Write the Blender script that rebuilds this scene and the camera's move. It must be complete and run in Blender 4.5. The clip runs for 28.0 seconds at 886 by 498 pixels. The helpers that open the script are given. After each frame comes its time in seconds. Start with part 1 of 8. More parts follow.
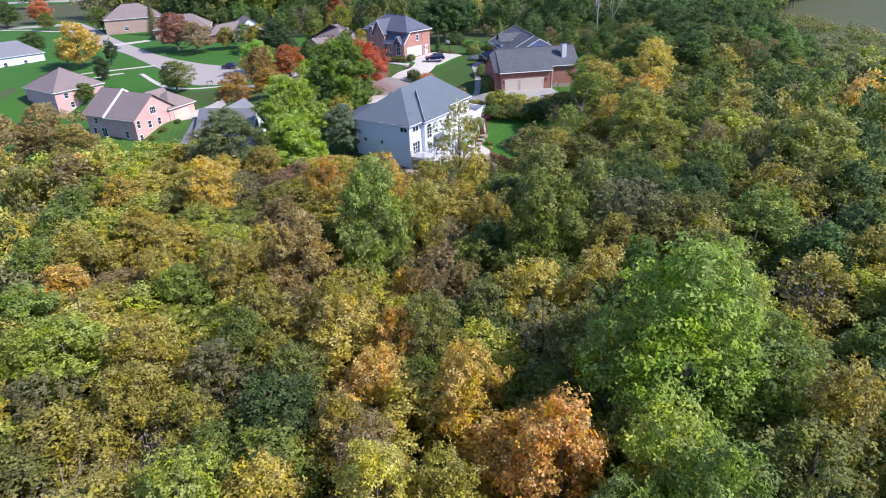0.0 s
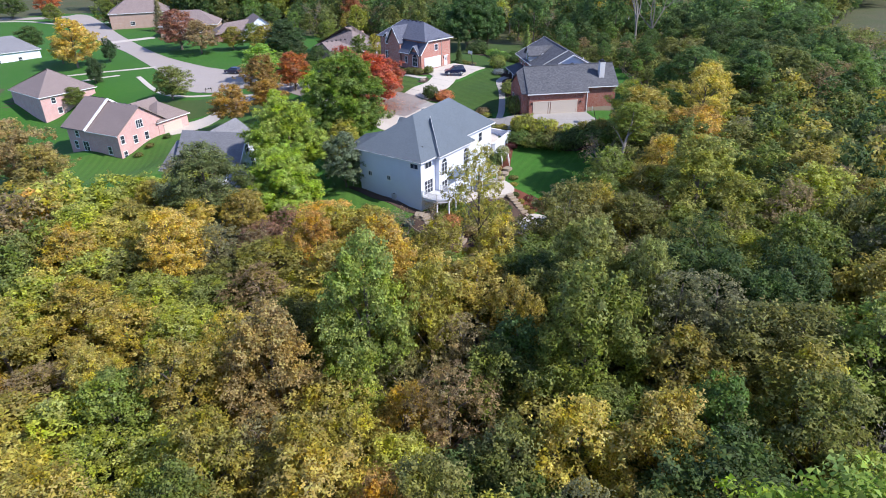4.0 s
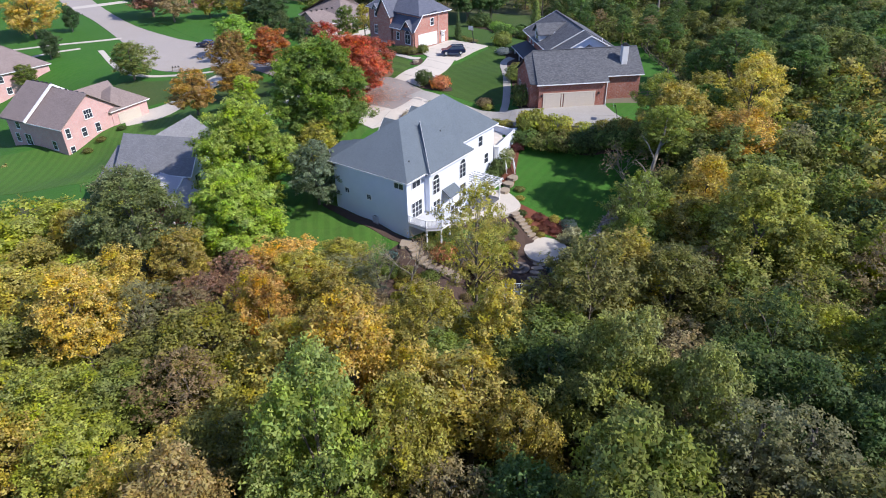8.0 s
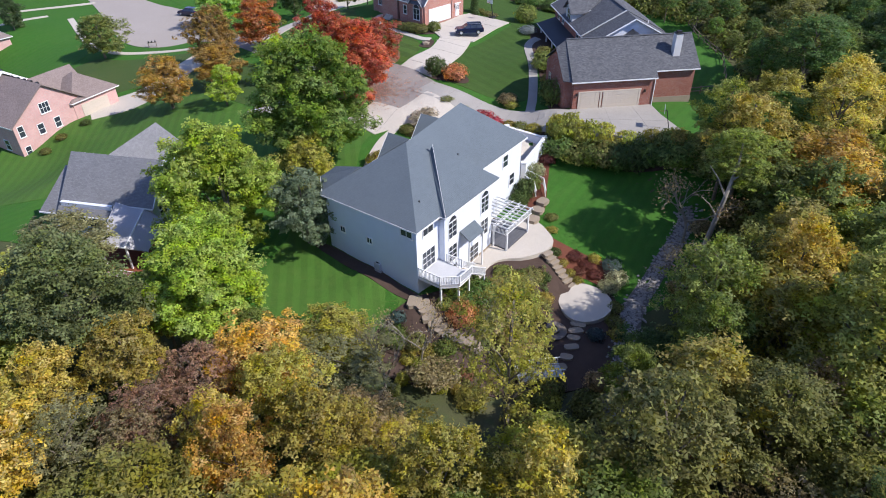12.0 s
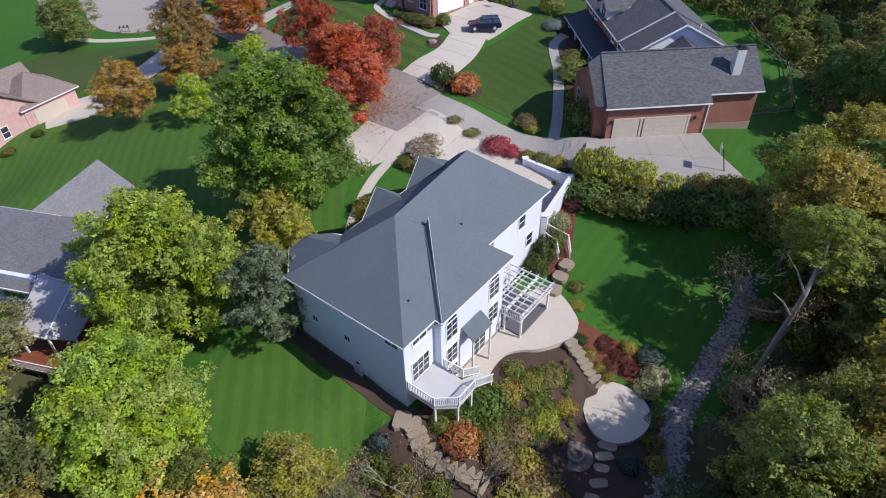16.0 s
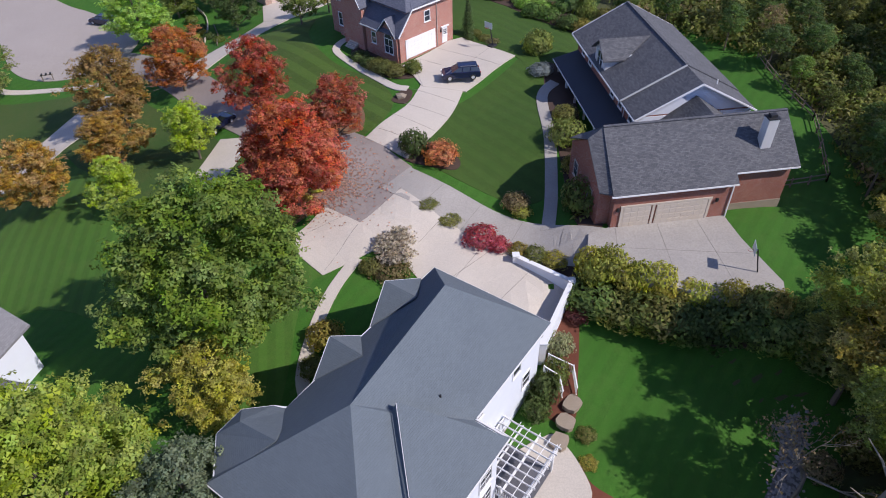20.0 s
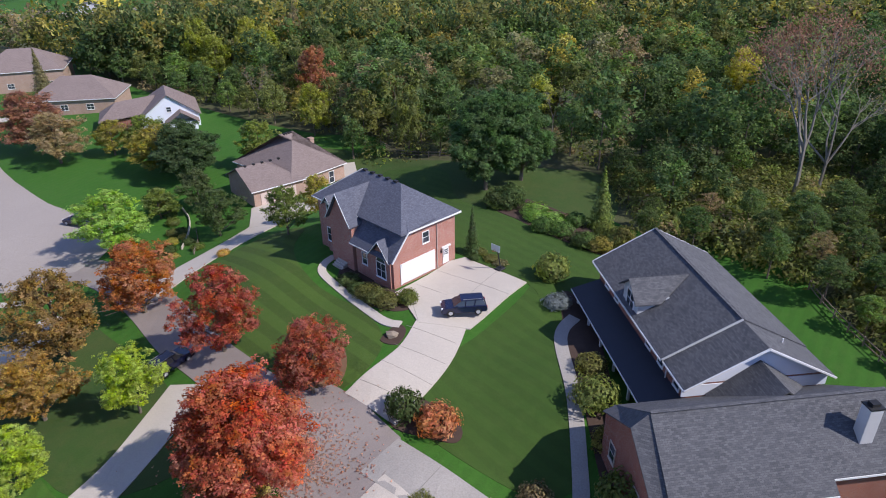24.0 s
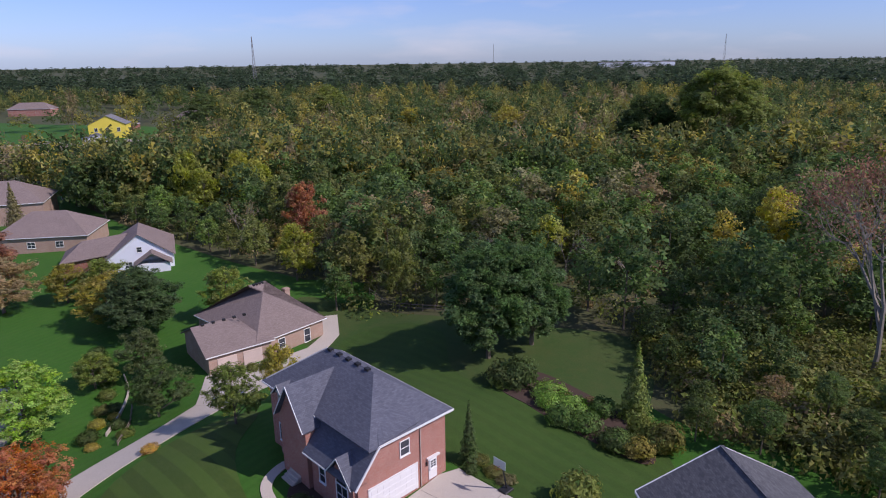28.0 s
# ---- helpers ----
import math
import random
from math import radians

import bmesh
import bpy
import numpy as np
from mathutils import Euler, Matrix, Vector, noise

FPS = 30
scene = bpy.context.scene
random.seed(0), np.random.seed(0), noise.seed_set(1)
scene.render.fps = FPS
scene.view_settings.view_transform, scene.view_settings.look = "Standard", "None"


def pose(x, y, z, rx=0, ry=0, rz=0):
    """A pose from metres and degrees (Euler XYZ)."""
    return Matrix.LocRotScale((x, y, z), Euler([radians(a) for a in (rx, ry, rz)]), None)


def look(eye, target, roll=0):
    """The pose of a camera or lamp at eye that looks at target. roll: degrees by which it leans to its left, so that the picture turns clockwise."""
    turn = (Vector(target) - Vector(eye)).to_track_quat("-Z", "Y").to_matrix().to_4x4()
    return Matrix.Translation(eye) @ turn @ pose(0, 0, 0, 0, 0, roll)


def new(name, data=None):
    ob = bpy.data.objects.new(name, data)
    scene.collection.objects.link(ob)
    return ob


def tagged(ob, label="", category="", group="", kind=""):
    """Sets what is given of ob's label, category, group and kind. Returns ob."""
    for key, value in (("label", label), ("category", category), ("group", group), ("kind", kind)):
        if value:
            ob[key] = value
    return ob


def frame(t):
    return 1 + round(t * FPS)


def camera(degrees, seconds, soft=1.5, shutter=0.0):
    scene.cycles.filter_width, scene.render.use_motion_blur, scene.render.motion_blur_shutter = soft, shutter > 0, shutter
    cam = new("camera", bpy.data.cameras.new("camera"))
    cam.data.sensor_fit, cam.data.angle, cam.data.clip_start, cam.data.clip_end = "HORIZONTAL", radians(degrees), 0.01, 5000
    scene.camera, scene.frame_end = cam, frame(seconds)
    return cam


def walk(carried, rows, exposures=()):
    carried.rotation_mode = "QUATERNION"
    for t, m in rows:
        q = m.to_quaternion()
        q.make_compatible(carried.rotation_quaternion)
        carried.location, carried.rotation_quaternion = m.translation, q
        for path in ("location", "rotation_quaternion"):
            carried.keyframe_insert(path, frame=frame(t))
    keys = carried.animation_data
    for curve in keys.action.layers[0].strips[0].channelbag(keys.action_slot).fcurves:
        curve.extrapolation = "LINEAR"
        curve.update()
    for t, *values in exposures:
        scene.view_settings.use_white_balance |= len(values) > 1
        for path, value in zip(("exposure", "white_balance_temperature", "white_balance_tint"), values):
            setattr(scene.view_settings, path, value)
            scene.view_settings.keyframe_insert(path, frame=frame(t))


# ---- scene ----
cam = camera(69.0, 28.0, soft=1.0)
METRES, EYE, TILT, LEAN, TURN = 133.0, 36.0, -33.1, -6.1, 0.0
PATH = [
    (0, (1.706, 3.205, 34.932), (1.767, 4.99, 34.033), -2.1),
    (0.5, (1.711, 5.038, 34.826), (1.766, 6.827, 33.934), -1.5),
    (1, (1.676, 7.156, 34.883), (1.724, 8.946, 33.993), -1.1),
    (1.5, (1.843, 9.394, 35.024), (1.885, 11.184, 34.133), -1.1),
    (2, (2.039, 11.719, 35.154), (2.075, 13.508, 34.263), -1.0),
    (2.5, (2.117, 14.023, 35.35), (2.144, 15.811, 34.456), -1.0),
    (3, (2.254, 16.49, 35.601), (2.277, 18.277, 34.703), -0.7),
    (3.5, (2.566, 19.026, 35.804), (2.582, 20.81, 34.9), -0.9),
    (5.5, (3.415, 28.601, 36.093), (3.416, 30.355, 35.132), -1.0),
    (6, (3.467, 30.894, 36.192), (3.471, 32.641, 35.219), -0.9),
    (6.5, (3.596, 33.152, 36.22), (3.6, 34.893, 35.234), -0.9),
    (7, (3.846, 35.542, 36.207), (3.849, 37.276, 35.209), -0.9),
    (7.5, (4.195, 37.992, 36.347), (4.195, 39.717, 35.336), -0.9),
    (8, (4.481, 40.202, 36.648), (4.481, 41.919, 35.621), -0.9),
    (8.5, (4.464, 42.562, 36.803), (4.466, 44.268, 35.759), -0.9),
    (9, (4.503, 44.823, 36.971), (4.504, 46.519, 35.911), -0.9),
    (9.5, (4.331, 47.165, 37.228), (4.335, 48.849, 36.149), -0.8),
    (10, (4.184, 49.473, 37.441), (4.185, 51.146, 36.345), -0.8),
    (10.5, (3.951, 51.692, 37.61), (3.952, 53.355, 36.499), -0.7),
    (11, (3.784, 54.219, 37.759), (3.778, 55.87, 36.631), -0.8),
    (11.5, (3.623, 56.458, 37.925), (3.611, 58.098, 36.78), -0.8),
    (12, (3.483, 58.667, 38.071), (3.462, 60.295, 36.91), -0.9),
    (12.5, (3.441, 61.053, 38.279), (3.408, 62.668, 37.1), -0.9),
    (14.5, (4.886, 70.248, 38.911), (4.812, 71.816, 37.672), -0.6),
    (15, (4.999, 72.535, 39.12), (4.912, 74.09, 37.866), -0.7),
    (15.5, (4.939, 74.752, 39.368), (4.851, 76.294, 38.098), -0.9),
    (16, (4.757, 76.914, 39.578), (4.687, 78.447, 38.296), -1.0),
    (16.5, (4.445, 79.025, 39.714), (4.403, 80.552, 38.423), -1.1),
    (17, (4.501, 81.316, 39.903), (4.477, 82.836, 38.603), -1.5),
    (17.5, (4.696, 83.493, 40.051), (4.69, 85.006, 38.743), -1.9),
    (18, (4.852, 85.693, 40.179), (4.849, 87.2, 38.864), -2.0),
    (18.5, (5.255, 87.959, 40.401), (5.246, 89.458, 39.076), -2.2),
    (19, (5.431, 90.187, 40.604), (5.417, 91.684, 39.278), -2.2),
    (19.5, (5.341, 92.248, 40.773), (5.324, 93.745, 39.447), -2.1),
    (20, (5.176, 94.359, 40.934), (5.156, 95.864, 39.617), -1.8),
    (20.5, (4.991, 96.372, 40.947), (4.971, 97.933, 39.697), -1.4),
    (21, (4.955, 98.575, 40.867), (4.939, 100.177, 39.67), -1.2),
    (21.5, (5.117, 100.715, 40.796), (5.099, 102.353, 39.648), -1.2),
    (23.5, (5.495, 108.97, 41.13), (5.475, 110.723, 40.168), -1.0),
    (24, (5.598, 110.939, 41.073), (5.579, 112.718, 40.158), -0.9),
    (24.5, (5.874, 113.035, 40.907), (5.847, 114.839, 40.043), -0.8),
    (25, (6.198, 115.259, 40.748), (6.168, 117.084, 39.931), -0.8),
    (25.5, (6.44, 117.498, 40.635), (6.406, 119.342, 39.863), -0.8),
    (26, (6.675, 119.731, 40.571), (6.639, 121.593, 39.842), -0.8),
    (26.5, (6.928, 122.055, 40.537), (6.886, 123.934, 39.853), -0.8),
    (27, (7.053, 124.568, 40.335), (7.015, 126.463, 39.699), -0.7),
    (27.5, (7.227, 127.033, 40.206), (7.188, 128.942, 39.612), -0.7),
    (28, (7.389, 129.436, 40.148), (7.348, 131.353, 39.579), -0.8),
]
walk(cam, [(t, look(eye, target, roll)) for t, eye, target, roll in PATH], [(0, .66, 6100, 18), (3, .64, 6200, 15), (6, .58, 6300, 14), (10, .46, 6400, 13), (12.5, .38, 6400, 13), (15, .18, 6400, 14), (17, .1, 6450, 14), (21, .1, 6500, 18), (24, .15, 6450, 16), (25, .24, 6350, 15), (26, .3, 6200, 16), (27, .0, 6250, 23), (28, -.24, 6450, 26)])

# ---- light ----
SUN_TO = Vector((0.93, -0.36, 0.93)).normalized()
world = bpy.data.worlds.new("sky")
scene.world = world
world.use_nodes = True
sky = world.node_tree.nodes.new("ShaderNodeTexSky")
sky.sky_type = "NISHITA"
sky.sun_disc = False
sky.sun_elevation = math.asin(SUN_TO.z)
sky.sun_rotation = math.atan2(SUN_TO.x, SUN_TO.y)
sky.air_density, sky.dust_density, sky.ozone_density = 1.0, 0.3, 2.0
wn, wl = world.node_tree.nodes, world.node_tree.links
cool = wn.new("ShaderNodeMix")
cool.data_type, cool.blend_type = "RGBA", "MULTIPLY"
cool.inputs[0].default_value, cool.inputs[7].default_value = 1.0, (0.80, 0.90, 1.2, 1)
wl.new(sky.outputs[0], cool.inputs[6])
# the low sky is a clear pale blue, not a dusty yellow
aim = wn.new("ShaderNodeTexCoord")
axis = wn.new("ShaderNodeSeparateXYZ")
low = wn.new("ShaderNodeMapRange")
low.inputs["From Min"].default_value, low.inputs["From Max"].default_value = 0.0, 0.3
grade = wn.new("ShaderNodeMix")
grade.data_type = "RGBA"
grade.inputs[6].default_value, grade.inputs[7].default_value = (0.6, 0.82, 1.4, 1), (0.80, 0.90, 1.2, 1)
wl.new(aim.outputs["Generated"], axis.inputs[0])
wl.new(axis.outputs["Z"], low.inputs["Value"])
wl.new(low.outputs[0], grade.inputs[0])
wl.new(grade.outputs[2], cool.inputs[7])
# thin broken cloud
gen = wn.new("ShaderNodeTexCoord")
squash = wn.new("ShaderNodeMapping")
squash.inputs["Scale"].default_value = (3.0, 3.0, 14.0)
puff = wn.new("ShaderNodeTexNoise")
puff.inputs["Scale"].default_value, puff.inputs["Detail"].default_value = 1.6, 6.0
veil = wn.new("ShaderNodeValToRGB")
veil.color_ramp.elements[0].position, veil.color_ramp.elements[1].position = 0.5, 0.78
veil.color_ramp.elements[1].color = (0.45, 0.45, 0.45, 1)
white = wn.new("ShaderNodeMix")
white.data_type = "RGBA"
white.inputs[7].default_value = (7.0, 7.0, 7.4, 1)
wl.new(gen.outputs["Generated"], squash.inputs[0])
wl.new(squash.outputs[0], puff.inputs["Vector"])
wl.new(puff.outputs["Fac"], veil.inputs[0])
wl.new(veil.outputs[0], white.inputs[0])
wl.new(cool.outputs[2], white.inputs[6])
wl.new(white.outputs[2], wn["Background"].inputs[0])
wn["Background"].inputs[1].default_value = 0.12
sun = new("sun", bpy.data.lights.new("sun", "SUN"))
sun.data.energy, sun.data.angle, sun.data.color = 4.2, radians(0.6), (1.0, 0.96, 0.9)
sun.matrix_world = look(SUN_TO * 300, (0, 0, 0))


# ---- materials ----
class Nodes:
    """Short hand for building a node material."""

    def __init__(self, name, rough=0.8, metal=0.0):
        self.mat = bpy.data.materials.new(name)
        self.mat.use_nodes = True
        self.t = self.mat.node_tree
        self.bsdf = self.t.nodes["Principled BSDF"]
        self.bsdf.inputs["Roughness"].default_value = rough
        self.bsdf.inputs["Metallic"].default_value = metal
        self.bsdf.inputs["Specular IOR Level"].default_value = 0.3
        self.co = self.n("ShaderNodeTexCoord").outputs["Object"]

    def n(self, kind, **ins):
        node = self.t.nodes.new(kind)
        for k, v in ins.items():
            self.put(node.inputs[k.replace("_", " ")], v)
        return node

    def put(self, socket, v):
        if hasattr(v, "is_output"):
            self.t.links.new(v, socket)
        else:
            socket.default_value = v

    def noise(self, scale, detail=4.0, rough=0.6, co=None):
        return self.n("ShaderNodeTexNoise", Vector=co or self.co, Scale=scale, Detail=detail, Roughness=rough).outputs["Fac"]

    def ramp(self, fac, *stops):
        node = self.n("ShaderNodeValToRGB", Fac=fac)
        els = node.color_ramp.elements
        while len(els) < len(stops):
            els.new(0.5)
        for e, (p, c) in zip(els, stops):
            e.position, e.color = p, (*c, 1)
        return node.outputs["Color"]

    def mix(self, fac, a, b, mode="MIX"):
        node = self.t.nodes.new("ShaderNodeMix")
        node.data_type, node.blend_type = "RGBA", mode
        for i, v in ((0, fac), (6, a), (7, b)):
            if isinstance(v, tuple) and len(v) == 3:
                v = (*v, 1)
            self.put(node.inputs[i], v)
        return node.outputs[2]

    def bump(self, height, strength=0.4, dist=0.02):
        self.put(self.bsdf.inputs["Normal"], self.n("ShaderNodeBump", Height=height, Strength=strength, Distance=dist).outputs["Normal"])

    def done(self, color):
        if isinstance(color, tuple):
            color = (*color, 1)
        self.put(self.bsdf.inputs["Base Color"], color)
        return self.mat


def speckled(name, a, b, scale=3.0, fine=40.0, rough=0.85, bump=0.3, metal=0.0):
    """A surface that wanders between two colours at two scales."""
    m = Nodes(name, rough, metal)
    big, small = m.noise(scale), m.noise(fine, 2.0)
    col = m.mix(big, a, b)
    col = m.mix(m.ramp(small, (0.35, (0.0, 0.0, 0.0)), (0.7, (0.35, 0.35, 0.35))), col, tuple(0.6 * c for c in a))
    if bump:
        m.bump(small, bump)
    return m.done(col)


def brickwork(name, a, b, mortar, wide=0.21, high=0.075):
    m = Nodes(name, 0.88)
    br = m.n("ShaderNodeTexBrick", Vector=m.n("ShaderNodeMapping", Vector=m.n("ShaderNodeTexCoord").outputs["UV"]).outputs[0])
    br.inputs["Scale"].default_value = 1.0
    br.inputs["Mortar Size"].default_value = 0.006
    br.inputs["Brick Width"].default_value, br.inputs["Row Height"].default_value = wide, high
    br.inputs["Color1"].default_value, br.inputs["Color2"].default_value = (*a, 1), (*b, 1)
    br.inputs["Mortar"].default_value = (*mortar, 1)
    col = m.mix(m.ramp(m.noise(0.7), (0.3, (0, 0, 0)), (0.75, (0.5, 0.5, 0.5))), br.outputs["Color"], tuple(0.72 * c for c in a))
    m.bump(br.outputs["Fac"], 0.5, -0.006)
    return m.done(col)


def shingled(name, a, b):
    m = Nodes(name, 0.92)
    uv = m.n("ShaderNodeTexCoord").outputs["UV"]
    br = m.n("ShaderNodeTexBrick", Vector=uv)
    br.inputs["Scale"].default_value = 1.0
    br.inputs["Mortar Size"].default_value, br.inputs["Bias"].default_value = 0.008, 0.0
    br.inputs["Brick Width"].default_value, br.inputs["Row Height"].default_value = 0.32, 0.15
    br.inputs["Color1"].default_value, br.inputs["Color2"].default_value = (*a, 1), (*b, 1)
    br.inputs["Mortar"].default_value = (*[0.72 * c for c in a], 1)
    streak = m.noise(0.35, 3.0)
    col = m.mix(m.ramp(streak, (0.35, (0, 0, 0)), (0.8, (0.22, 0.22, 0.22))), br.outputs["Color"], tuple(1.25 * c for c in b))
    grain = m.noise(16.0, 5.0, 0.8, co=uv)
    col = m.mix(m.ramp(grain, (0.42, (0, 0, 0)), (0.7, (0.6, 0.6, 0.6))), col, tuple(0.5 * c for c in a))
    m.bump(br.outputs["Fac"], 0.5, -0.012)
    return m.done(col)


def siding(name, a):
    m = Nodes(name, 0.6)
    uv = m.n("ShaderNodeTexCoord").outputs["UV"]
    sep = m.n("ShaderNodeSeparateXYZ", Vector=uv).outputs["Y"]
    saw = m.n("ShaderNodeMath", Value=m.n("ShaderNodeMath", Value=sep).outputs[0])
    m.t.nodes[-2].operation = "MULTIPLY"
    m.t.nodes[-2].inputs[1].default_value = 6.5
    saw.operation = "FRACT"
    dirt = m.ramp(m.noise(0.8), (0.3, (0, 0, 0)), (0.8, (0.3, 0.3, 0.3)))
    col = m.mix(dirt, a, tuple(0.82 * c for c in a))
    m.bump(saw.outputs[0], 0.6, 0.012)
    return m.done(col)


def grass_mat(name, a, b, c, angle=0.0, stripe=0.0, width=1.1):
    m = Nodes(name, 0.9)
    big, mid, fine = m.noise(0.09, 3.0), m.noise(0.9, 4.0), m.noise(14.0, 3.0, 0.75)
    col = m.mix(m.ramp(big, (0.35, (0, 0, 0)), (0.65, (1, 1, 1))), a, b)
    col = m.mix(m.ramp(mid, (0.45, (0, 0, 0)), (0.8, (0.7, 0.7, 0.7))), col, c)
    col = m.mix(m.ramp(fine, (0.35, (0.55, 0.55, 0.55)), (0.65, (0, 0, 0))), col, tuple(0.35 * v for v in a))
    if stripe:
        rot = m.n("ShaderNodeMapping", Vector=m.co, Rotation=(0, 0, angle)).outputs[0]
        wob = m.n("ShaderNodeTexWave", Vector=rot, Scale=0.314 / width, Distortion=0.03, Detail=1.0)
        wob.inputs["Detail Scale"].default_value = 0.3
        col = m.mix(m.ramp(wob.outputs["Fac"], (0.4, (0, 0, 0)), (0.6, (stripe, stripe, stripe))), col, tuple(1.75 * v for v in a))
    m.bump(fine, 0.7, 0.05)
    return m.done(col)


def leaf_mat():
    """Leaves take their tint from each plant's object colour, and wander leaf by leaf."""
    m = Nodes("leaves", 0.7)
    m.bsdf.inputs["Specular IOR Level"].default_value = 0.25
    tint = m.n("ShaderNodeObjectInfo").outputs["Color"]
    isl = m.n("ShaderNodeNewGeometry").outputs["Random Per Island"]
    hsv = m.n("ShaderNodeHueSaturation", Color=tint)
    blot = m.n("ShaderNodeMapRange", Value=m.noise(0.07, 2.0), From_Min=0.3, From_Max=0.7, To_Min=1.0, To_Max=1.4).outputs[0]
    vary = m.n("ShaderNodeMapRange", Value=isl, To_Min=0.52, To_Max=1.5).outputs[0]
    both = m.n("ShaderNodeMath")
    both.operation = "MULTIPLY"
    m.put(both.inputs[0], blot)
    m.put(both.inputs[1], vary)
    m.put(hsv.inputs["Value"], both.outputs[0])
    other = m.n("ShaderNodeTexWhiteNoise")
    other.noise_dimensions = "1D"
    m.put(other.inputs["W"], isl)
    wander = m.mix(0.45, m.noise(0.4, 3.0), other.outputs["Value"])
    m.put(hsv.inputs["Hue"], m.n("ShaderNodeMapRange", Value=wander, From_Min=0.25, From_Max=0.75, To_Min=0.475, To_Max=0.512).outputs[0])
    m.put(hsv.inputs["Saturation"], m.n("ShaderNodeMapRange", Value=m.noise(0.5, 2.0), From_Min=0.3, From_Max=0.7, To_Min=0.74, To_Max=1.02).outputs[0])
    trans = m.n("ShaderNodeBsdfTranslucent", Color=hsv.outputs[0])
    m.put(m.bsdf.inputs["Base Color"], hsv.outputs[0])
    mixed = m.n("ShaderNodeMixShader", Fac=0.5)
    m.t.links.new(m.bsdf.outputs[0], mixed.inputs[1])
    m.t.links.new(trans.outputs[0], mixed.inputs[2])
    m.t.links.new(mixed.outputs[0], m.t.nodes["Material Output"].inputs["Surface"])
    return m.mat


def glass_mat():
    m = Nodes("window_glass", 0.06)
    m.bsdf.inputs["Specular IOR Level"].default_value = 0.8
    return m.done(m.mix(m.noise(0.9, 1.0), (0.015, 0.02, 0.03), (0.06, 0.07, 0.09)))


LEAF = leaf_mat()
GLASS = glass_mat()
BARK = speckled("bark", (0.12, 0.095, 0.07), (0.22, 0.19, 0.15), 2.0, 22.0)
PALE_BARK = speckled("pale_bark", (0.2, 0.18, 0.145), (0.3, 0.27, 0.22), 2.0, 22.0)
FLOOR_MAT = grass_mat("forest_floor", (0.08, 0.095, 0.035), (0.11, 0.1, 0.05), (0.08, 0.12, 0.035))
LAWN = grass_mat("lawn", (0.038, 0.14, 0.012), (0.048, 0.15, 0.016), (0.072, 0.16, 0.024), radians(35), 0.08, 1.3)
LAWN_C = grass_mat("mown_lawn", (0.042, 0.094, 0.013), (0.052, 0.104, 0.016), (0.07, 0.12, 0.022), radians(-43), 0.1, 1.8)
LAWN_E = grass_mat("yellowed_lawn", (0.058, 0.108, 0.016), (0.07, 0.118, 0.02), (0.088, 0.128, 0.026), radians(-43), 0.26, 2.6)
LAWN_D = grass_mat("striped_lawn", (0.058, 0.145, 0.018), (0.07, 0.155, 0.022), (0.095, 0.165, 0.03), radians(-8), 0.14, 1.4)
ROUGH_GRASS = grass_mat("rough_grass", (0.045, 0.1, 0.018), (0.075, 0.11, 0.028), (0.09, 0.11, 0.03))
CONCRETE = speckled("concrete", (0.5, 0.45, 0.385), (0.6, 0.54, 0.465), 0.35, 9.0, 0.9, 0.15)
GREY_CONCRETE = speckled("weathered_concrete", (0.3, 0.28, 0.255), (0.44, 0.41, 0.37), 0.25, 7.0, 0.9, 0.15)
ASPHALT = speckled("old_asphalt", (0.25, 0.215, 0.195), (0.33, 0.285, 0.26), 0.5, 12.0, 0.92, 0.2)
ROAD = speckled("pale_road", (0.35, 0.308, 0.275), (0.42, 0.372, 0.335), 0.15, 6.0, 0.9, 0.1)
MULCH = speckled("mulch", (0.055, 0.036, 0.028), (0.1, 0.065, 0.05), 1.2, 18.0, 0.95, 0.6)
RED_MULCH = speckled("red_mulch", (0.12, 0.04, 0.025), (0.17, 0.06, 0.035), 1.2, 18.0, 0.95, 0.6)
LITTER = speckled("leaf_litter", (0.26, 0.14, 0.08), (0.16, 0.1, 0.05), 1.5, 14.0, 0.95, 0.6)
PEBBLE = speckled("pebbles", (0.22, 0.205, 0.19), (0.42, 0.39, 0.36), 3.0, 14.0, 0.85, 0.3)
GRAVEL = speckled("brown_gravel", (0.15, 0.12, 0.1), (0.24, 0.2, 0.17), 3.0, 16.0, 0.95, 0.5)
STONE = speckled("flagstone", (0.27, 0.215, 0.16), (0.38, 0.315, 0.24), 1.0, 12.0, 0.9, 0.3)
RIVER = speckled("river_rock", (0.12, 0.11, 0.1), (0.2, 0.185, 0.17), 2.5, 14.0, 0.9, 0.5)
WHITE = speckled("white_paint", (0.78, 0.78, 0.78), (0.84, 0.84, 0.83), 0.6, 20.0, 0.5, 0.05)
TAN = speckled("tan_paint", (0.55, 0.48, 0.4), (0.62, 0.55, 0.47), 0.6, 20.0, 0.6, 0.05)
BLACK = speckled("black_metal", (0.02, 0.02, 0.022), (0.035, 0.035, 0.035), 2.0, 30.0, 0.5, 0.05)
GREY_PLASTIC = speckled("grey_plastic", (0.2, 0.2, 0.21), (0.28, 0.28, 0.29), 2.0, 30.0, 0.5, 0.05)
WOOD = speckled("weathered_wood", (0.2, 0.16, 0.12), (0.3, 0.25, 0.2), 2.0, 30.0, 0.85, 0.3)
# decking with the pergola's shade put into its dark colour
SHADE_DECK = speckled("shade_dark_decking", (0.09, 0.09, 0.1), (0.15, 0.15, 0.165), 1.0, 30.0, 0.7, 0.2)
DECK_GREY = speckled("grey_decking", (0.5, 0.5, 0.5), (0.6, 0.6, 0.6), 1.0, 30.0, 0.7, 0.2)
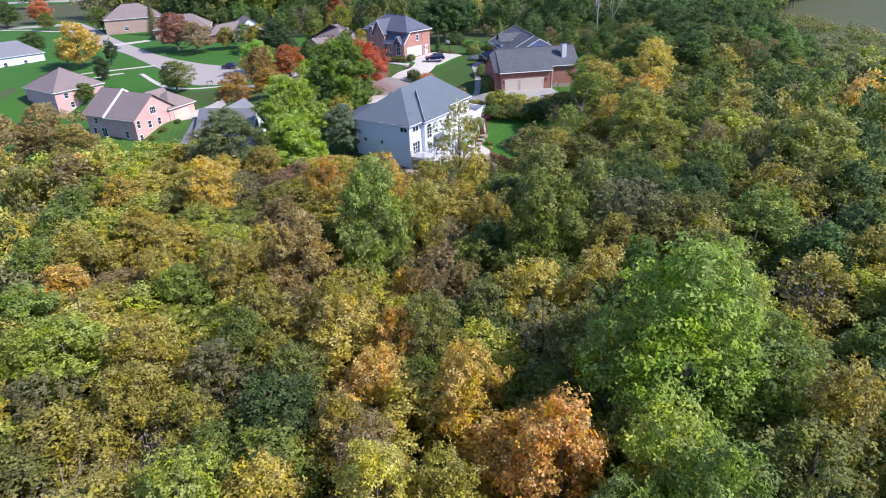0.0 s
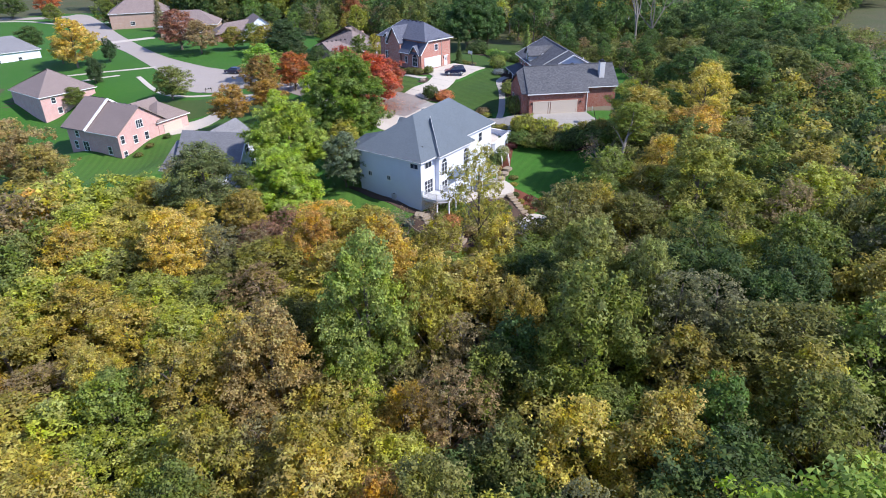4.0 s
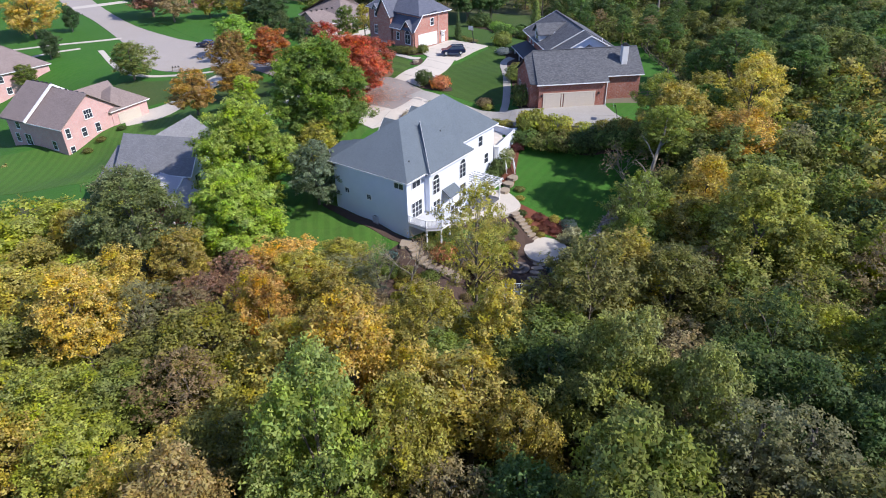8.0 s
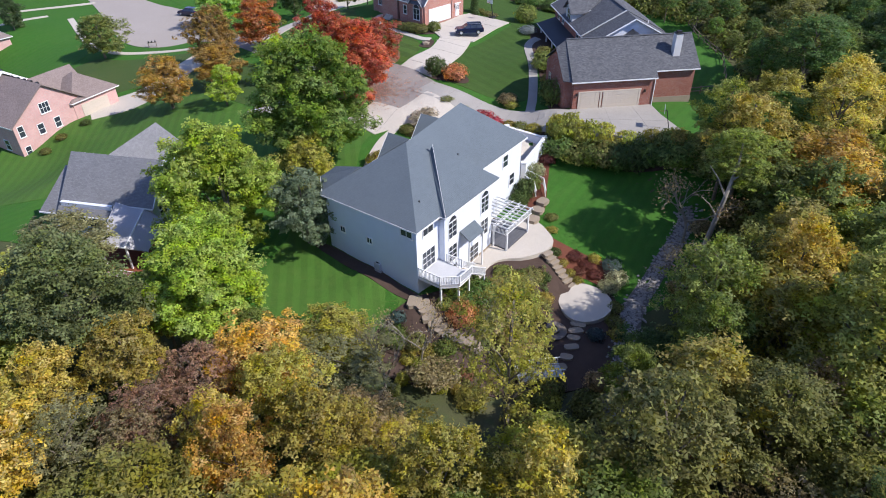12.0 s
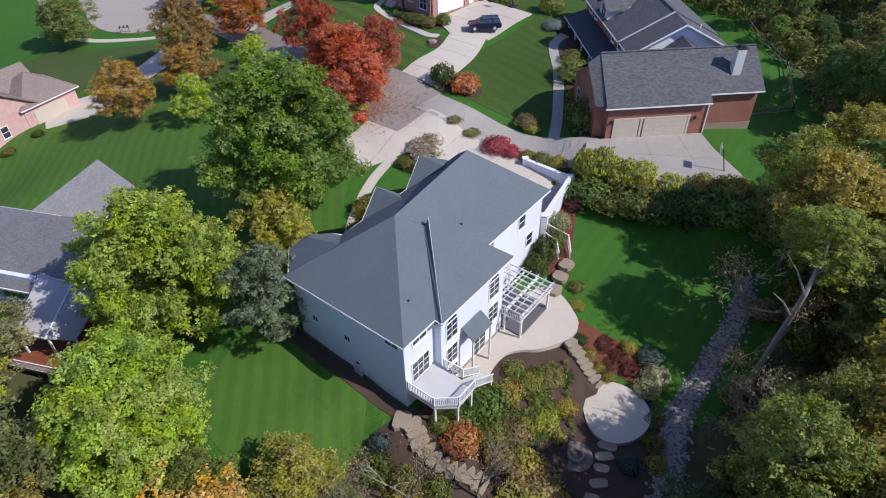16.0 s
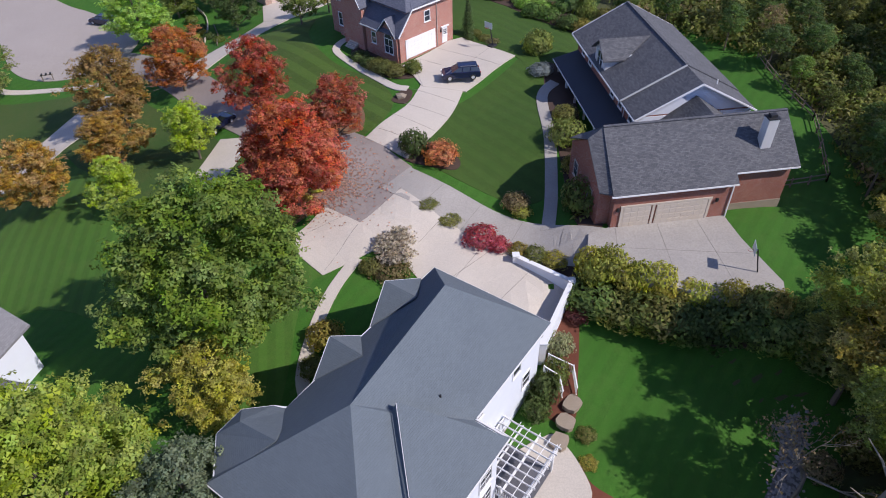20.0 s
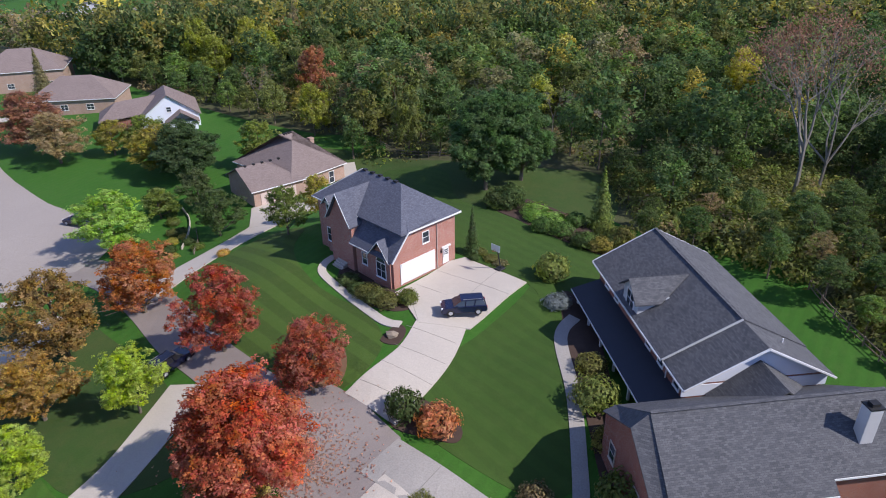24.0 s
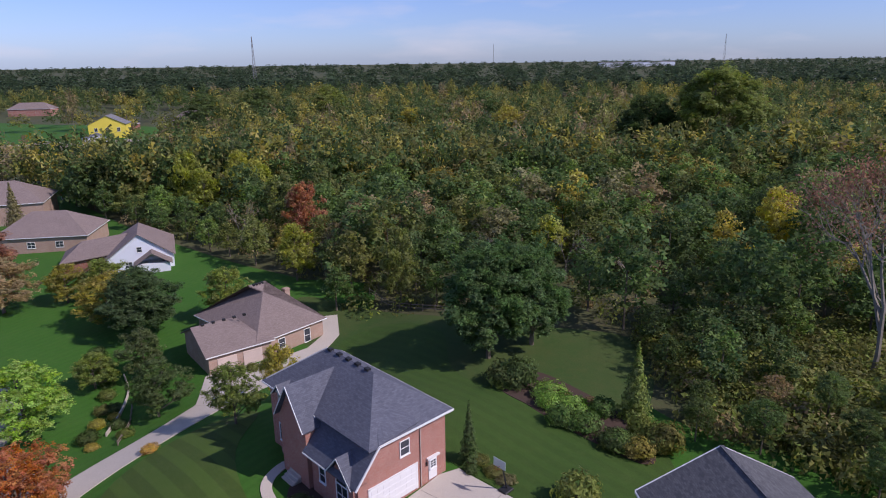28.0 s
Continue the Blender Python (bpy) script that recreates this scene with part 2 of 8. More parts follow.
RED_DECK = speckled("red_stained_wood", (0.2, 0.06, 0.03), (0.27, 0.09, 0.045), 1.0, 30.0, 0.7, 0.2)
WHITE_SIDING = siding("white_siding", (0.74, 0.78, 0.86))
GREY_SIDING = siding("grey_siding", (0.52, 0.53, 0.55))
YELLOW_SIDING = siding("yellow_siding", (0.85, 0.68, 0.1))
RED_BRICK = brickwork("red_brick", (0.26, 0.085, 0.06), (0.34, 0.13, 0.09), (0.4, 0.36, 0.32))
ORANGE_BRICK = brickwork("orange_brick", (0.4, 0.16, 0.115), (0.48, 0.22, 0.17), (0.5, 0.45, 0.4))
PINK_BRICK = brickwork("pink_brick", (0.6, 0.34, 0.32), (0.68, 0.42, 0.39), (0.55, 0.48, 0.44))
TAN_BRICK = brickwork("tan_brick", (0.4, 0.26, 0.2), (0.48, 0.33, 0.26), (0.45, 0.39, 0.34))
GREY_ROOF = shingled("blue_grey_shingles", (0.125, 0.15, 0.17), (0.142, 0.169, 0.19))
DARK_ROOF = shingled("charcoal_shingles", (0.082, 0.085, 0.094), (0.15, 0.152, 0.162))
SLATE_ROOF = shingled("slate_grey_shingles", (0.1, 0.108, 0.14), (0.15, 0.158, 0.195))
BROWN_ROOF = shingled("brown_shingles", (0.225, 0.175, 0.16), (0.285, 0.23, 0.21))
PALE_PORCH = speckled("pale_porch_roofing", (0.42, 0.41, 0.43), (0.48, 0.47, 0.49), 0.6, 14.0, 0.8, 0.1)
PALE_ROOF = shingled("pale_grey_shingles", (0.19, 0.19, 0.2), (0.25, 0.25, 0.26))


# ---- mesh helpers ----
def part(name, bm, material, parent=None, label=""):
    """One bmesh as one mesh object, under a thing or a part."""
    if isinstance(bm, bmesh.types.BMesh):
        me = bpy.data.meshes.new(name)
        bm.to_mesh(me)
        bm.free()
        me.materials.append(material)
    else:
        me = bm
    ob = new(name, me)
    ob.parent = parent
    if label:
        ob["label"] = label
    return ob


def thing(name, m, label, category, group="", kind=""):
    ob = new(name)
    ob.matrix_world = m
    ob.empty_display_size = 0.1
    return tagged(ob, label, category, group, kind)


def unwrap(bm):
    """UVs in metres, along and up each face."""
    uv = bm.loops.layers.uv.verify()
    bm.normal_update()
    for f in bm.faces:
        n = f.normal
        side = Vector((0, 0, 1)).cross(n)
        side = side.normalized() if side.length > 0.05 else Vector((1, 0, 0))
        up = n.cross(side)
        for lo in f.loops:
            lo[uv].uv = (lo.vert.co.dot(side), lo.vert.co.dot(up))
    return bm


def box(bm, x0, x1, y0, y1, z0, z1, bev=0.0):
    r = bmesh.ops.create_cube(bm, size=1.0)
    for v in r["verts"]:
        v.co = Vector(((x0 + x1) / 2 + v.co.x * (x1 - x0), (y0 + y1) / 2 + v.co.y * (y1 - y0), (z0 + z1) / 2 + v.co.z * (z1 - z0)))
    if bev:
        bmesh.ops.bevel(bm, geom=list({e for v in r["verts"] for e in v.link_edges}), offset=bev, segments=1, affect="EDGES")
    return bm


def boxes(*specs, bev=0.0):
    bm = bmesh.new()
    for s in specs:
        box(bm, *s, bev=bev)
    return bm


def prism(outline, z0, z1):
    """A straight block over an outline of (u, v)."""
    bm = bmesh.new()
    lo = [bm.verts.new((u, v, z0)) for u, v in outline]
    hi = [bm.verts.new((u, v, z1)) for u, v in outline]
    n = len(outline)
    for i in range(n):
        bm.faces.new((lo[i], lo[(i + 1) % n], hi[(i + 1) % n], hi[i]))
    bm.faces.new(hi)
    bm.faces.new(lo[::-1])
    bmesh.ops.recalc_face_normals(bm, faces=bm.faces)
    return unwrap(bm)


def solid(*polys):
    """A closed solid from its corner polygons."""
    bm = bmesh.new()
    for p in polys:
        bm.faces.new([bm.verts.new(c) for c in p])
    bmesh.ops.remove_doubles(bm, verts=bm.verts, dist=0.002)
    bmesh.ops.recalc_face_normals(bm, faces=bm.faces)
    return unwrap(bm)


def roof(polys, thick=0.16):
    """Roof slopes, given as corner polygons, with a thickness below."""
    bm = bmesh.new()
    for p in polys:
        a, b, c = Vector(p[0]), Vector(p[1]), Vector(p[2])
        if (b - a).cross(c - a).z < 0:
            p = p[::-1]
        bm.faces.new([bm.verts.new(c) for c in p])
    bmesh.ops.remove_doubles(bm, verts=bm.verts, dist=0.01)
    r = bmesh.ops.extrude_face_region(bm, geom=bm.faces[:])
    for v in [g for g in r["geom"] if isinstance(g, bmesh.types.BMVert)]:
        v.co.z -= thick
    bmesh.ops.recalc_face_normals(bm, faces=bm.faces)
    bm.normal_update()
    return unwrap(bm)


def bar(bm, a, b, w, h=None):
    """A square bar from a to b."""
    a, b = Vector(a), Vector(b)
    h = h or w
    d = (b - a).normalized()
    s = d.cross(Vector((0, 0, 1)))
    s = s.normalized() if s.length > 0.01 else Vector((1, 0, 0))
    t = s.cross(d)
    ring = [[bm.verts.new(p + s * i * w / 2 + t * j * h / 2) for i, j in ((-1, -1), (1, -1), (1, 1), (-1, 1))] for p in (a, b)]
    for i in range(4):
        bm.faces.new((ring[0][i], ring[0][(i + 1) % 4], ring[1][(i + 1) % 4], ring[1][i]))
    bm.faces.new(ring[0][::-1])
    bm.faces.new(ring[1])
    return bm


def tube(bm, pts, radii, sides=6):
    rings = []
    for i, p in enumerate(pts):
        d = (Vector(pts[min(i + 1, len(pts) - 1)]) - Vector(pts[max(i - 1, 0)])).normalized()
        s = d.cross(Vector((0.3, 1, 0.2))).normalized()
        t = d.cross(s)
        rings.append([bm.verts.new(Vector(p) + radii[i] * (s * math.cos(k * math.tau / sides) + t * math.sin(k * math.tau / sides))) for k in range(sides)])
    for a, b in zip(rings, rings[1:]):
        for k in range(sides):
            bm.faces.new((a[k], a[(k + 1) % sides], b[(k + 1) % sides], b[k]))
    bm.faces.new(rings[-1])
    return bm


# ---- the lie of the land ----
YARDS = [(10, 134, 0.1), (3, 138, 0.5), (-6, 137, 1.0), (-10.4, 140.5, 1.5), (-3.5, 143, 2.0), (1, 147, 2.7), (-6.5, 156, 3.0), (-2, 160, 4.0),
         (1.5, 168, 4.6), (12, 173, 4.7), (6, 185, 4.8), (-10, 180, 4.2), (20, 140, 2.6), (32, 140, 2.6), (33, 131, 2.2), (28, 160, 3.2), (38, 160, 3.5), (16, 160, 3.6)]
BACKS = [(16, 131, -1.6), (24, 124, -2.1), (30, 120, -2.8), (14, 117, -2.95), (8, 112, -3.05), (10.6, 112.6, -3.05), (6.4, 110.2, -3.0), (13.2, 113.8, -3.2), (17, 109.8, -5.8), (18.8, 107.8, -5.9), (15.4, 108.4, -5.8), (18, 112.4, -5.75), (15.4, 111.2, -5.7), (19.6, 110.6, -5.9), (22, 106, -6.2), (10, 100, -6.4), (0, 100, -5.0), (-.2, 106.7, -1.75), (-4.6, 109.9, -1.15), (-9.4, 113.4, -.9), (-10, 108, -2.0), (-3, 103, -3.8),
         (-12, 120, -0.8), (-16, 135, 0.6), (-25, 112, -3.0), (-30, 125, -1.0), (-40, 130, -4.0), (-60, 140, -6.3), (-53, 158, -4.0), (-25, 150, 0.5), (-16, 149, 1.6)]
BEYOND = [(-35, 165, -1.0), (-55, 190, -2.4), (-90, 200, -2.2), (-40, 200, -1.8), (-16, 215, -0.6), (-59, 250, -1.0), (-106, 310, -2.0), (60, 150, 3.5), (50, 180, 5.0),
          (10, 210, 3.0), (0, 60, -10), (-60, 80, -10), (60, 80, -8), (0, 0, -11), (100, 200, 3), (0, 300, -2.5), (-100, 100, -9), (100, 100, -6), (-95, 172, -8.0), (-80, 158, -7.4), (0, 420, -4), (-150, 350, -3), (150, 400, -4)]
_C = np.array(YARDS + BACKS + BEYOND, float)


def ground_z(x, y):
    x, y = np.asarray(x, float), np.asarray(y, float)
    d2 = (x[..., None] - _C[:, 0]) ** 2 + (y[..., None] - _C[:, 1]) ** 2
    w = 1.0 / (d2 + 6.0) ** 1.6
    z = (w * _C[:, 2]).sum(-1) / w.sum(-1)
    far = np.clip((np.hypot(x, y - 150) - 350) / 500, 0, 1)
    return z * (1 - far) - 4.0 * far


def gz(x, y):
    return float(ground_z(np.array([x]), np.array([y]))[0])


def axis(lo, hi, step, reach):
    core = list(np.arange(lo, hi + 0.01, step))
    grow, out = step, []
    while (out[-1] if out else 0) < reach:
        grow *= 1.35
        out.append((out[-1] if out else 0) + grow)
    return np.array([lo - o for o in out[::-1]] + core + [hi + o for o in out])


def sheet(xs, ys, material, name):
    X, Y = np.meshgrid(xs, ys)
    Z = ground_z(X, Y)
    nx, ny = len(xs), len(ys)
    me = bpy.data.meshes.new(name)
    idx = np.arange(nx * ny).reshape(ny, nx)
    quads = np.stack([idx[:-1, :-1], idx[:-1, 1:], idx[1:, 1:], idx[1:, :-1]], -1).reshape(-1, 4)
    me.from_pydata(np.stack([X, Y, Z], -1).reshape(-1, 3).tolist(), [], quads.tolist())
    me.polygons.foreach_set("use_smooth", [True] * len(me.polygons))
    me.materials.append(material)
    return new(name, me)


tagged(sheet(axis(-90, 70, 1.5, 4600), axis(20, 260, 1.5, 4600), FLOOR_MAT, "ground"), "woodland floor of leaf litter and low growth", "ground", kind="structure")


def smooth(pts, closed=True, n=5):
    """A rounded outline through the given corners."""
    out, k = [], len(pts)
    for i in range(k if closed else k - 1):
        p = [Vector(pts[j % k] if closed else pts[min(max(j, 0), k - 1)]) for j in (i - 1, i, i + 1, i + 2)]
        for s in range(n):
            t = s / n
            out.append(0.5 * (2 * p[1] + (p[2] - p[0]) * t + (2 * p[0] - 5 * p[1] + 4 * p[2] - p[3]) * t * t + (3 * p[1] - p[0] - 3 * p[2] + p[3]) * t ** 3))
    if not closed:
        out.append(Vector(pts[-1]))
    return [(v.x, v.y) for v in out]


def draped(name, outline, lift, material, label, category="", level=None, skirt=0.25, cell=1.5, parent=None, kind="structure"):
    """A sheet over an outline that follows the ground, with sides reaching below it."""
    bm = bmesh.new()
    f = bm.faces.new([bm.verts.new((x, y, 0)) for x, y in outline])
    bmesh.ops.triangulate(bm, faces=[f])
    xs, ys = [p[0] for p in outline], [p[1] for p in outline]
    for ax, lo, hi in ((0, min(xs), max(xs)), (1, min(ys), max(ys))):
        c = math.floor(lo / cell) * cell + cell
        while c < hi:
            co, no = [0, 0, 0], [0, 0, 0]
            co[ax], no[ax] = c, 1
            bmesh.ops.bisect_plane(bm, geom=bm.verts[:] + bm.edges[:] + bm.faces[:], plane_co=co, plane_no=no)
            c += cell
    vs = bm.verts[:]
    zs = ground_z(np.array([v.co.x for v in vs]), np.array([v.co.y for v in vs])) if level is None else [level] * len(vs)
    for v, z in zip(vs, zs):
        v.co.z = z + lift
    bmesh.ops.recalc_face_normals(bm, faces=bm.faces)
    if sum(f.normal.z for f in bm.faces) < 0:
        bmesh.ops.reverse_faces(bm, faces=bm.faces)
    r = bmesh.ops.extrude_edge_only(bm, edges=[e for e in bm.edges if e.is_boundary])
    for g in r["geom"]:
        if isinstance(g, bmesh.types.BMVert):
            g.co.z -= skirt
    ob = part(name, unwrap(bm), material, parent)
    if parent is None:
        tagged(ob, label, category, kind=kind)
    return ob


def ribbon(points, width):
    """The outline of a way of one width, or of widths from start to end, along a smooth line."""
    line = smooth(points, False, 6)
    n, left, right = len(line), [], []
    for i, p in enumerate(line):
        a, b = line[max(i - 1, 0)], line[min(i + 1, n - 1)]
        d = Vector((b[0] - a[0], b[1] - a[1])).normalized()
        w = width / 2 if not isinstance(width, tuple) else (width[0] + (width[1] - width[0]) * i / (n - 1)) / 2
        left.append((p[0] - d.y * w, p[1] + d.x * w))
        right.append((p[0] + d.y * w, p[1] - d.x * w))
    return left + right[::-1]


# ---- lawns, drives and paths ----
draped("lawn", smooth([(-4, 100.5), (-13, 101), (-17, 107), (-24, 109), (-46, 118), (-70, 124), (-96, 140), (-130, 170), (-190, 260), (-190, 345), (-140, 352), (-104, 318), (-70, 284), (-44, 262), (-12, 236), (2, 203), (22, 203), (30, 190), (45, 174), (47, 150), (46, 126), (36, 123), (30, 113), (22, 108), (10, 105)], n=4), 0.06, LAWN, "broad mown lawns round the houses", "lawn")
draped("lawn", smooth([(-16, 146), (-9, 141.5), (-6, 137), (-7, 126), (-8, 119), (-2, 108), (1, 104), (-4, 101.5), (-12, 102.5), (-16, 108), (-14, 116), (-15, 125), (-24, 132), (-36, 136), (-50, 128), (-72, 128), (-80, 138), (-62, 150), (-46, 160), (-38, 158), (-24, 146)]), 0.09, LAWN_D, "mown green lawn sloping between the houses", "lawn")
draped("lawn", smooth([(-7, 136), (-1, 139), (2, 137), (3, 133), (-5, 121), (-8, 119), (-8, 127)]), 0.1, LAWN, "small shaded lawn inside the curved drive", "lawn")
draped("lawn", smooth([(15.5, 131.5), (22, 130.5), (29, 126), (31.5, 121), (28, 115.5), (23.5, 111), (20.5, 113.5), (16, 116.5), (14.5, 121), (15.2, 126)]), 0.09, LAWN, "deep green back lawn behind the white house", "lawn")
draped("lawn", smooth([(2.2, 153.5), (4.5, 160), (9, 165), (14.5, 172.5), (17, 184), (25, 186), (27, 176), (19, 170), (16.5, 162), (16, 150), (14, 146), (9, 147.5)]), 0.09, LAWN_C, "striped mown lawn between two drives", "lawn")
draped("lawn", smooth([(-4, 157), (-1, 163), (-4, 169), (-10, 175), (-14, 183), (-15, 193), (-22, 189), (-26, 180), (-22, 168), (-12, 158)]), 0.09, LAWN_E, "striped mown front lawn", "lawn")
draped("lawn", smooth([(8, 180), (17, 184), (26, 189), (31, 200), (31, 212), (22, 215), (12, 216), (4, 221), (-6, 228), (-20, 236), (-20, 222), (-12, 214), (-8, 205), (-12, 198), (4, 192)]), 0.09, ROUGH_GRASS, "rough green grass behind the brick house", "lawn")
draped("lawn", smooth([(7.6, 179.6), (14.5, 172.6), (16.5, 168), (26, 175), (27.5, 184), (26.5, 187.5), (21, 189.5), (14, 194.5), (9.5, 198), (6.5, 203), (5, 214), (-3, 221), (-10, 217), (-7, 205), (-12, 198), (-9, 188), (4, 182)]), 0.105, LAWN_C, "mown green lawn behind the brick house", "lawn")
draped("lawn", smooth([(-31, 200), (-28, 192), (-34, 184), (-45, 190), (-50, 203), (-60, 214), (-72, 228), (-82, 244), (-72, 255), (-50, 240), (-34, 238), (-22, 245), (-8, 240), (-8, 222), (-14, 212)]), 0.085, LAWN, "front lawns along the street", "lawn")
draped("lawn", smooth([(-16, 150), (-24, 163), (-34, 172), (-42, 178), (-56, 177), (-64, 178), (-70, 168), (-62, 160), (-48, 166), (-36, 156), (-24, 147)]), 0.085, ROUGH_GRASS, "patchy grass under the street trees", "lawn")
draped("lawn", smooth([(-66, 184), (-84, 205), (-104, 240), (-140, 300), (-165, 300), (-120, 220), (-90, 180), (-75, 172)]), 0.085, LAWN, "front lawns along the street", "lawn")

draped("court", [(-3.4, 142.9), (0.4, 147.4), (4.5, 143.6), (9.4, 140.4), (11.8, 138.6), (15.7, 135.2), (12.2, 128), (8, 126), (2.2, 132), (2.5, 136), (0.8, 138.8), (-2, 139.4), (-4.2, 138.0), (-6.3, 136.6), (-10.4, 140.6), (-8.6, 143.2), (-7.2, 145.8)], 0.17, CONCRETE, "pale concrete drive and parking court", "driveway", skirt=1.2)
draped("path", ribbon([(-3.4, 138.6), (-4.9, 135.4), (-6.2, 130.8), (-6.8, 126.4), (-5.6, 123.2)], 1.1), 0.19, CONCRETE, "curving pale concrete front walk", "path")
draped("shared_drive", [(-7.2, 145.8), (-3.4, 142.9), (0.4, 147.4), (1.4, 151.4), (-2.2, 155.2), (-5.2, 157.6), (-9.5, 156.5), (-12, 153.5)], 0.15, ASPHALT, "old brown-grey asphalt where the drives meet", "driveway")
draped("driveway", ribbon([(-1.5, 154.5), (1.5, 158.5), (3.5, 162), (5.0, 166.5)], (6.0, 5.0)), 0.18, CONCRETE, "pale concrete drive to the brick house", "driveway")
draped("parking_pad", [(2.4, 165.6), (7.6, 165.0), (14.2, 173.1), (7.5, 179.4), (5.7, 178.6), (-0.4, 171.6), (1.2, 168.4)], 0.20, CONCRETE, "pale concrete parking pad", "driveway")
draped("driveway", ribbon([(-0.2, 149.5), (4.0, 146.3), (9.5, 142.6), (15, 140.0), (20, 138.2)], (4.6, 4.2)), 0.16, GREY_CONCRETE, "long weathered concrete drive", "driveway")
draped("parking_pad", [(18.0, 139.8), (20.1, 140.7), (31.1, 142.1), (31.6, 138.6), (33.1, 133), (32.3, 130.2), (28, 130.6), (22, 133.6), (17.2, 136.2)], 0.19, GREY_CONCRETE, "weathered concrete pad before the garage", "driveway", level=2.46, skirt=1.2)
draped("path", ribbon([(14.6, 141.8), (15.6, 147), (16.4, 155), (16.6, 164), (18.6, 167.5)], 1.3), 0.17, GREY_CONCRETE, "long straight concrete walk", "path")
draped("driveway", ribbon([(-23.5, 144.6), (-21.5, 150), (-20.2, 156), (-19.5, 160)], 4.2), 0.16, CONCRETE, "pale concrete drive", "driveway")
draped("driveway", ribbon([(-55, 157), (-50, 160), (-44, 166), (-41, 176)], (8.0, 4.5)), 0.16, CONCRETE, "pale concrete drive to the pink brick garage", "driveway")
draped("driveway", ribbon([(-12, 157), (-22, 167), (-31, 177.5), (-40, 186), (-47, 190)], (5.0, 6.0)), 0.14, ASPHALT, "shaded drive up from the street under the maples", "driveway")
draped("driveway", ribbon([(-32, 178.5), (-29, 184.4), (-25.8, 190.2), (-22, 198), (-19, 204)], (4.2, 5.4)), 0.16, CONCRETE, "long pale concrete drive", "driveway")
draped("driveway", [(-26.4, 206.9), (-18.6, 211.8), (-14.6, 215.6), (-13.2, 220), (-14.6, 227), (-12.2, 227.4), (-10.6, 220), (-12.4, 212), (-15.8, 204.4), (-19.8, 197.6), (-24.4, 198.4)], 0.18, CONCRETE, "pale concrete court before the tan garage", "driveway")
draped("path", ribbon([(-122, 322), (-150, 312), (-178, 326), (-196, 326)], 2.2), 0.16, CONCRETE, "pale walk across the far lawns", "path")
draped("driveway", ribbon([(-100, 268), (-108, 262), (-114, 258)], 4.5), 0.16, CONCRETE, "pale concrete drive beside the street", "driveway")
draped("road", smooth([(-50.5, 184.5), (-45.5, 189), (-45, 197), (-50.6, 203.6), (-58, 209.5), (-66.4, 215.5), (-87, 236), (-117, 278), (-160, 345), (-168, 340), (-122, 269), (-98.5, 240), (-78.5, 213), (-65.5, 193), (-61, 187), (-56, 184)], n=4), 0.13, ROAD, "pale concrete residential street ending in a turning circle", "road", cell=4)
draped("path", ribbon([(-45, 181), (-52, 180.5), (-60, 181), (-68, 187), (-80, 204)], 1.3), 0.16, CONCRETE, "pavement round the turning circle", "path")
draped("path", ribbon([(-112, 203), (-100, 208), (-91, 212), (-80, 216.5)], 1.5), 0.16, CONCRETE, "pale pavement along the street", "path")
draped("path", ribbon([(-86, 206), (-92, 201), (-97, 192)], 1.4), 0.15, CONCRETE, "pale front walk", "path")
draped("road", ribbon([(-260, 318), (-210, 330), (-162, 344)], 9), 0.13, ROAD, "pale side street", "road", cell=6)
draped("path", ribbon([(0.6, 165.4), (-1.6, 166.6), (-6.1, 172.6), (-9.4, 177.2), (-8.6, 180.6), (-6.4, 181.2)], 1.0), 0.17, CONCRETE, "curving front walk", "path")


# sawn joints between the concrete slabs
JOINT = speckled("concrete_joint", (0.22, 0.2, 0.18), (0.32, 0.295, 0.26), 1.0, 14.0, 0.95, 0.2)
SLABS = {"pale concrete drive to the brick house": (.18, [((-2.6, 157.6), (2.6, 154.8)), ((-1.0, 160.2), (3.9, 157.2)), ((.2, 162.6), (5.2, 159.9)), ((1.2, 165.2), (6.2, 162.8))]),
         "pale concrete parking pad": (.20, [((5.0, 167.0), (11.0, 175.6)), ((9.6, 167.7), (1.6, 173.6)), ((12, 170.6), (4.2, 176.6)), ((2.4, 165.8), (1.0, 171.8))]),
         "pale concrete drive and parking court": (.17, [((-3.6, 142.6), (-6.2, 137.2)), ((4.3, 143.4), (1.0, 139.4)), ((9.2, 140.2), (3.0, 134.4)), ((12.4, 137.4), (6.2, 130.0)), ((-9.6, 141.4), (-5.2, 144)), ((3.2, 132.8), (8.6, 141))]),
         "weathered concrete pad before the garage": (.19, [((20.6, 140.4), (19.8, 135.2)), ((24.6, 141), (24.4, 132.8)), ((28.4, 141.4), (29.2, 131)), ((18.2, 138), (31.6, 136.6))]),
         "long weathered concrete drive": (.16, [((2.6, 145.2), (4.8, 148.4)), ((6.4, 142.6), (8.6, 146)), ((10.6, 140.2), (12.4, 143.4)), ((15, 138.2), (16, 141.4))])}
for drive in [o for o in bpy.data.objects if "label" in o and o["label"] in SLABS]:
    lift, lines = SLABS[drive["label"]]
    for p, q in lines:
        draped("joint", ribbon([p, q], .035), lift + .01, JOINT, "", parent=drive, skirt=.02, level=2.46 if "before the garage" in drive["label"] else None)


# ---- houses ----
FACES = {"-v": 0, "+u": 90, "+v": 180, "-u": -90}
_WINDOWS = {}


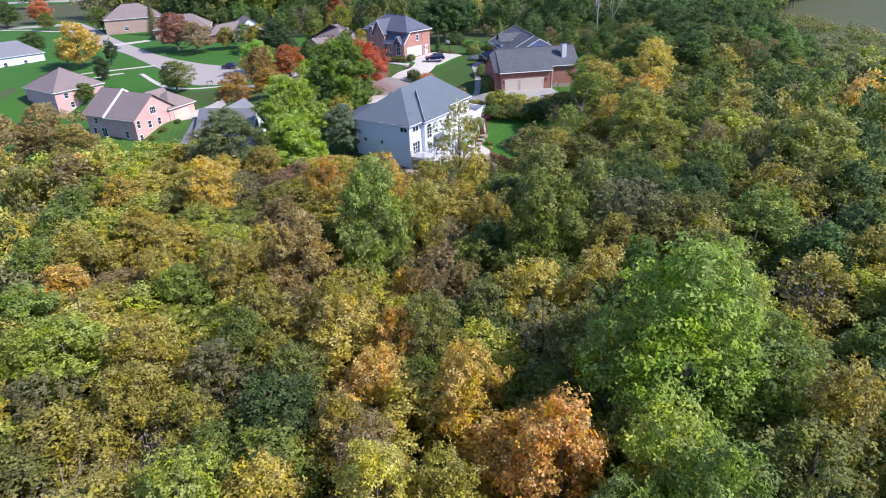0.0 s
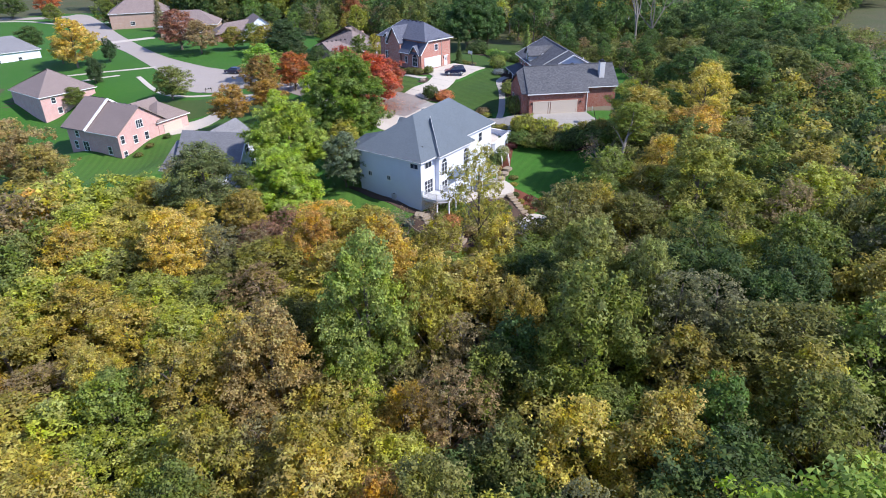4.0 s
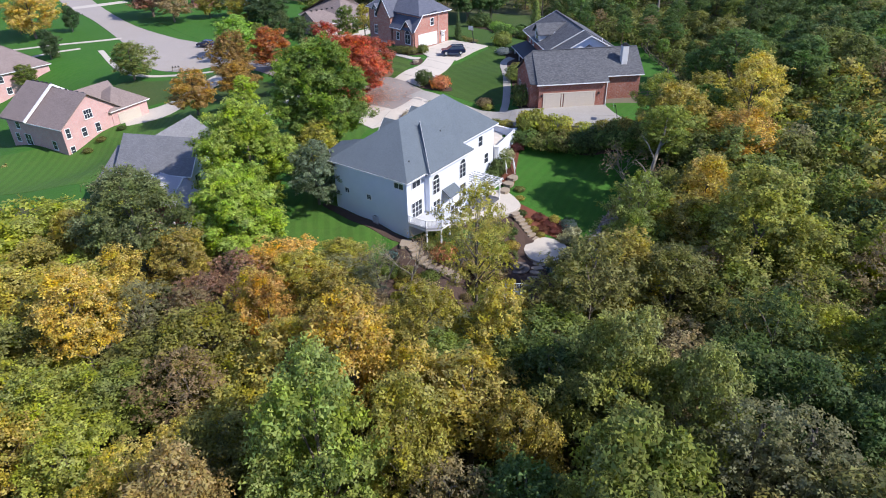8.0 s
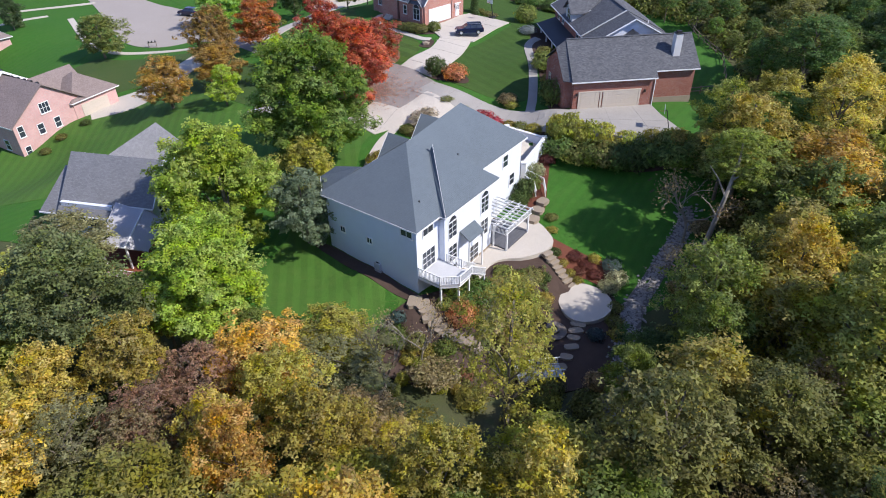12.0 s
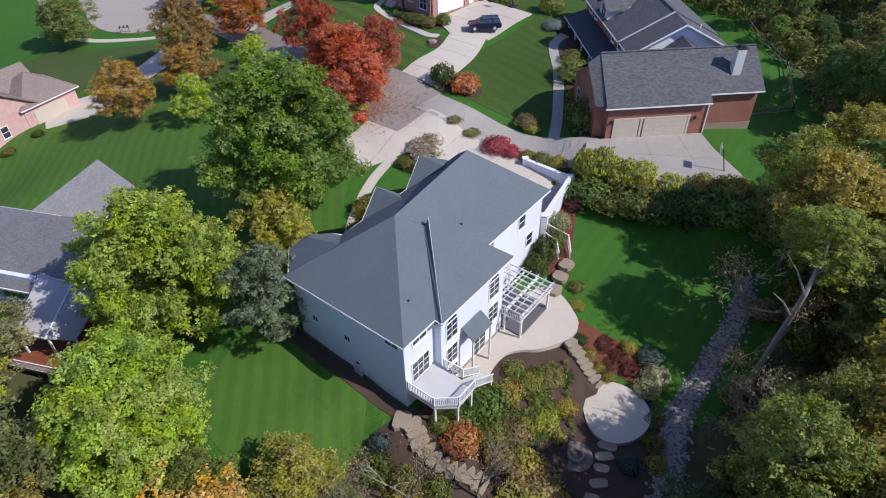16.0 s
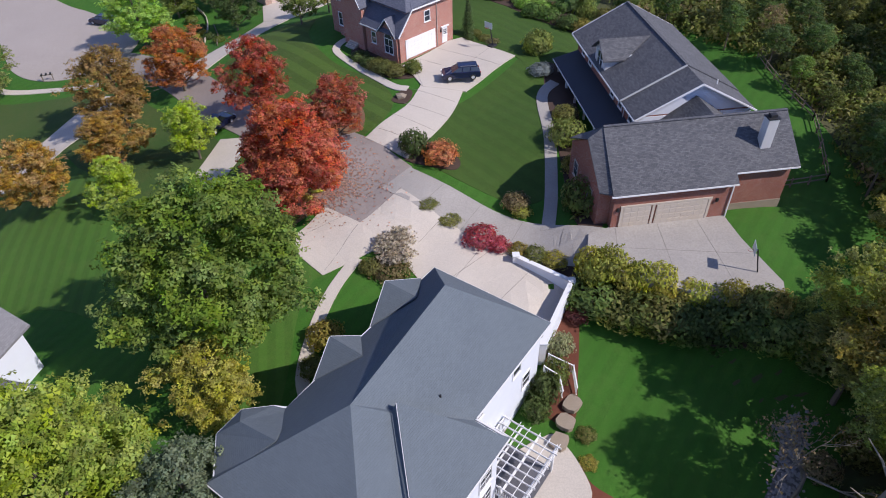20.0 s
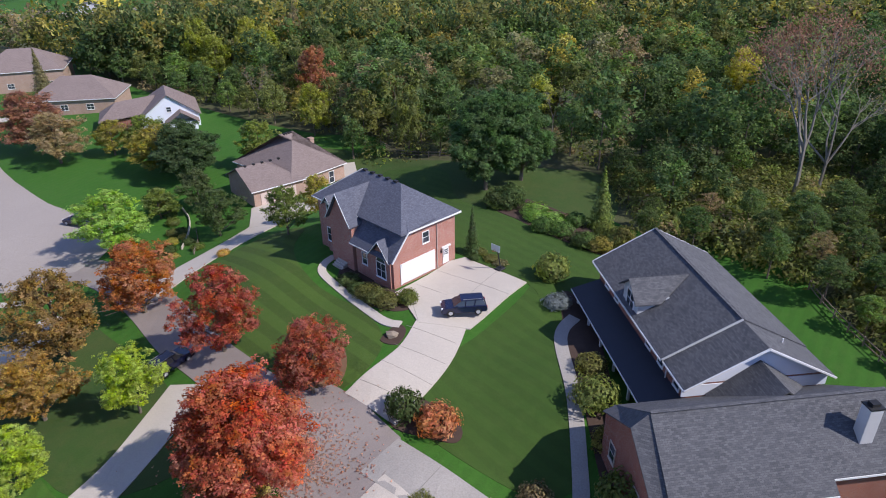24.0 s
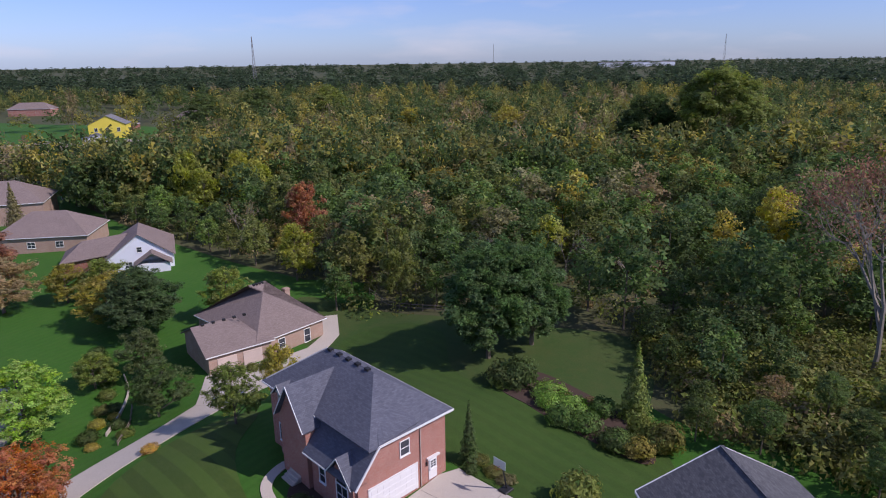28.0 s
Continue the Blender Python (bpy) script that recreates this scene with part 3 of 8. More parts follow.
def window(parent, side, u, v, z, w, h, nx=1, ny=2, frame_mat=None, name="window", arch=False):
    """A window, its middle at (u, v, z) on a wall that faces the given side: frame and bars, and the pane behind."""
    key = (w, h, nx, ny, arch)
    fm = frame_mat or WHITE
    if key + (fm.name,) not in _WINDOWS:
        b = bmesh.new()
        t = 0.09
        rings = [[b.verts.new((x * (w / 2 + o), y, z_ * (h / 2 + o))) for x, z_ in ((-1, -1), (1, -1), (1, 1), (-1, 1))] for o, y in ((t, 0.03), (t, -0.07), (0, -0.07), (0, 0.03))]
        for p, q in zip(rings, rings[1:] + rings[:1]):
            for i in range(4):
                b.faces.new([p[i], p[(i + 1) % 4], q[(i + 1) % 4], q[i]])
        g = boxes((-w / 2, w / 2, -0.02, 0.02, -h / 2, h / 2))
        if arch:
            for bb, r0, r1, y0 in ((b, w / 2, w / 2 + t, -0.07), (g, 0.0, w / 2, -0.02)):
                for k in range(10):
                    a0, a1 = math.pi * k / 10, math.pi * (k + 1) / 10
                    q = [(r0 * math.cos(a0), r0 * math.sin(a0)), (r1 * math.cos(a0), r1 * math.sin(a0)), (r1 * math.cos(a1), r1 * math.sin(a1)), (r0 * math.cos(a1), r0 * math.sin(a1))]
                    if r0 == 0:
                        q = q[1:3] + [(0, 0)]
                    bb.faces.new([bb.verts.new((x, y0, h / 2 + z_)) for x, z_ in q])
                bmesh.ops.remove_doubles(bb, verts=bb.verts[:], dist=.02)
        ms = []
        bars = [boxes((-0.025, 0.025, -0.05, 0.0, -h / 2, h / 2)), boxes((-w / 2, w / 2, -0.048, 0.0, -0.025, 0.025)), boxes((-w / 2 - t - .03, w / 2 + t + .03, -0.13, 0.0, -h / 2 - t - .05, -h / 2 - t))]
        for nm, m_, bb in (("window", fm, b), ("pane", GLASS, g), ("glazing_bar", fm, bars[0]), ("glazing_bar", fm, bars[1]), ("window_sill", fm, bars[2])):
            bmesh.ops.recalc_face_normals(bb, faces=bb.faces[:])
            me = bpy.data.meshes.new(nm)
            bb.to_mesh(me)
            bb.free()
            me.materials.append(m_)
            ms.append(me)
        _WINDOWS[key + (fm.name,)] = ms
    fr, gl, upright, cross, sill = _WINDOWS[key + (fm.name,)]
    ob = part(name, fr, None, parent)
    ob.matrix_local = pose(u, v, z, 0, 0, FACES[side])
    part("pane", gl, None, ob)
    for i in range(1, nx):
        part("glazing_bar", upright, None, ob).matrix_local = pose(-w / 2 + w * i / nx, 0, 0)
    for i in range(1, ny):
        part("glazing_bar", cross, None, ob).matrix_local = pose(0, 0, -h / 2 + h * i / ny)
    part("window_sill", sill, None, ob)
    return ob


def garage_door(parent, side, u, v, z, w, h, material, rows=4):
    ob = part("garage_door", boxes((-w / 2, w / 2, -0.03, 0.02, 0, h)), material, parent)
    ob.matrix_local = pose(u, v, z, 0, 0, FACES[side])
    n = round(w / 0.6)
    row = None
    for i in range(rows):
        if row is None:
            section = part("door_section", boxes((-w / 2, w / 2, -0.045, -0.03, 0.012, h / rows - 0.012)), material, ob)
            row = section.data
        else:
            section = part("door_section", row, None, ob)
        section.matrix_local = pose(0, 0, h * i / rows)
    stamp = None
    for i in range(rows):
        for k in range(n):
            if stamp is None:
                pressed = part("raised_panel", boxes((-0.22, 0.22, -0.06, -0.045, -h / rows / 2 + .09, h / rows / 2 - .09)), material, ob)
                stamp = pressed.data
            else:
                pressed = part("raised_panel", stamp, None, ob)
            pressed.matrix_local = pose(-w / 2 + w * (k + 0.5) / n, 0, h * (i + .5) / rows)
    return ob


def edge_trim(parent, pts, material=None, w=0.12, h=0.15, name="fascia"):
    """White boards and gutters along the eaves, one run to an edge."""
    for a, b in zip(pts, pts[1:]):
        part(name, unwrap(bar(bmesh.new(), a, b, w, h)), material or WHITE, parent)


def hip_house(m, L, W, base, eave, rise, wall_mat, roof_mat, label, over=0.45, gable=(), windows=(), chimney=None, group=""):
    """A plain house L along u and W along v, its roof hipped, or gabled at the ends named; base and eave are heights in the house's own frame."""
    ob = thing("house", m, label, "house", group)
    part("wall", prism([(0, 0), (L, 0), (L, W), (0, W)], base, eave), wall_mat, ob)
    a, b, c, d = -over, L + over, -over, W + over
    e, top, mid = eave - 0.1, eave + rise, W / 2
    r0 = 0 - over if "-u" in gable else W / 2 * 0.9
    r1 = L + over if "+u" in gable else L - W / 2 * 0.9
    polys = [[(a, c, e), (b, c, e), (r1, mid, top), (r0, mid, top)], [(b, d, e), (a, d, e), (r0, mid, top), (r1, mid, top)]]
    if "-u" not in gable:
        polys.append([(a, d, e), (a, c, e), (r0, mid, top)])
    else:
        part("gable", solid([(0, 0, eave - .05), (0, W, eave - .05), (0, mid, top - .2)], [(.2, 0, eave - .05), (.2, W, eave - .05), (.2, mid, top - .2)], [(0, 0, eave - .05), (.2, 0, eave - .05), (.2, mid, top - .2), (0, mid, top - .2)], [(0, W, eave - .05), (.2, W, eave - .05), (.2, mid, top - .2), (0, mid, top - .2)], [(0, 0, eave - .05), (.2, 0, eave - .05), (.2, W, eave - .05), (0, W, eave - .05)]), wall_mat, ob)
    if "+u" not in gable:
        polys.append([(b, c, e), (b, d, e), (r1, mid, top)])
    else:
        part("gable", solid([(L, 0, eave - .05), (L, W, eave - .05), (L, mid, top - .2)], [(L - .2, 0, eave - .05), (L - .2, W, eave - .05), (L - .2, mid, top - .2)], [(L, 0, eave - .05), (L - .2, 0, eave - .05), (L - .2, mid, top - .2), (L, mid, top - .2)], [(L, W, eave - .05), (L - .2, W, eave - .05), (L - .2, mid, top - .2), (L, mid, top - .2)], [(L, 0, eave - .05), (L - .2, 0, eave - .05), (L - .2, W, eave - .05), (L, W, eave - .05)]), wall_mat, ob)
    part("roof", roof(polys), roof_mat, ob)
    edge_trim(ob, [(a, c, e - .1), (b, c, e - .1), (b, d, e - .1), (a, d, e - .1), (a, c, e - .1)] if not gable else [(a, c, e - .1), (b, c, e - .1)])
    for w_ in windows:
        window(ob, *w_)
    if chimney:
        u, v, h = chimney
        part("chimney", unwrap(boxes((u - .45, u + .45, v - .4, v + .4, eave, h), (u - .52, u + .52, v - .47, v + .47, h - .25, h - .1))), wall_mat, ob)
    return ob


def white_house():
    """The white sided house above the garden, with its hip roofs, deck and pergola."""
    m = pose(0.5, 106.8, 0, 0, 0, 54)
    ob = thing("house", m, "large white sided house with a blue-grey hip roof", "house")
    E, P = 5.5, 9.8
    part("wall", prism([(0.45, 0.45), (3.9, 0.45), (3.9, -0.25), (12.3, -0.25), (12.3, 2.3), (22.5, 2.3), (22.5, 12.0), (0.45, 12.0)], -5.2, E), WHITE_SIDING, ob)
    part("foundation", prism([(0.42, 0.42), (3.87, 0.42), (3.87, -0.28), (12.33, -0.28), (12.33, 2.27), (22.53, 2.27), (22.53, 12.03), (0.42, 12.03)], -5.3, -2.6), STONE, ob, "pale stone walk-out foundation")
    pk, rn = (7.1, 6.7, P), (18.2, 7.9, P)
    part("roof", roof([
        [(0, 12.5, E), (0, 0, E), pk],
        [(0, 0, E), (12.7, 0, E), pk],
        [(12.7, 0, E), (12.7, 1.8, E), pk],
        [(12.7, 1.8, E), (22.9, 1.8, E), rn, pk],
        [(22.9, 1.8, E), (22.9, 12.4, E), rn],
        [(22.9, 12.4, E), (0, 12.5, E), pk, rn]]), GREY_ROOF, ob)
    part("roof_wing", roof([[(3.6, -0.7, E + .06), (12.9, -0.7, E + .06), (9.05, 4.9, 9.28)], [(3.6, -0.7, E + .06), (9.05, 4.9, 9.28), (8.75, 5.0, 8.72), (3.3, -.1, E - .2)]], 0.12), GREY_ROOF, ob)
    edge_trim(ob, [(3.5, -.7, E + .1), (8.95, 4.85, 9.3)], DECK_GREY, .05, .05, "flashing")
    # gables over the front, each with its wall below
    for um, hw, vo, vi, zr in ((11.6, 2.4, 12.95, 10.0, 7.45), (18.2, 3.1, 13.5, 10.5, 7.15)):
        part("gable_roof", roof([[(um - hw, 12.55, E), (um, vo, zr), (um, vi, zr)], [(um + hw, 12.55, E), (um, vo, zr), (um, vi, zr)]], .14), GREY_ROOF, ob)
        part("gable", solid([(um - hw + .3, 12.3, E - .1), (um + hw - .3, 12.3, E - .1), (um, 12.3, zr - .25)], [(um - hw + .3, 12.1, E - .1), (um + hw - .3, 12.1, E - .1), (um, 12.1, zr - .25)], [(um - hw + .3, 12.3, E - .1), (um - hw + .3, 12.1, E - .1), (um, 12.1, zr - .25), (um, 12.3, zr - .25)], [(um + hw - .3, 12.3, E - .1), (um + hw - .3, 12.1, E - .1), (um, 12.1, zr - .25), (um, 12.3, zr - .25)], [(um - hw + .3, 12.3, E - .1), (um + hw - .3, 12.3, E - .1), (um + hw - .3, 12.1, E - .1), (um - hw + .3, 12.1, E - .1)]), WHITE_SIDING, ob)
        edge_trim(ob, [(um - hw, 12.58, E - .1), (um, vo + .03, zr - .1), (um + hw, 12.58, E - .1)], None, .06, .16)
    part("turret", prism([(0.9, 11.9), (2.7, 14.3), (4.6, 14.4), (5.8, 13.1), (6.1, 11.9)], -2, E - .05), WHITE_SIDING, ob)
    part("turret_roof", roof([[(.35, 12.2, E), (2.6, 14.7, E), (3.7, 13.4, 6.6), (3.7, 9.9, 7.6)], [(2.6, 14.7, E), (4.75, 14.8, E), (3.7, 13.4, 6.6)], [(4.75, 14.8, E), (6.15, 13.3, E), (3.7, 13.4, 6.6)], [(6.15, 13.3, E), (6.6, 12.0, E), (3.7, 9.9, 7.6), (3.7, 13.4, 6.6)]], .12), GREY_ROOF, ob)
    z = E - .12
    edge_trim(ob, [(0, 12.5, z), (0, 0, z), (3.5, 0, z), (3.5, -.7, z), (12.9, -.7, z), (12.9, 1.8, z), (22.9, 1.8, z), (22.9, 12.4, z), (21.3, 12.45, z)])
    edge_trim(ob, [(.35, 12.3, z), (2.6, 14.7, z), (4.75, 14.8, z), (6.15, 13.3, z), (6.6, 12.45, z), (9.2, 12.5, z)])
    edge_trim(ob, [(14.0, 12.5, z), (15.1, 12.5, z)])
    # windows on the sunny garden side
    for u_, z_, w_, h_, nx, ny, ar in ((2.2, 4.5, 1.5, .8, 2, 1, False), (5.2, 3.2, 1.3, 1.8, 2, 3, True), (5.2, .4, 1.3, 1.9, 2, 3, False), (10.9, 3.2, 1.3, 1.8, 2, 3, True), (10.9, .4, 1.3, 1.9, 2, 3, False), (9.0, -1.8, 1.6, 2.0, 2, 3, False), (5.2, -1.9, 1.3, 1.6, 2, 3, False)):
        window(ob, "-v", u_, .45 if u_ < 3.9 else -.25, z_, w_, h_, nx, ny, arch=ar)
    window(ob, "-v", 2.2, .45, 1.25, 1.9, 2.0, 3, 3, name="patio_door")
    for u_, z_, w_, h_ in ((14.0, 4.3, .9, 1.2), (19.0, 3.9, 1.0, 1.4), (20.6, .9, 1.0, 1.4), (14.5, 1.0, 1.2, 1.4)):
        window(ob, "-v", u_, 2.3, z_, w_, h_, 1, 2)
    for v_, z_, w_, h_ in ((1.6, 4.6, 1.3, .7), (6.4, 1.9, .6, .6), (10.0, 1.9, .6, .6)):
        window(ob, "-u", .45, v_, z_, w_, h_, 2, 1)
    garage_door(ob, "+u", 22.55, 9.5, .35, 2.7, 2.2, WHITE)
    garage_door(ob, "+u", 22.55, 5.5, .35, 2.7, 2.2, WHITE)
    # porch roof over the basement door
    part("porch_roof", roof([[(6.4, -.3, 2.3), (9.0, -.3, 2.3), (9.0, -1.5, 1.5), (6.4, -1.5, 1.5)]], .1), GREY_ROOF, ob)
    for u_ in (6.5, 8.9):
        part("porch_post", unwrap(bar(bmesh.new(), (u_, -1.4, -3.1), (u_, -1.4, 1.45), .14)), WHITE, ob)
    for u_, v_, z_ in ((12.0, 3.9, 7.1), (2.9, 1.9, 6.6)):
        vent = bmesh.new()
        bmesh.ops.create_cone(vent, cap_ends=True, segments=10, radius1=.09, radius2=.07, depth=.7, matrix=Matrix.Translation((u_, v_, z_ - .1)))
        part("vent_pipe", vent, BLACK, ob)
    return ob


def railing(parent, pts, h=0.95, gap=0.16):
    """A white railing along a line: posts, top and bottom rails and every baluster."""
    for a, b in zip(pts, pts[1:]):
        a, b = Vector(a), Vector(b)
        up = Vector((0, 0, h))
        part("rail", bar(bmesh.new(), a + up, b + up, .09, .06), WHITE, parent)
        part("bottom_rail", bar(bmesh.new(), a + up * .12, b + up * .12, .06), WHITE, parent)
        part("post", bar(bmesh.new(), a, a + up * 1.08, .11), WHITE, parent)
        n = max(1, round((b - a).length / gap))
        stick = None
        for i in range(1, n):
            if stick is None:
                stick = bpy.data.meshes.new("baluster")
                bm = bar(bmesh.new(), up * .12, up, .045)
                bm.to_mesh(stick)
                bm.free()
                stick.materials.append(WHITE)
            part("baluster", stick, None, parent).matrix_local = Matrix.Translation(a.lerp(b, i / n))


def house_deck():
    m = pose(0.5, 106.8, 0, 0, 0, 54)
    ob = thing("deck", m, "white railed deck with grey boards beside the house", "deck")
    out = [(.5, .4), (.5, -2.2), (1.7, -3.6), (3.6, -3.6), (3.9, -.3), (3.85, .4)]
    part("deck_floor", prism(out, .0, .16), DECK_GREY, ob)
    part("apron", prism([(u * .98 + .02, v * .98) for u, v in out], -.25, -.01), WHITE, ob)
    railing(ob, [(.5, .3, .16), (.5, -2.2, .16), (1.7, -3.6, .16), (3.6, -3.6, .16)])
    railing(ob, [(3.9, -.5, .16), (4.0, -2.3, .16)])
    for i in range(9):
        part("stair_tread", boxes((3.75 + i * .28, 4.05 + i * .28, -3.5, -2.3, -.05 - i * .19, .0 - i * .19)), DECK_GREY, ob)
    railing(ob, [(3.7, -3.55, .1), (6.3, -3.55, -1.7)])
    railing(ob, [(4.0, -2.25, .1), (6.3, -2.25, -1.7)])
    for u, v in ((.7, -2.1), (1.8, -3.4), (3.5, -3.4), (6.2, -3.4)):
        part("deck_post", bar(bmesh.new(), (u, v, -6), (u, v, .0 if u < 4 else -1.7), .16), WHITE, ob)
    return ob


def pergola():
    m = pose(0.5, 106.8, 0, 0, 0, 54)
    ob = thing("pergola", m, "white timber pergola over a grey deck", "pergola")
    z = -.15
    for u in (12.5, 17.0):
        for v in (-2.2, 2.0) if u > 13 else (-2.2, -.5):
            part("post", bar(bmesh.new(), (u, v, -4), (u, v, z), .16), WHITE, ob)
    for v in (-2.2, -.8, .6, 2.1):
        part("beam", bar(bmesh.new(), (12.1 if v < 1 else 12.6, v, z + .1), (17.5, v, z + .1), .08, .24), WHITE, ob)
    for i in range(9):
        u = 12.3 + i * .62
        part("rafter", bar(bmesh.new(), (u, -2.6, z + .3), (u, 2.2 if u > 12.4 else -.3, z + .3), .05, .18), WHITE, ob)
    for i in range(6):
        v = -2.4 + i * .8
        part("slat", bar(bmesh.new(), (12.1 if v < -.2 else 12.6, v, z + .43), (17.5, v, z + .43), .045, .05), WHITE, ob)
    # floor and boards are coloured dark to stand for shade under the slats
    part("deck_floor", boxes((12.6, 17.2, -2.2, 2.2, -3.2, -2.72)), SHADE_DECK, ob)
    for i in range(14):
        part("deck_board", boxes((12.62, 17.18, -2.18 + .31 * i, -1.9 + .31 * i, -2.72, -2.69)), SHADE_DECK, ob, "dark weathered board")
    # picket valance along the two open sides
    for i in range(12):
        part("picket", bar(bmesh.new(), (12.15, -2.3 + .17 * i, z - .45), (12.15, -2.3 + .17 * i, z + .1), .04), WHITE, ob)
    part("rail", bar(bmesh.new(), (12.15, -2.4, z - .45), (12.15, -.3, z - .45), .07), WHITE, ob)
    for i in range(29):
        part("picket", bar(bmesh.new(), (12.3 + .18 * i, -2.3, z - .4), (12.3 + .18 * i, -2.3, z + .05), .04), WHITE, ob)
    part("rail", bar(bmesh.new(), (12.1, -2.3, z - .4), (17.5, -2.3, z - .4), .07), WHITE, ob)
    return ob


def grey_garage_house():
    """The large brick house: a tall main block with a porch, a breezeway and a brick garage wing."""
    ob = thing("house", pose(20.1, 140.6, 2.5, 0, 0, 7.5), "red brick house with charcoal roofs and a garage wing", "house")
    # garage wing
    part("wall", prism([(0, 0), (11.1, 0), (11.1, .9), (17.0, .9), (17.0, 9.6), (0, 9.6)], -1, 4.0), RED_BRICK, ob)
    part("upper_wall", unwrap(boxes((11.1, 17.0, .9, 1.2, 4.0, 4.8))), RED_BRICK, ob)
    part("roof", roof([[(-.4, -.5, 4.1), (11.3, -.5, 4.1), (11.3, 4.7, 8.15), (-.2, 4.7, 8.15)], [(11.3, .35, 4.76), (17.4, .35, 4.76), (17.4, 4.7, 8.15), (11.3, 4.7, 8.15)], [(-.2, 4.7, 8.15), (17.4, 4.7, 8.15), (17.4, 10.2, 4.1), (-.2, 10.2, 4.1)]]), DARK_ROOF, ob)
    part("roof_hip", roof([[(-1.4, .4, 4.0), (-.2, -.3, 4.1), (-.2, 4.7, 8.05), (-1.6, 4.4, 7.2)], [(-1.6, 4.4, 7.2), (-.2, 4.7, 8.05), (-.2, 10, 4.3), (-1.4, 9.6, 4.2)]], .1), DARK_ROOF, ob)
    part("side_bay", prism([(-1.2, .8), (.05, .8), (.05, 9.4), (-1.2, 9.4)], -1, 4.0), RED_BRICK, ob)
    part("gable", solid([(-1.2, .8, 4), (-1.2, 9.4, 4), (-1.2, 4.6, 6.9)], [(-1, .8, 4), (-1, 9.4, 4), (-1, 4.6, 6.9)], [(-1.2, .8, 4), (-1, .8, 4), (-1, 4.6, 6.9), (-1.2, 4.6, 6.9)], [(-1.2, 9.4, 4), (-1, 9.4, 4), (-1, 4.6, 6.9), (-1.2, 4.6, 6.9)], [(-1.2, .8, 4), (-1, .8, 4), (-1, 9.4, 4), (-1.2, 9.4, 4)]), RED_BRICK, ob)
    part("gable", solid([(17, .9, 3.9), (17, 9.6, 3.9), (17, 4.7, 7.8)], [(16.8, .9, 3.9), (16.8, 9.6, 3.9), (16.8, 4.7, 7.8)], [(17, .9, 3.9), (16.8, .9, 3.9), (16.8, 4.7, 7.8), (17, 4.7, 7.8)], [(17, 9.6, 3.9), (16.8, 9.6, 3.9), (16.8, 4.7, 7.8), (17, 4.7, 7.8)], [(17, .9, 3.9), (16.8, .9, 3.9), (16.8, 9.6, 3.9), (17, 9.6, 3.9)]), RED_BRICK, ob)
    part("ridge_cap", unwrap(bar(bmesh.new(), (-.2, 4.7, 8.17), (17.4, 4.7, 8.17), .3, .06)), DARK_ROOF, ob)
    edge_trim(ob, [(-.5, -.5, 3.98), (11.3, -.5, 3.98)])
    edge_trim(ob, [(11.3, .35, 4.62), (17.4, .35, 4.62)])
    part("plinth", unwrap(boxes((11.15, 17.05, .85, 1.2, -1.0, .75))), STONE, ob, "pale stone plinth")
    part("drainpipe", bar(bmesh.new(), (11.15, -.1, 0), (11.15, -.1, 3.9), .1), WHITE, ob)
    garage_door(ob, "-v", 2.3, -.03, .05, 2.6, 2.3, TAN)
    garage_door(ob, "-v", 6.6, -.03, .05, 4.9, 2.3, TAN)
    for u, h0 in ((.85, 2.4), (3.85, 2.4), (9.2, 2.4)):
        part("door_post", unwrap(boxes((u - .12, u + .12, -.1, .03, 0, h0))), TAN, ob)
    part("lintel", unwrap(boxes((.7, 9.4, -.1, .03, 2.36, 2.55))), TAN, ob)
    part("chimney", unwrap(boxes((13.9, 14.9, 1.9, 2.8, 4.5, 8.9), bev=.03)), PALE_CHIM, ob, "pale sided chimney with a dark cap")
    part("chimney_cap", boxes((13.85, 14.95, 1.85, 2.85, 8.9, 9.0), (14.1, 14.7, 2.1, 2.6, 9.0, 9.25)), BLACK, ob)
    window(ob, "-u", -1.2, 3.0, 1.9, 1.0, 1.5, 1, 2, TAN)
    window(ob, "-u", -1.2, 7.4, 1.9, 1.0, 1.5, 1, 2, TAN)
    for u in (9.9,):
        part("wall_lamp", boxes((u - .1, u + .1, -.18, .0, 2.0, 2.35)), BLACK, ob)
    part("wall_lamp", boxes((.35, .55, -.18, .0, 2.0, 2.35)), BLACK, ob)
    return ob


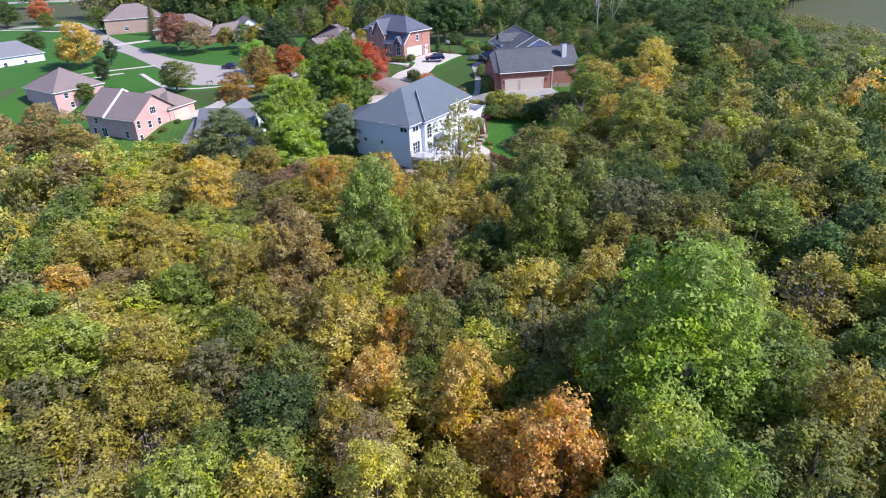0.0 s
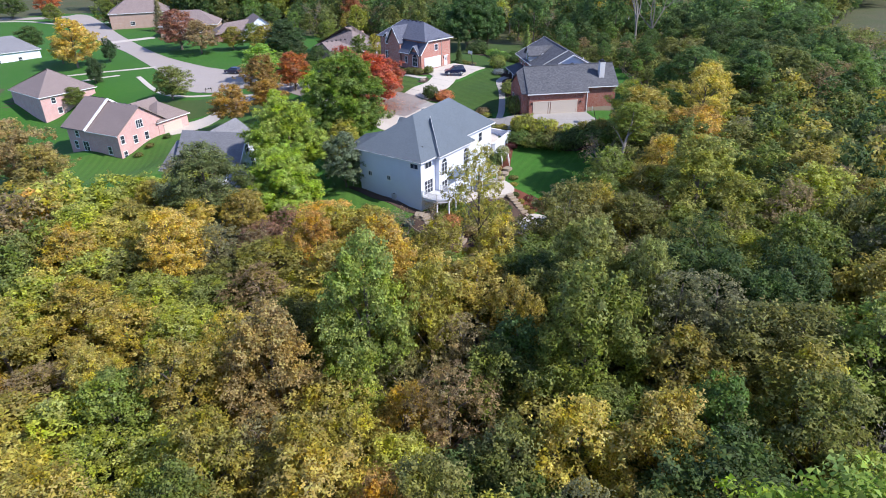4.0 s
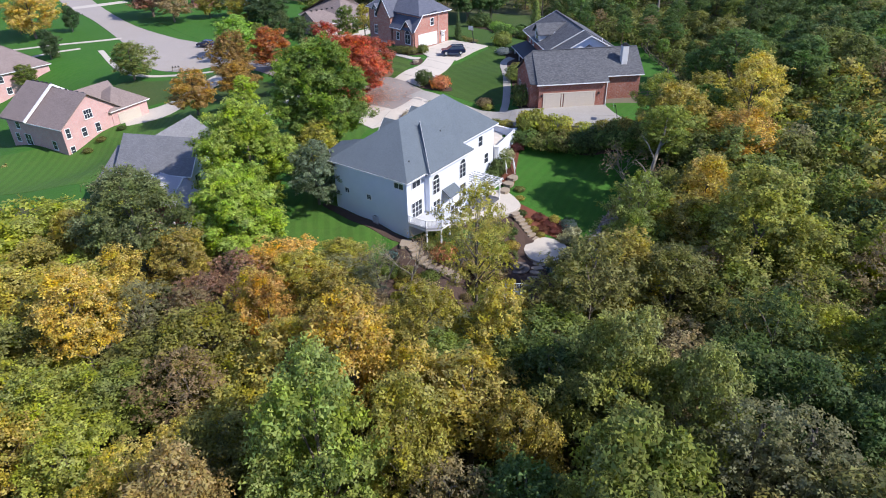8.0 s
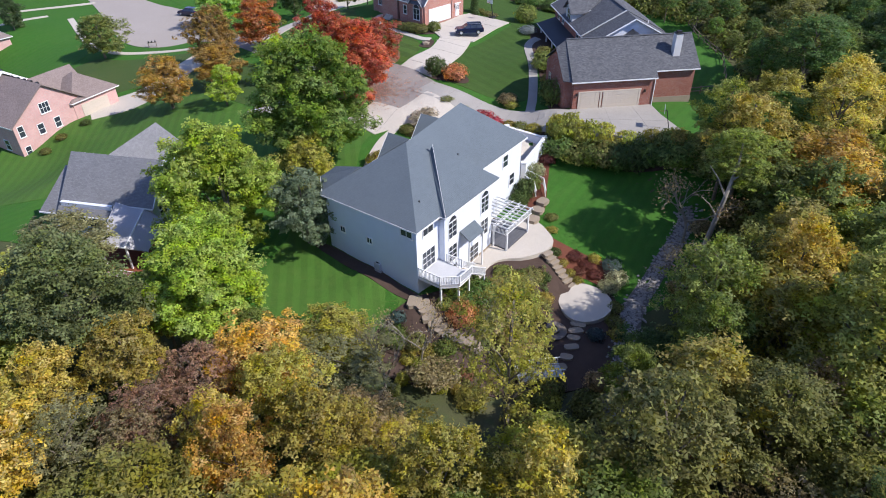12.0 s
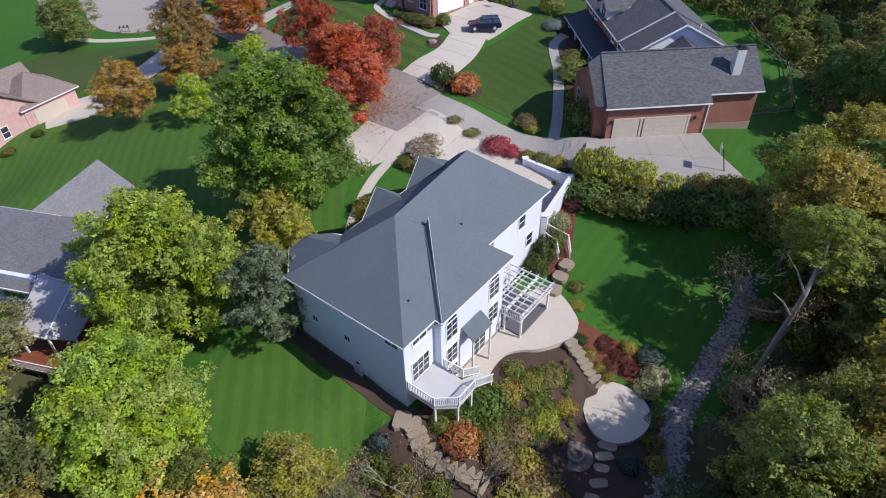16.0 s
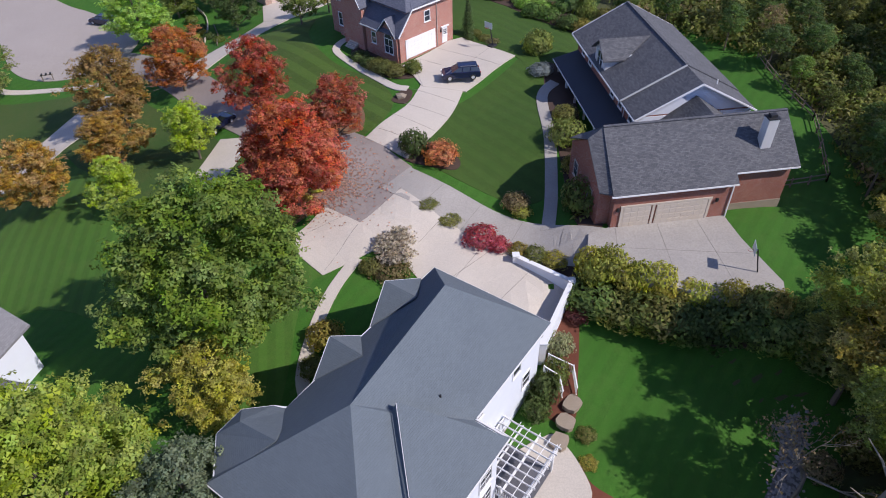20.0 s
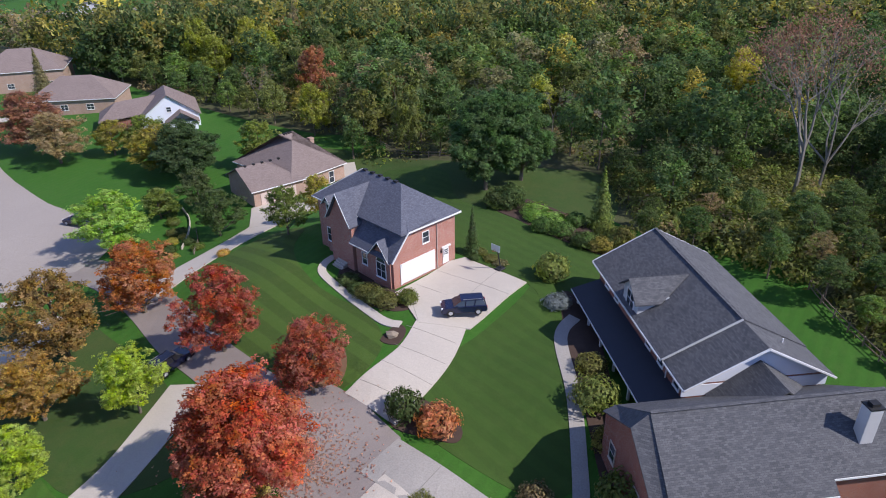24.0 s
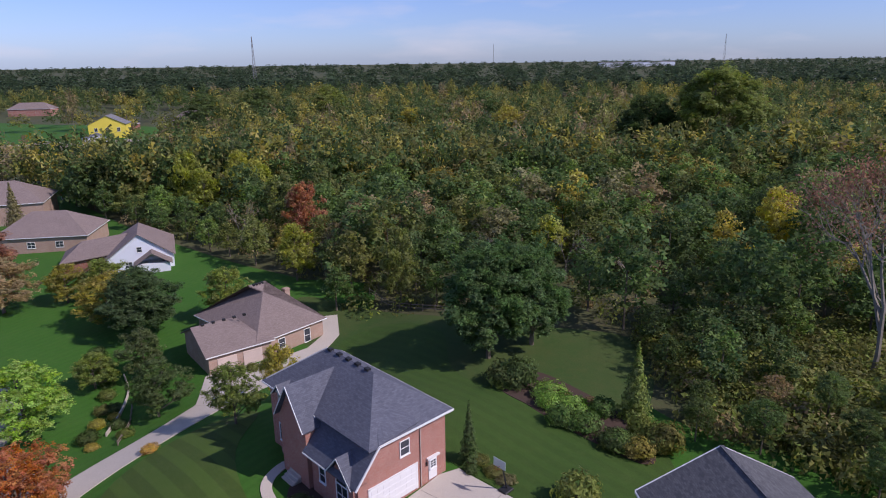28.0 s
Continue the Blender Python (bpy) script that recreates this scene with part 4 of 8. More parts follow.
def grey_main_house():
    ob = thing("house", pose(24.3, 150.9, 2.6, 0, 0, 97.0), "tall brick house with charcoal roof, porch and pale gable", "house")
    # u runs away from the garage wing, v towards the front porch
    E, top, mid, N = 5.5, 8.9, -5.7, 21.0
    part("wall", prism([(.4, -11.6), (N - .4, -11.6), (N - .4, 0), (.4, 0)], -1, E), RED_BRICK, ob)
    part("roof", roof([[(-.3, .55, E), (3.6, .55, E), (3.6, mid, top), (-.3, mid, top)], [(3.6, .75, E + .14), (N, .75, E + .14), (N, mid, top + .14), (3.6, mid, top + .14)],
                       [(-.3, mid, top), (3.6, mid, top), (3.6, -12.1, E), (-.3, -12.1, E)], [(3.6, mid, top + .14), (N, mid, top + .14), (N, -12.1, E + .14), (3.6, -12.1, E + .14)]]), DARK_ROOF, ob)
    for u in (.4, N - .6):
        part("gable", solid([(u, -11.8, E - .2), (u, .3, E - .2), (u, mid, top - .25)], [(u + .2, -11.8, E - .2), (u + .2, .3, E - .2), (u + .2, mid, top - .25)], [(u, .3, E - .2), (u + .2, .3, E - .2), (u + .2, mid, top - .25), (u, mid, top - .25)], [(u, -11.8, E - .2), (u + .2, -11.8, E - .2), (u + .2, mid, top - .25), (u, mid, top - .25)], [(u, -11.8, E - .2), (u + .2, -11.8, E - .2), (u + .2, .3, E - .2), (u, .3, E - .2)]), WHITE_SIDING, ob, "pale sided gable end")
    part("gable_band", unwrap(boxes((.33, .41, -11.9, .4, E - 1.2, E - .15))), WHITE_SIDING, ob)
    edge_trim(ob, [(-.3, .6, E - .15), (3.6, .6, E - .15)])
    edge_trim(ob, [(3.6, .8, E - .0), (N, .8, E - .0)])
    edge_trim(ob, [(-.35, .6, E - .08), (-.35, mid, top - .08), (-.35, -12.1, E - .08)])
    edge_trim(ob, [(N + .05, .8, E + .05), (N + .05, mid, top + .06), (N + .05, -12.1, E + .05)])
    edge_trim(ob, [(3.55, .75, E + .1), (3.55, mid, top + .1)], DECK_GREY, .1, .16, "roof_step")
    part("ridge_cap", unwrap(bar(bmesh.new(), (3.6, mid, top + .17), (N, mid, top + .17), .3, .06)), DARK_ROOF, ob)
    # dormer
    part("dormer_wall", unwrap(boxes((10.0, 13.4, -3.4, .35, E - .4, 7.4))), GREY_SIDING, ob)
    part("dormer_roof", roof([[(9.6, .8, 7.1), (9.6, -1.6, 7.1), (11.7, -5.0, 8.75), (11.7, .8, 8.75)], [(13.8, .8, 7.1), (13.8, -1.6, 7.1), (11.7, -5.0, 8.75), (11.7, .8, 8.75)]], .12), DARK_ROOF, ob)
    part("dormer_gable", solid([(10.0, .35, 7.3), (13.4, .35, 7.3), (11.7, .35, 8.6)], [(10.0, .2, 7.3), (13.4, .2, 7.3), (11.7, .2, 8.6)], [(10.0, .35, 7.3), (10.0, .2, 7.3), (11.7, .2, 8.6), (11.7, .35, 8.6)], [(13.4, .35, 7.3), (13.4, .2, 7.3), (11.7, .2, 8.6), (11.7, .35, 8.6)]), GREY_SIDING, ob)
    window(ob, "+v", 11.7, .35, 6.5, 1.6, 1.6, 2, 2)
    # porch along the front
    part("porch_floor", unwrap(boxes((1.0, 20.0, .0, 2.7, -.6, .15))), GREY_CONCRETE, ob)
    part("porch_roof", roof([[(.6, 0, 3.7), (20.4, 0, 3.7), (20.4, 3.1, 2.8), (.6, 3.1, 2.8)]], .14), NAVY_ROOF, ob, "dark metal-grey porch roof")
    edge_trim(ob, [(.6, 3.1, 2.68), (20.4, 3.1, 2.68)])
    for i in range(6):
        u = 1.2 + i * 3.66
        part("porch_column", unwrap(boxes((u - .11, u + .11, 2.45, 2.67, .15, 2.6), (u - .17, u + .17, 2.39, 2.73, .15, .35), (u - .17, u + .17, 2.39, 2.73, 2.4, 2.6))), WHITE, ob)
    for i in range(4):
        part("porch_step", boxes((9.4, 12.0, 2.7 + .3 * i, 3.0 + .3 * i, -.6, .0 - .16 * i)), BRICKSTEP, ob)
    for u in (2.4, 5.6, 8.6, 14.6, 17.6):
        window(ob, "+v", u, .0, 1.5, 1.1, 1.6, 1, 2)
    for u in (1.9, 5.0, 7.6, 15.6, 18.2):
        window(ob, "+v", u, .0, 4.6, 1.0, 1.2, 1, 2)
    part("front_door", unwrap(boxes((10.2, 11.2, .0, .08, .15, 2.3))), BLACK, ob)
    for v in (-3, -8):
        window(ob, "+u", N - .4, v, 4.0, 1.1, 1.5, 1, 2)
    part("link_wall", prism([(-2.4, -8.6), (.45, -8.6), (.45, -2.6), (-2.4, -2.6)], -1, 4.2), RED_BRICK, ob)
    part("link_roof", roof([[(-3.5, -1.6, 4.4), (.38, -1.6, 4.4), (.38, -5.7, 7.3), (-3.5, -5.7, 7.3)], [(-3.5, -9.8, 4.4), (.38, -9.8, 4.4), (.38, -5.7, 7.3), (-3.5, -5.7, 7.3)]], .12), DARK_ROOF, ob)
    part("drainpipe", bar(bmesh.new(), (3.6, .15, -.5), (3.6, .15, E - .2), .09), WHITE, ob)
    part("drainpipe", bar(bmesh.new(), (.5, -11.7, -.5), (.5, -11.7, E - .2), .09), WHITE, ob)
    part("vent_pipe", bar(bmesh.new(), (2.2, -8.6, 7.0), (2.2, -8.6, 7.8), .1), WHITE, ob)
    return ob


def brick_house():
    """The orange brick house with slate roofs and a white garage door."""
    ob = thing("house", pose(-.5, 172.5, 4.6, 0, 0, 45.0), "orange brick house with slate-grey roofs and white garage door", "house")
    # u runs along the garage face, v back along the street front
    part("wall", prism([(1.4, .0), (9.6, .0), (9.6, 15.6), (1.4, 15.6)], -1, 6.2), ORANGE_BRICK, ob)
    part("front_wall", solid([(0, 0, -1), (1.4, 0, -1), (1.4, 0, 5.5), (0, 0, 3.6)], [(0, 6.6, -1), (1.4, 6.6, -1), (1.4, 6.6, 5.5), (0, 6.6, 3.6)], [(0, 0, -1), (0, 6.6, -1), (0, 6.6, 3.6), (0, 0, 3.6)], [(0, 0, 3.6), (0, 6.6, 3.6), (1.4, 6.6, 5.5), (1.4, 0, 5.5)]), ORANGE_BRICK, ob)
    T = 9.7
    part("roof", roof([[(.9, 16.1, 6.3), (.9, -.5, 6.3), (5.4, 4.4, T), (5.4, 11.4, T)], [(.9, -.5, 6.3), (10.1, -.5, 6.3), (5.4, 4.4, T)], [(10.1, -.5, 6.3), (10.1, 16.1, 6.3), (5.4, 11.4, T), (5.4, 4.4, T)], [(10.1, 16.1, 6.3), (.9, 16.1, 6.3), (5.4, 11.4, T)]]), SLATE_ROOF, ob)
    part("garage_roof", roof([[(-.6, -.5, 3.5), (-.6, 7.0, 3.5), (1.9, 7.0, 6.4), (1.9, -.5, 6.4)], [(1.9, -.5, 6.4), (6.2, -.5, 6.75), (4.4, 3.2, 8.6), (1.9, 7.0, 7.1)]], .12), SLATE_ROOF, ob)
    for v0, v1, z0, z1, u1 in ((.3, 3.3, 3.3, 5.4, 2.2), (6.9, 11.0, 5.4, 9.0, 5.2), (11.9, 13.5, 6.0, 7.2, 3.0)):
        vm, u0 = (v0 + v1) / 2, -.7 if v0 < 7 else .5
        part("dormer_roof", roof([[(u0, v0 - .3, z0), (u0, vm, z1), (u1, vm, z1), (u1 - 1.2, v0 - .3, z0)], [(u0, v1 + .3, z0), (u0, vm, z1), (u1, vm, z1), (u1 - 1.2, v1 + .3, z0)]], .12), SLATE_ROOF, ob)
        w = u0 + .45
        part("gable", solid([(w, v0, -1), (w, v1, -1), (w, v1, z0 + .05), (w, vm, z1 - .2), (w, v0, z0 + .05)], [(u1 - .9, v0, -1), (u1 - .9, v1, -1), (u1 - .9, v1, z0 + .05), (u1 - .9, vm, z1 - .2), (u1 - .9, v0, z0 + .05)], [(w, v0, -1), (u1 - .9, v0, -1), (u1 - .9, v0, z0 + .05), (w, v0, z0 + .05)], [(w, v1, -1), (u1 - .9, v1, -1), (u1 - .9, v1, z0 + .05), (w, v1, z0 + .05)]), ORANGE_BRICK, ob)
        edge_trim(ob, [(u0, v0 - .3, z0 - .08), (u0, vm, z1 - .08), (u0, v1 + .3, z0 - .08)], None, .06, .1)
    edge_trim(ob, [(1.9, -.55, 6.25), (10.1, -.55, 6.2), (10.1, 16.1, 6.2)])
    edge_trim(ob, [(-.6, -.55, 3.4), (1.9, -.55, 6.25)])
    edge_trim(ob, [(.9, 7, 6.2), (.9, 16.1, 6.2)])
    edge_trim(ob, [(-.6, 3.5, 3.4), (-.6, 7, 3.4)])
    edge_trim(ob, [(1.2, 15.8, 6.5), (5.4, 11.4, T + .02)], DECK_GREY, .22, .06, "ridge_cap")
    garage_door(ob, "-v", 3.6, -.03, .05, 4.9, 2.3, WHITE)
    part("door_surround", unwrap(boxes((.95, 1.15, -.08, .03, 0, 2.5), (6.05, 6.25, -.08, .03, 0, 2.5), (.95, 6.25, -.08, .03, 2.36, 2.56))), WHITE, ob)
    window(ob, "-v", 4.9, .0, 4.6, .9, 1.3, 1, 2)
    d = part("side_door", unwrap(boxes((-.48, .48, -.06, .02, 0, 2.1), bev=.01)), WHITE, ob)
    d.matrix_local = pose(8.0, 0, .1)
    window(ob, "-v", 8.0, -.06, 1.6, .6, .7, 2, 3)
    part("door_canopy", unwrap(boxes((7.3, 8.7, -.25, .0, 2.25, 2.4))), WHITE, ob)
    part("wall_lamp", boxes((7.2, 7.34, -.14, .0, 1.7, 2.0)), BLACK, ob)
    window(ob, "-u", -.25, 1.8, 1.7, 1.5, 1.8, 2, 2, arch=True)
    window(ob, "-u", .0, 5.0, 1.9, .8, 1.4, 1, 2)
    window(ob, "-u", .95, 9.1, 5.6, 1.2, 1.8, 2, 2)
    window(ob, "-u", .95, 12.7, 5.3, .9, 1.3, 1, 2)
    window(ob, "-u", .95, 12.7, 2.0, 1.4, 1.7, 2, 2)
    part("front_door", unwrap(boxes((.85, 1.0, 8.5, 9.7, .2, 3.0))), WHITE, ob)
    for i in range(4):
        part("front_step", boxes((-.3 - .3 * i, 1.2, 8.2, 10.0, -.6, .3 - .17 * i)), CONCRETE, ob)
    part("drainpipe", bar(bmesh.new(), (6.6, -.08, 0), (6.6, -.08, 6.2), .09), ORANGE_BRICK, ob)
    for i in range(5):
        part("roof_vent", boxes((5.2, 5.6, 5.0 + 1.4 * i, 5.5 + 1.4 * i, T - .1, T + .12)), BLACK, ob)
    return ob


PALE_CHIM = siding("pale_chimney_siding", (0.6, 0.59, 0.58))
PALE_DOOR = speckled("pale_pink_paint", (0.62, 0.5, 0.45), (0.68, 0.56, 0.5), 0.6, 20.0, 0.6, 0.05)
NAVY_ROOF = speckled("dark_porch_metal", (0.035, 0.04, 0.055), (0.05, 0.055, 0.07), 0.6, 14.0, 0.6, 0.1)
BRICKSTEP = RED_BRICK

white_house()
house_deck()
pergola()
grey_garage_house()
grey_main_house()
brick_house()


def gm(x, y, z, a):
    return pose(x, y, z, 0, 0, a)


W_ = ("-v", "+v", "-u", "+u")
# pale-roofed neighbour beside the white house
def pale_neighbour():
    """A low white house with a steep gable, a back wing, a lower left wing and a porch roof over its deck; u runs along the ridge, v to the back."""
    ob = thing("house", gm(-27.8, 116.1, 0, -12), "white sided house with a pale grey gabled roof", "house")
    part("wall", prism([(-10.6, -.6), (-4.5, -.6), (-4.5, .4), (-.3, .4), (-.3, 7.0), (-10.6, 7.0)], -5, 2.6), WHITE_SIDING, ob)
    part("roof", roof([[(-4.4, -.1, 2.7), (.3, -.1, 2.7), (.3, 3.6, 6.5), (-4.4, 3.6, 6.5)], [(-10.9, -1.2, 1.55), (-4.4, -1.2, 1.55), (-4.4, 3.6, 6.5), (-10.9, 3.6, 6.5)], [(-10.9, 8.2, 2.4), (.3, 8.2, 2.4), (.3, 3.6, 6.5), (-10.9, 3.6, 6.5)]], .2), PALE_ROOF, ob)
    part("gable", solid([(-.3, .4, 2.5), (-.3, 7.2, 2.5), (-.3, 3.6, 6.2)], [(-.55, .4, 2.5), (-.55, 7.2, 2.5), (-.55, 3.6, 6.2)], [(-.3, .4, 2.5), (-.55, .4, 2.5), (-.55, 3.6, 6.2), (-.3, 3.6, 6.2)], [(-.3, 7.2, 2.5), (-.55, 7.2, 2.5), (-.55, 3.6, 6.2), (-.3, 3.6, 6.2)], [(-.3, .4, 2.5), (-.55, .4, 2.5), (-.55, 7.2, 2.5), (-.3, 7.2, 2.5)]), WHITE_SIDING, ob)
    edge_trim(ob, [(.32, -.1, 2.62), (.32, 3.6, 6.42), (.32, 8.2, 2.3)], None, .12, .26, "rake_board")
    edge_trim(ob, [(-10.9, -1.25, 1.42), (-4.4, -1.25, 1.42)])
    edge_trim(ob, [(-4.4, -.15, 2.58), (.3, -.15, 2.58)])
    part("cheek_wall", solid([(-4.45, -.9, 1.4), (-4.45, .5, 1.4), (-4.45, .5, 3.2)], [(-4.25, -.9, 1.4), (-4.25, .5, 1.4), (-4.25, .5, 3.2)], [(-4.45, -.9, 1.4), (-4.25, -.9, 1.4), (-4.25, .5, 3.2), (-4.45, .5, 3.2)]), WHITE, ob)
    part("wing_wall", prism([(-9.6, 6.8), (-3.6, 6.8), (-3.6, 12), (-9.6, 12)], -5, 3.4), WHITE_SIDING, ob)
    part("wing_roof", roof([[(-3.1, 4.6, 3.6), (-3.1, 12.6, 3.6), (-6.6, 12.9, 6.1), (-6.6, 3.8, 6.3)], [(-10.1, 4.6, 3.6), (-10.1, 12.6, 3.6), (-6.6, 12.9, 6.1), (-6.6, 3.8, 6.3)]], .2), PALE_ROOF, ob)
    part("wing_gable", solid([(-9.6, 12, 3.3), (-3.6, 12, 3.3), (-6.6, 12, 5.7)], [(-9.6, 11.8, 3.3), (-3.6, 11.8, 3.3), (-6.6, 11.8, 5.7)], [(-9.6, 12, 3.3), (-9.6, 11.8, 3.3), (-6.6, 11.8, 5.7), (-6.6, 12, 5.7)], [(-3.6, 12, 3.3), (-3.6, 11.8, 3.3), (-6.6, 11.8, 5.7), (-6.6, 12, 5.7)]), WHITE_SIDING, ob)
    edge_trim(ob, [(-10.0, 3.75, 6.36), (-3.4, 3.75, 6.36)], DECK_GREY, .08, .06, "flashing")
    part("side_wing_wall", prism([(-13.0, -.2), (-10.5, -.2), (-10.5, 6.6), (-13.0, 6.6)], -5, 1.2), WHITE_SIDING, ob)
    part("side_wing_roof", roof([[(-13.4, -.9, 1.3), (-10.8, -.9, 1.3), (-10.8, 3.2, 4.9), (-11.9, 3.2, 4.9)], [(-13.4, 7.2, 1.3), (-10.8, 7.2, 1.3), (-10.8, 3.2, 4.9), (-11.9, 3.2, 4.9)], [(-13.4, -.9, 1.3), (-13.4, 7.2, 1.3), (-11.9, 3.2, 4.9)]], .2), PALE_ROOF, ob)
    edge_trim(ob, [(-13.4, 7.2, 1.2), (-13.4, -.95, 1.2), (-10.9, -.95, 1.2)])
    part("porch_roof", roof([[(-4.2, .1, 2.9), (-.9, .1, 2.6), (-.1, -5.2, 1.2), (-3.3, -5.2, 1.2)], [(-.9, .1, 2.6), (1.2, .0, 1.2), (1.5, -4.2, .3), (-.1, -5.2, 1.2)]], .14), PALE_PORCH, ob, "pale lilac-grey porch roof over the deck")
    edge_trim(ob, [(-.88, .1, 2.62), (-.08, -5.25, 1.2), (-3.3, -5.25, 1.15)], None, .12, .14)
    for u, v, z in ((-3.2, -5.0, 1.0), (-.2, -5.0, 1.0), (1.3, -4.0, .2), (1.1, -.2, 1.0)):
        part("porch_post", bar(bmesh.new(), (u, v, -3), (u, v, z), .16), WHITE, ob)
    for u, v, z, w, h, nx in ((-2.0, .4, 1.9, 1.6, .7, 3), (-7.6, -.6, .4, 2.2, 1.3, 3), (-9.6, -.6, .4, 1.0, 1.3, 1)):
        window(ob, "-v", u, v, z, w, h, nx, 2)
    for v, z in ((2.0, 1.4), (5.0, 1.4), (3.6, 4.0)):
        window(ob, "+u", -.3, v, z, 1.1, 1.4, 2, 2)
    return ob


pale_neighbour()
d = thing("deck", gm(-27.8, 116.1, 0, -12), "red-stained timber deck behind the pale-roofed house", "deck")
part("deck_floor", unwrap(boxes((-5.2, 2.4, -6.6, .3, -1.75, -1.6))), RED_DECK, d)
for i in range(12):
    part("deck_board", boxes((-5.2, 2.4, -6.6 + .57 * i, -6.07 + .57 * i, -1.6, -1.57)), RED_DECK, d)
railing(d, [(-5.2, -6.6, -1.57), (2.4, -6.6, -1.57), (2.4, .1, -1.57)])
for u in (-5.0, -1.4, 2.2):
    part("deck_post", bar(bmesh.new(), (u, -6.4, -5), (u, -6.4, -1.7), .16), WOOD, d)
# pink brick houses
h = hip_house(gm(-73.4, 151.8, -5.2, -27), 15.0, 12.3, -3, 4.1, 4.4, PINK_BRICK, BROWN_ROOF, "pink brick house with a brown shingled roof", gable=("+u",), windows=[("-v", 2, 0, .6, 1.0, 1.5), ("-v", 5, 0, .6, 1.6, 1.9, 2, 2), ("-v", 12, 0, .6, 1.0, 1.5), ("-v", 3, 0, 3.0, 1.0, 1.2), ("+u", 15.0, 5.6, 5.0, 1.5, 1.5, 3, 2), ("+u", 15.0, 4.0, 2.2, .9, 1.5), ("+u", 15.0, 6.8, 2.2, .9, 1.5), ("+u", 15.0, 1.0, 2.9, .8, 1.6), ("+u", 15.0, 1.0, -.2, .8, 1.4)])
for i in range(5):
    part("roof_vent", boxes((7.6 + 1.5 * i, 8.0 + 1.5 * i, 6.4, 6.8, 8.1, 8.4)), BLACK, h)
    part("roof_vent", boxes((.6 + 1.2 * i, 1.0 + 1.2 * i, 6.4, 6.8, 8.75, 9.05)), BLACK, h)
part("upper_roof", roof([[(-.7, -.75, 4.2), (6.4, -.75, 4.2), (6.4, 6.15, 9.05), (-.3, 6.15, 9.05)], [(-.7, 13.0, 4.2), (6.4, 13.0, 4.2), (6.4, 6.15, 9.05), (-.3, 6.15, 9.05)]], .25), BROWN_ROOF, h)
part("rake_board", bar(bar(bmesh.new(), (6.45, -.8, 4.15), (6.45, 6.15, 9.0), .34), (6.45, 6.15, 9.0), (6.45, 13.0, 4.15), .34), WHITE, h, "white rake board")
part("back_gable_roof", roof([[(6.6, 9, 5.2), (6.6, 15.5, 5.2), (9.0, 15.5, 7.6), (9.0, 8, 7.6)], [(11.4, 9, 5.2), (11.4, 15.5, 5.2), (9.0, 15.5, 7.6), (9.0, 8, 7.6)]], .2), BROWN_ROOF, h)
part("back_gable_wall", prism([(7.0, 11), (11.0, 11), (11.0, 15.2), (7.0, 15.2)], -2, 5.2), PINK_BRICK, h)
h = hip_house(gm(-62.0, 157.2, -4.2, -27), 7.4, 8.0, -2, 3.2, 3.0, PINK_BRICK, BROWN_ROOF, "pink brick garage wing with a brown shingled roof", windows=[("-v", 4, 0, 1.6, 1.0, 1.5)])
garage_door(h, "+u", 7.43, 3.7, .05, 4.9, 2.2, TAN)
hip_house(gm(-93.4, 178.4, -5.3, 53), 13.6, 15.6, -3, 4.0, 4.8, PINK_BRICK, BROWN_ROOF, "pink brick house with a brown shingled roof", windows=[("-v", 3, 0, 2.6, 1.0, 1.3), ("-v", 9, 0, 2.6, 1.3, 1.5, 2, 2), ("-v", 4, 0, 0, 1.0, 1.4), ("-v", 9.5, 0, .2, 1.6, 1.6, 2, 2)])
hip_house(gm(-136.0, 225.5, -5, 42), 16.0, 12.0, -3, 5.6, 4.0, WHITE_SIDING, PALE_ROOF, "white sided house with a grey roof", windows=[("-v", 4, 0, 3, 1, 1.4), ("-v", 10, 0, 3, 1, 1.4), ("+u", 16, 4, 3, 1, 1.4)])
# low brown-roofed houses along the drive and the street
h = hip_house(gm(-20.5, 211.5, -.6, 50), 11.5, 16.0, -2, 3.1, 5.3, TAN_BRICK, BROWN_ROOF, "tan brick house with a broad brown hip roof", windows=[("-v", 4, 0, 1.5, 1.0, 1.4), ("-v", 8.5, 0, 1.2, 1.0, 2.0)], chimney=(10.2, 7.0, 6.6))
for i in range(4):
    part("roof_vent", boxes((5.0 + .5 * i, 5.3 + .5 * i, 7.6, 8.0, 8.1, 8.45)), BLACK, h)
g = hip_house(gm(-25.8, 207.1, -.6, 39), 8.9, 10.0, -2, 3.1, 2.5, TAN_BRICK, BROWN_ROOF, "tan brick garage with a brown shingled roof", gable=("-u",))
garage_door(g, "-v", 2.5, -.03, .05, 2.7, 2.2, PALE_DOOR)
garage_door(g, "-v", 6.1, -.03, .05, 2.7, 2.2, PALE_DOOR)
for i in range(5):
    part("roof_vent", boxes((1.0 + 1.5 * i, 1.4 + 1.5 * i, 4.7, 5.1, 5.45, 5.75)), BLACK, g)
h = hip_house(gm(-69.6, 266.5, -1, -66), 16.0, 12.6, -2, 2.9, 4.9, WHITE_SIDING, BROWN_ROOF, "house with a brown roof and a white gable end", gable=("+u",), windows=[("+u", 16, 4, 1.4, 1.2, 1.2, 2, 2), ("+u", 16, 6.3, 4.4, .9, 1.0, 1, 2)])
part("wing_wall", prism([(4, -8), (13, -8), (13, .2), (4, .2)], -2, 2.6), RED_BRICK, h)
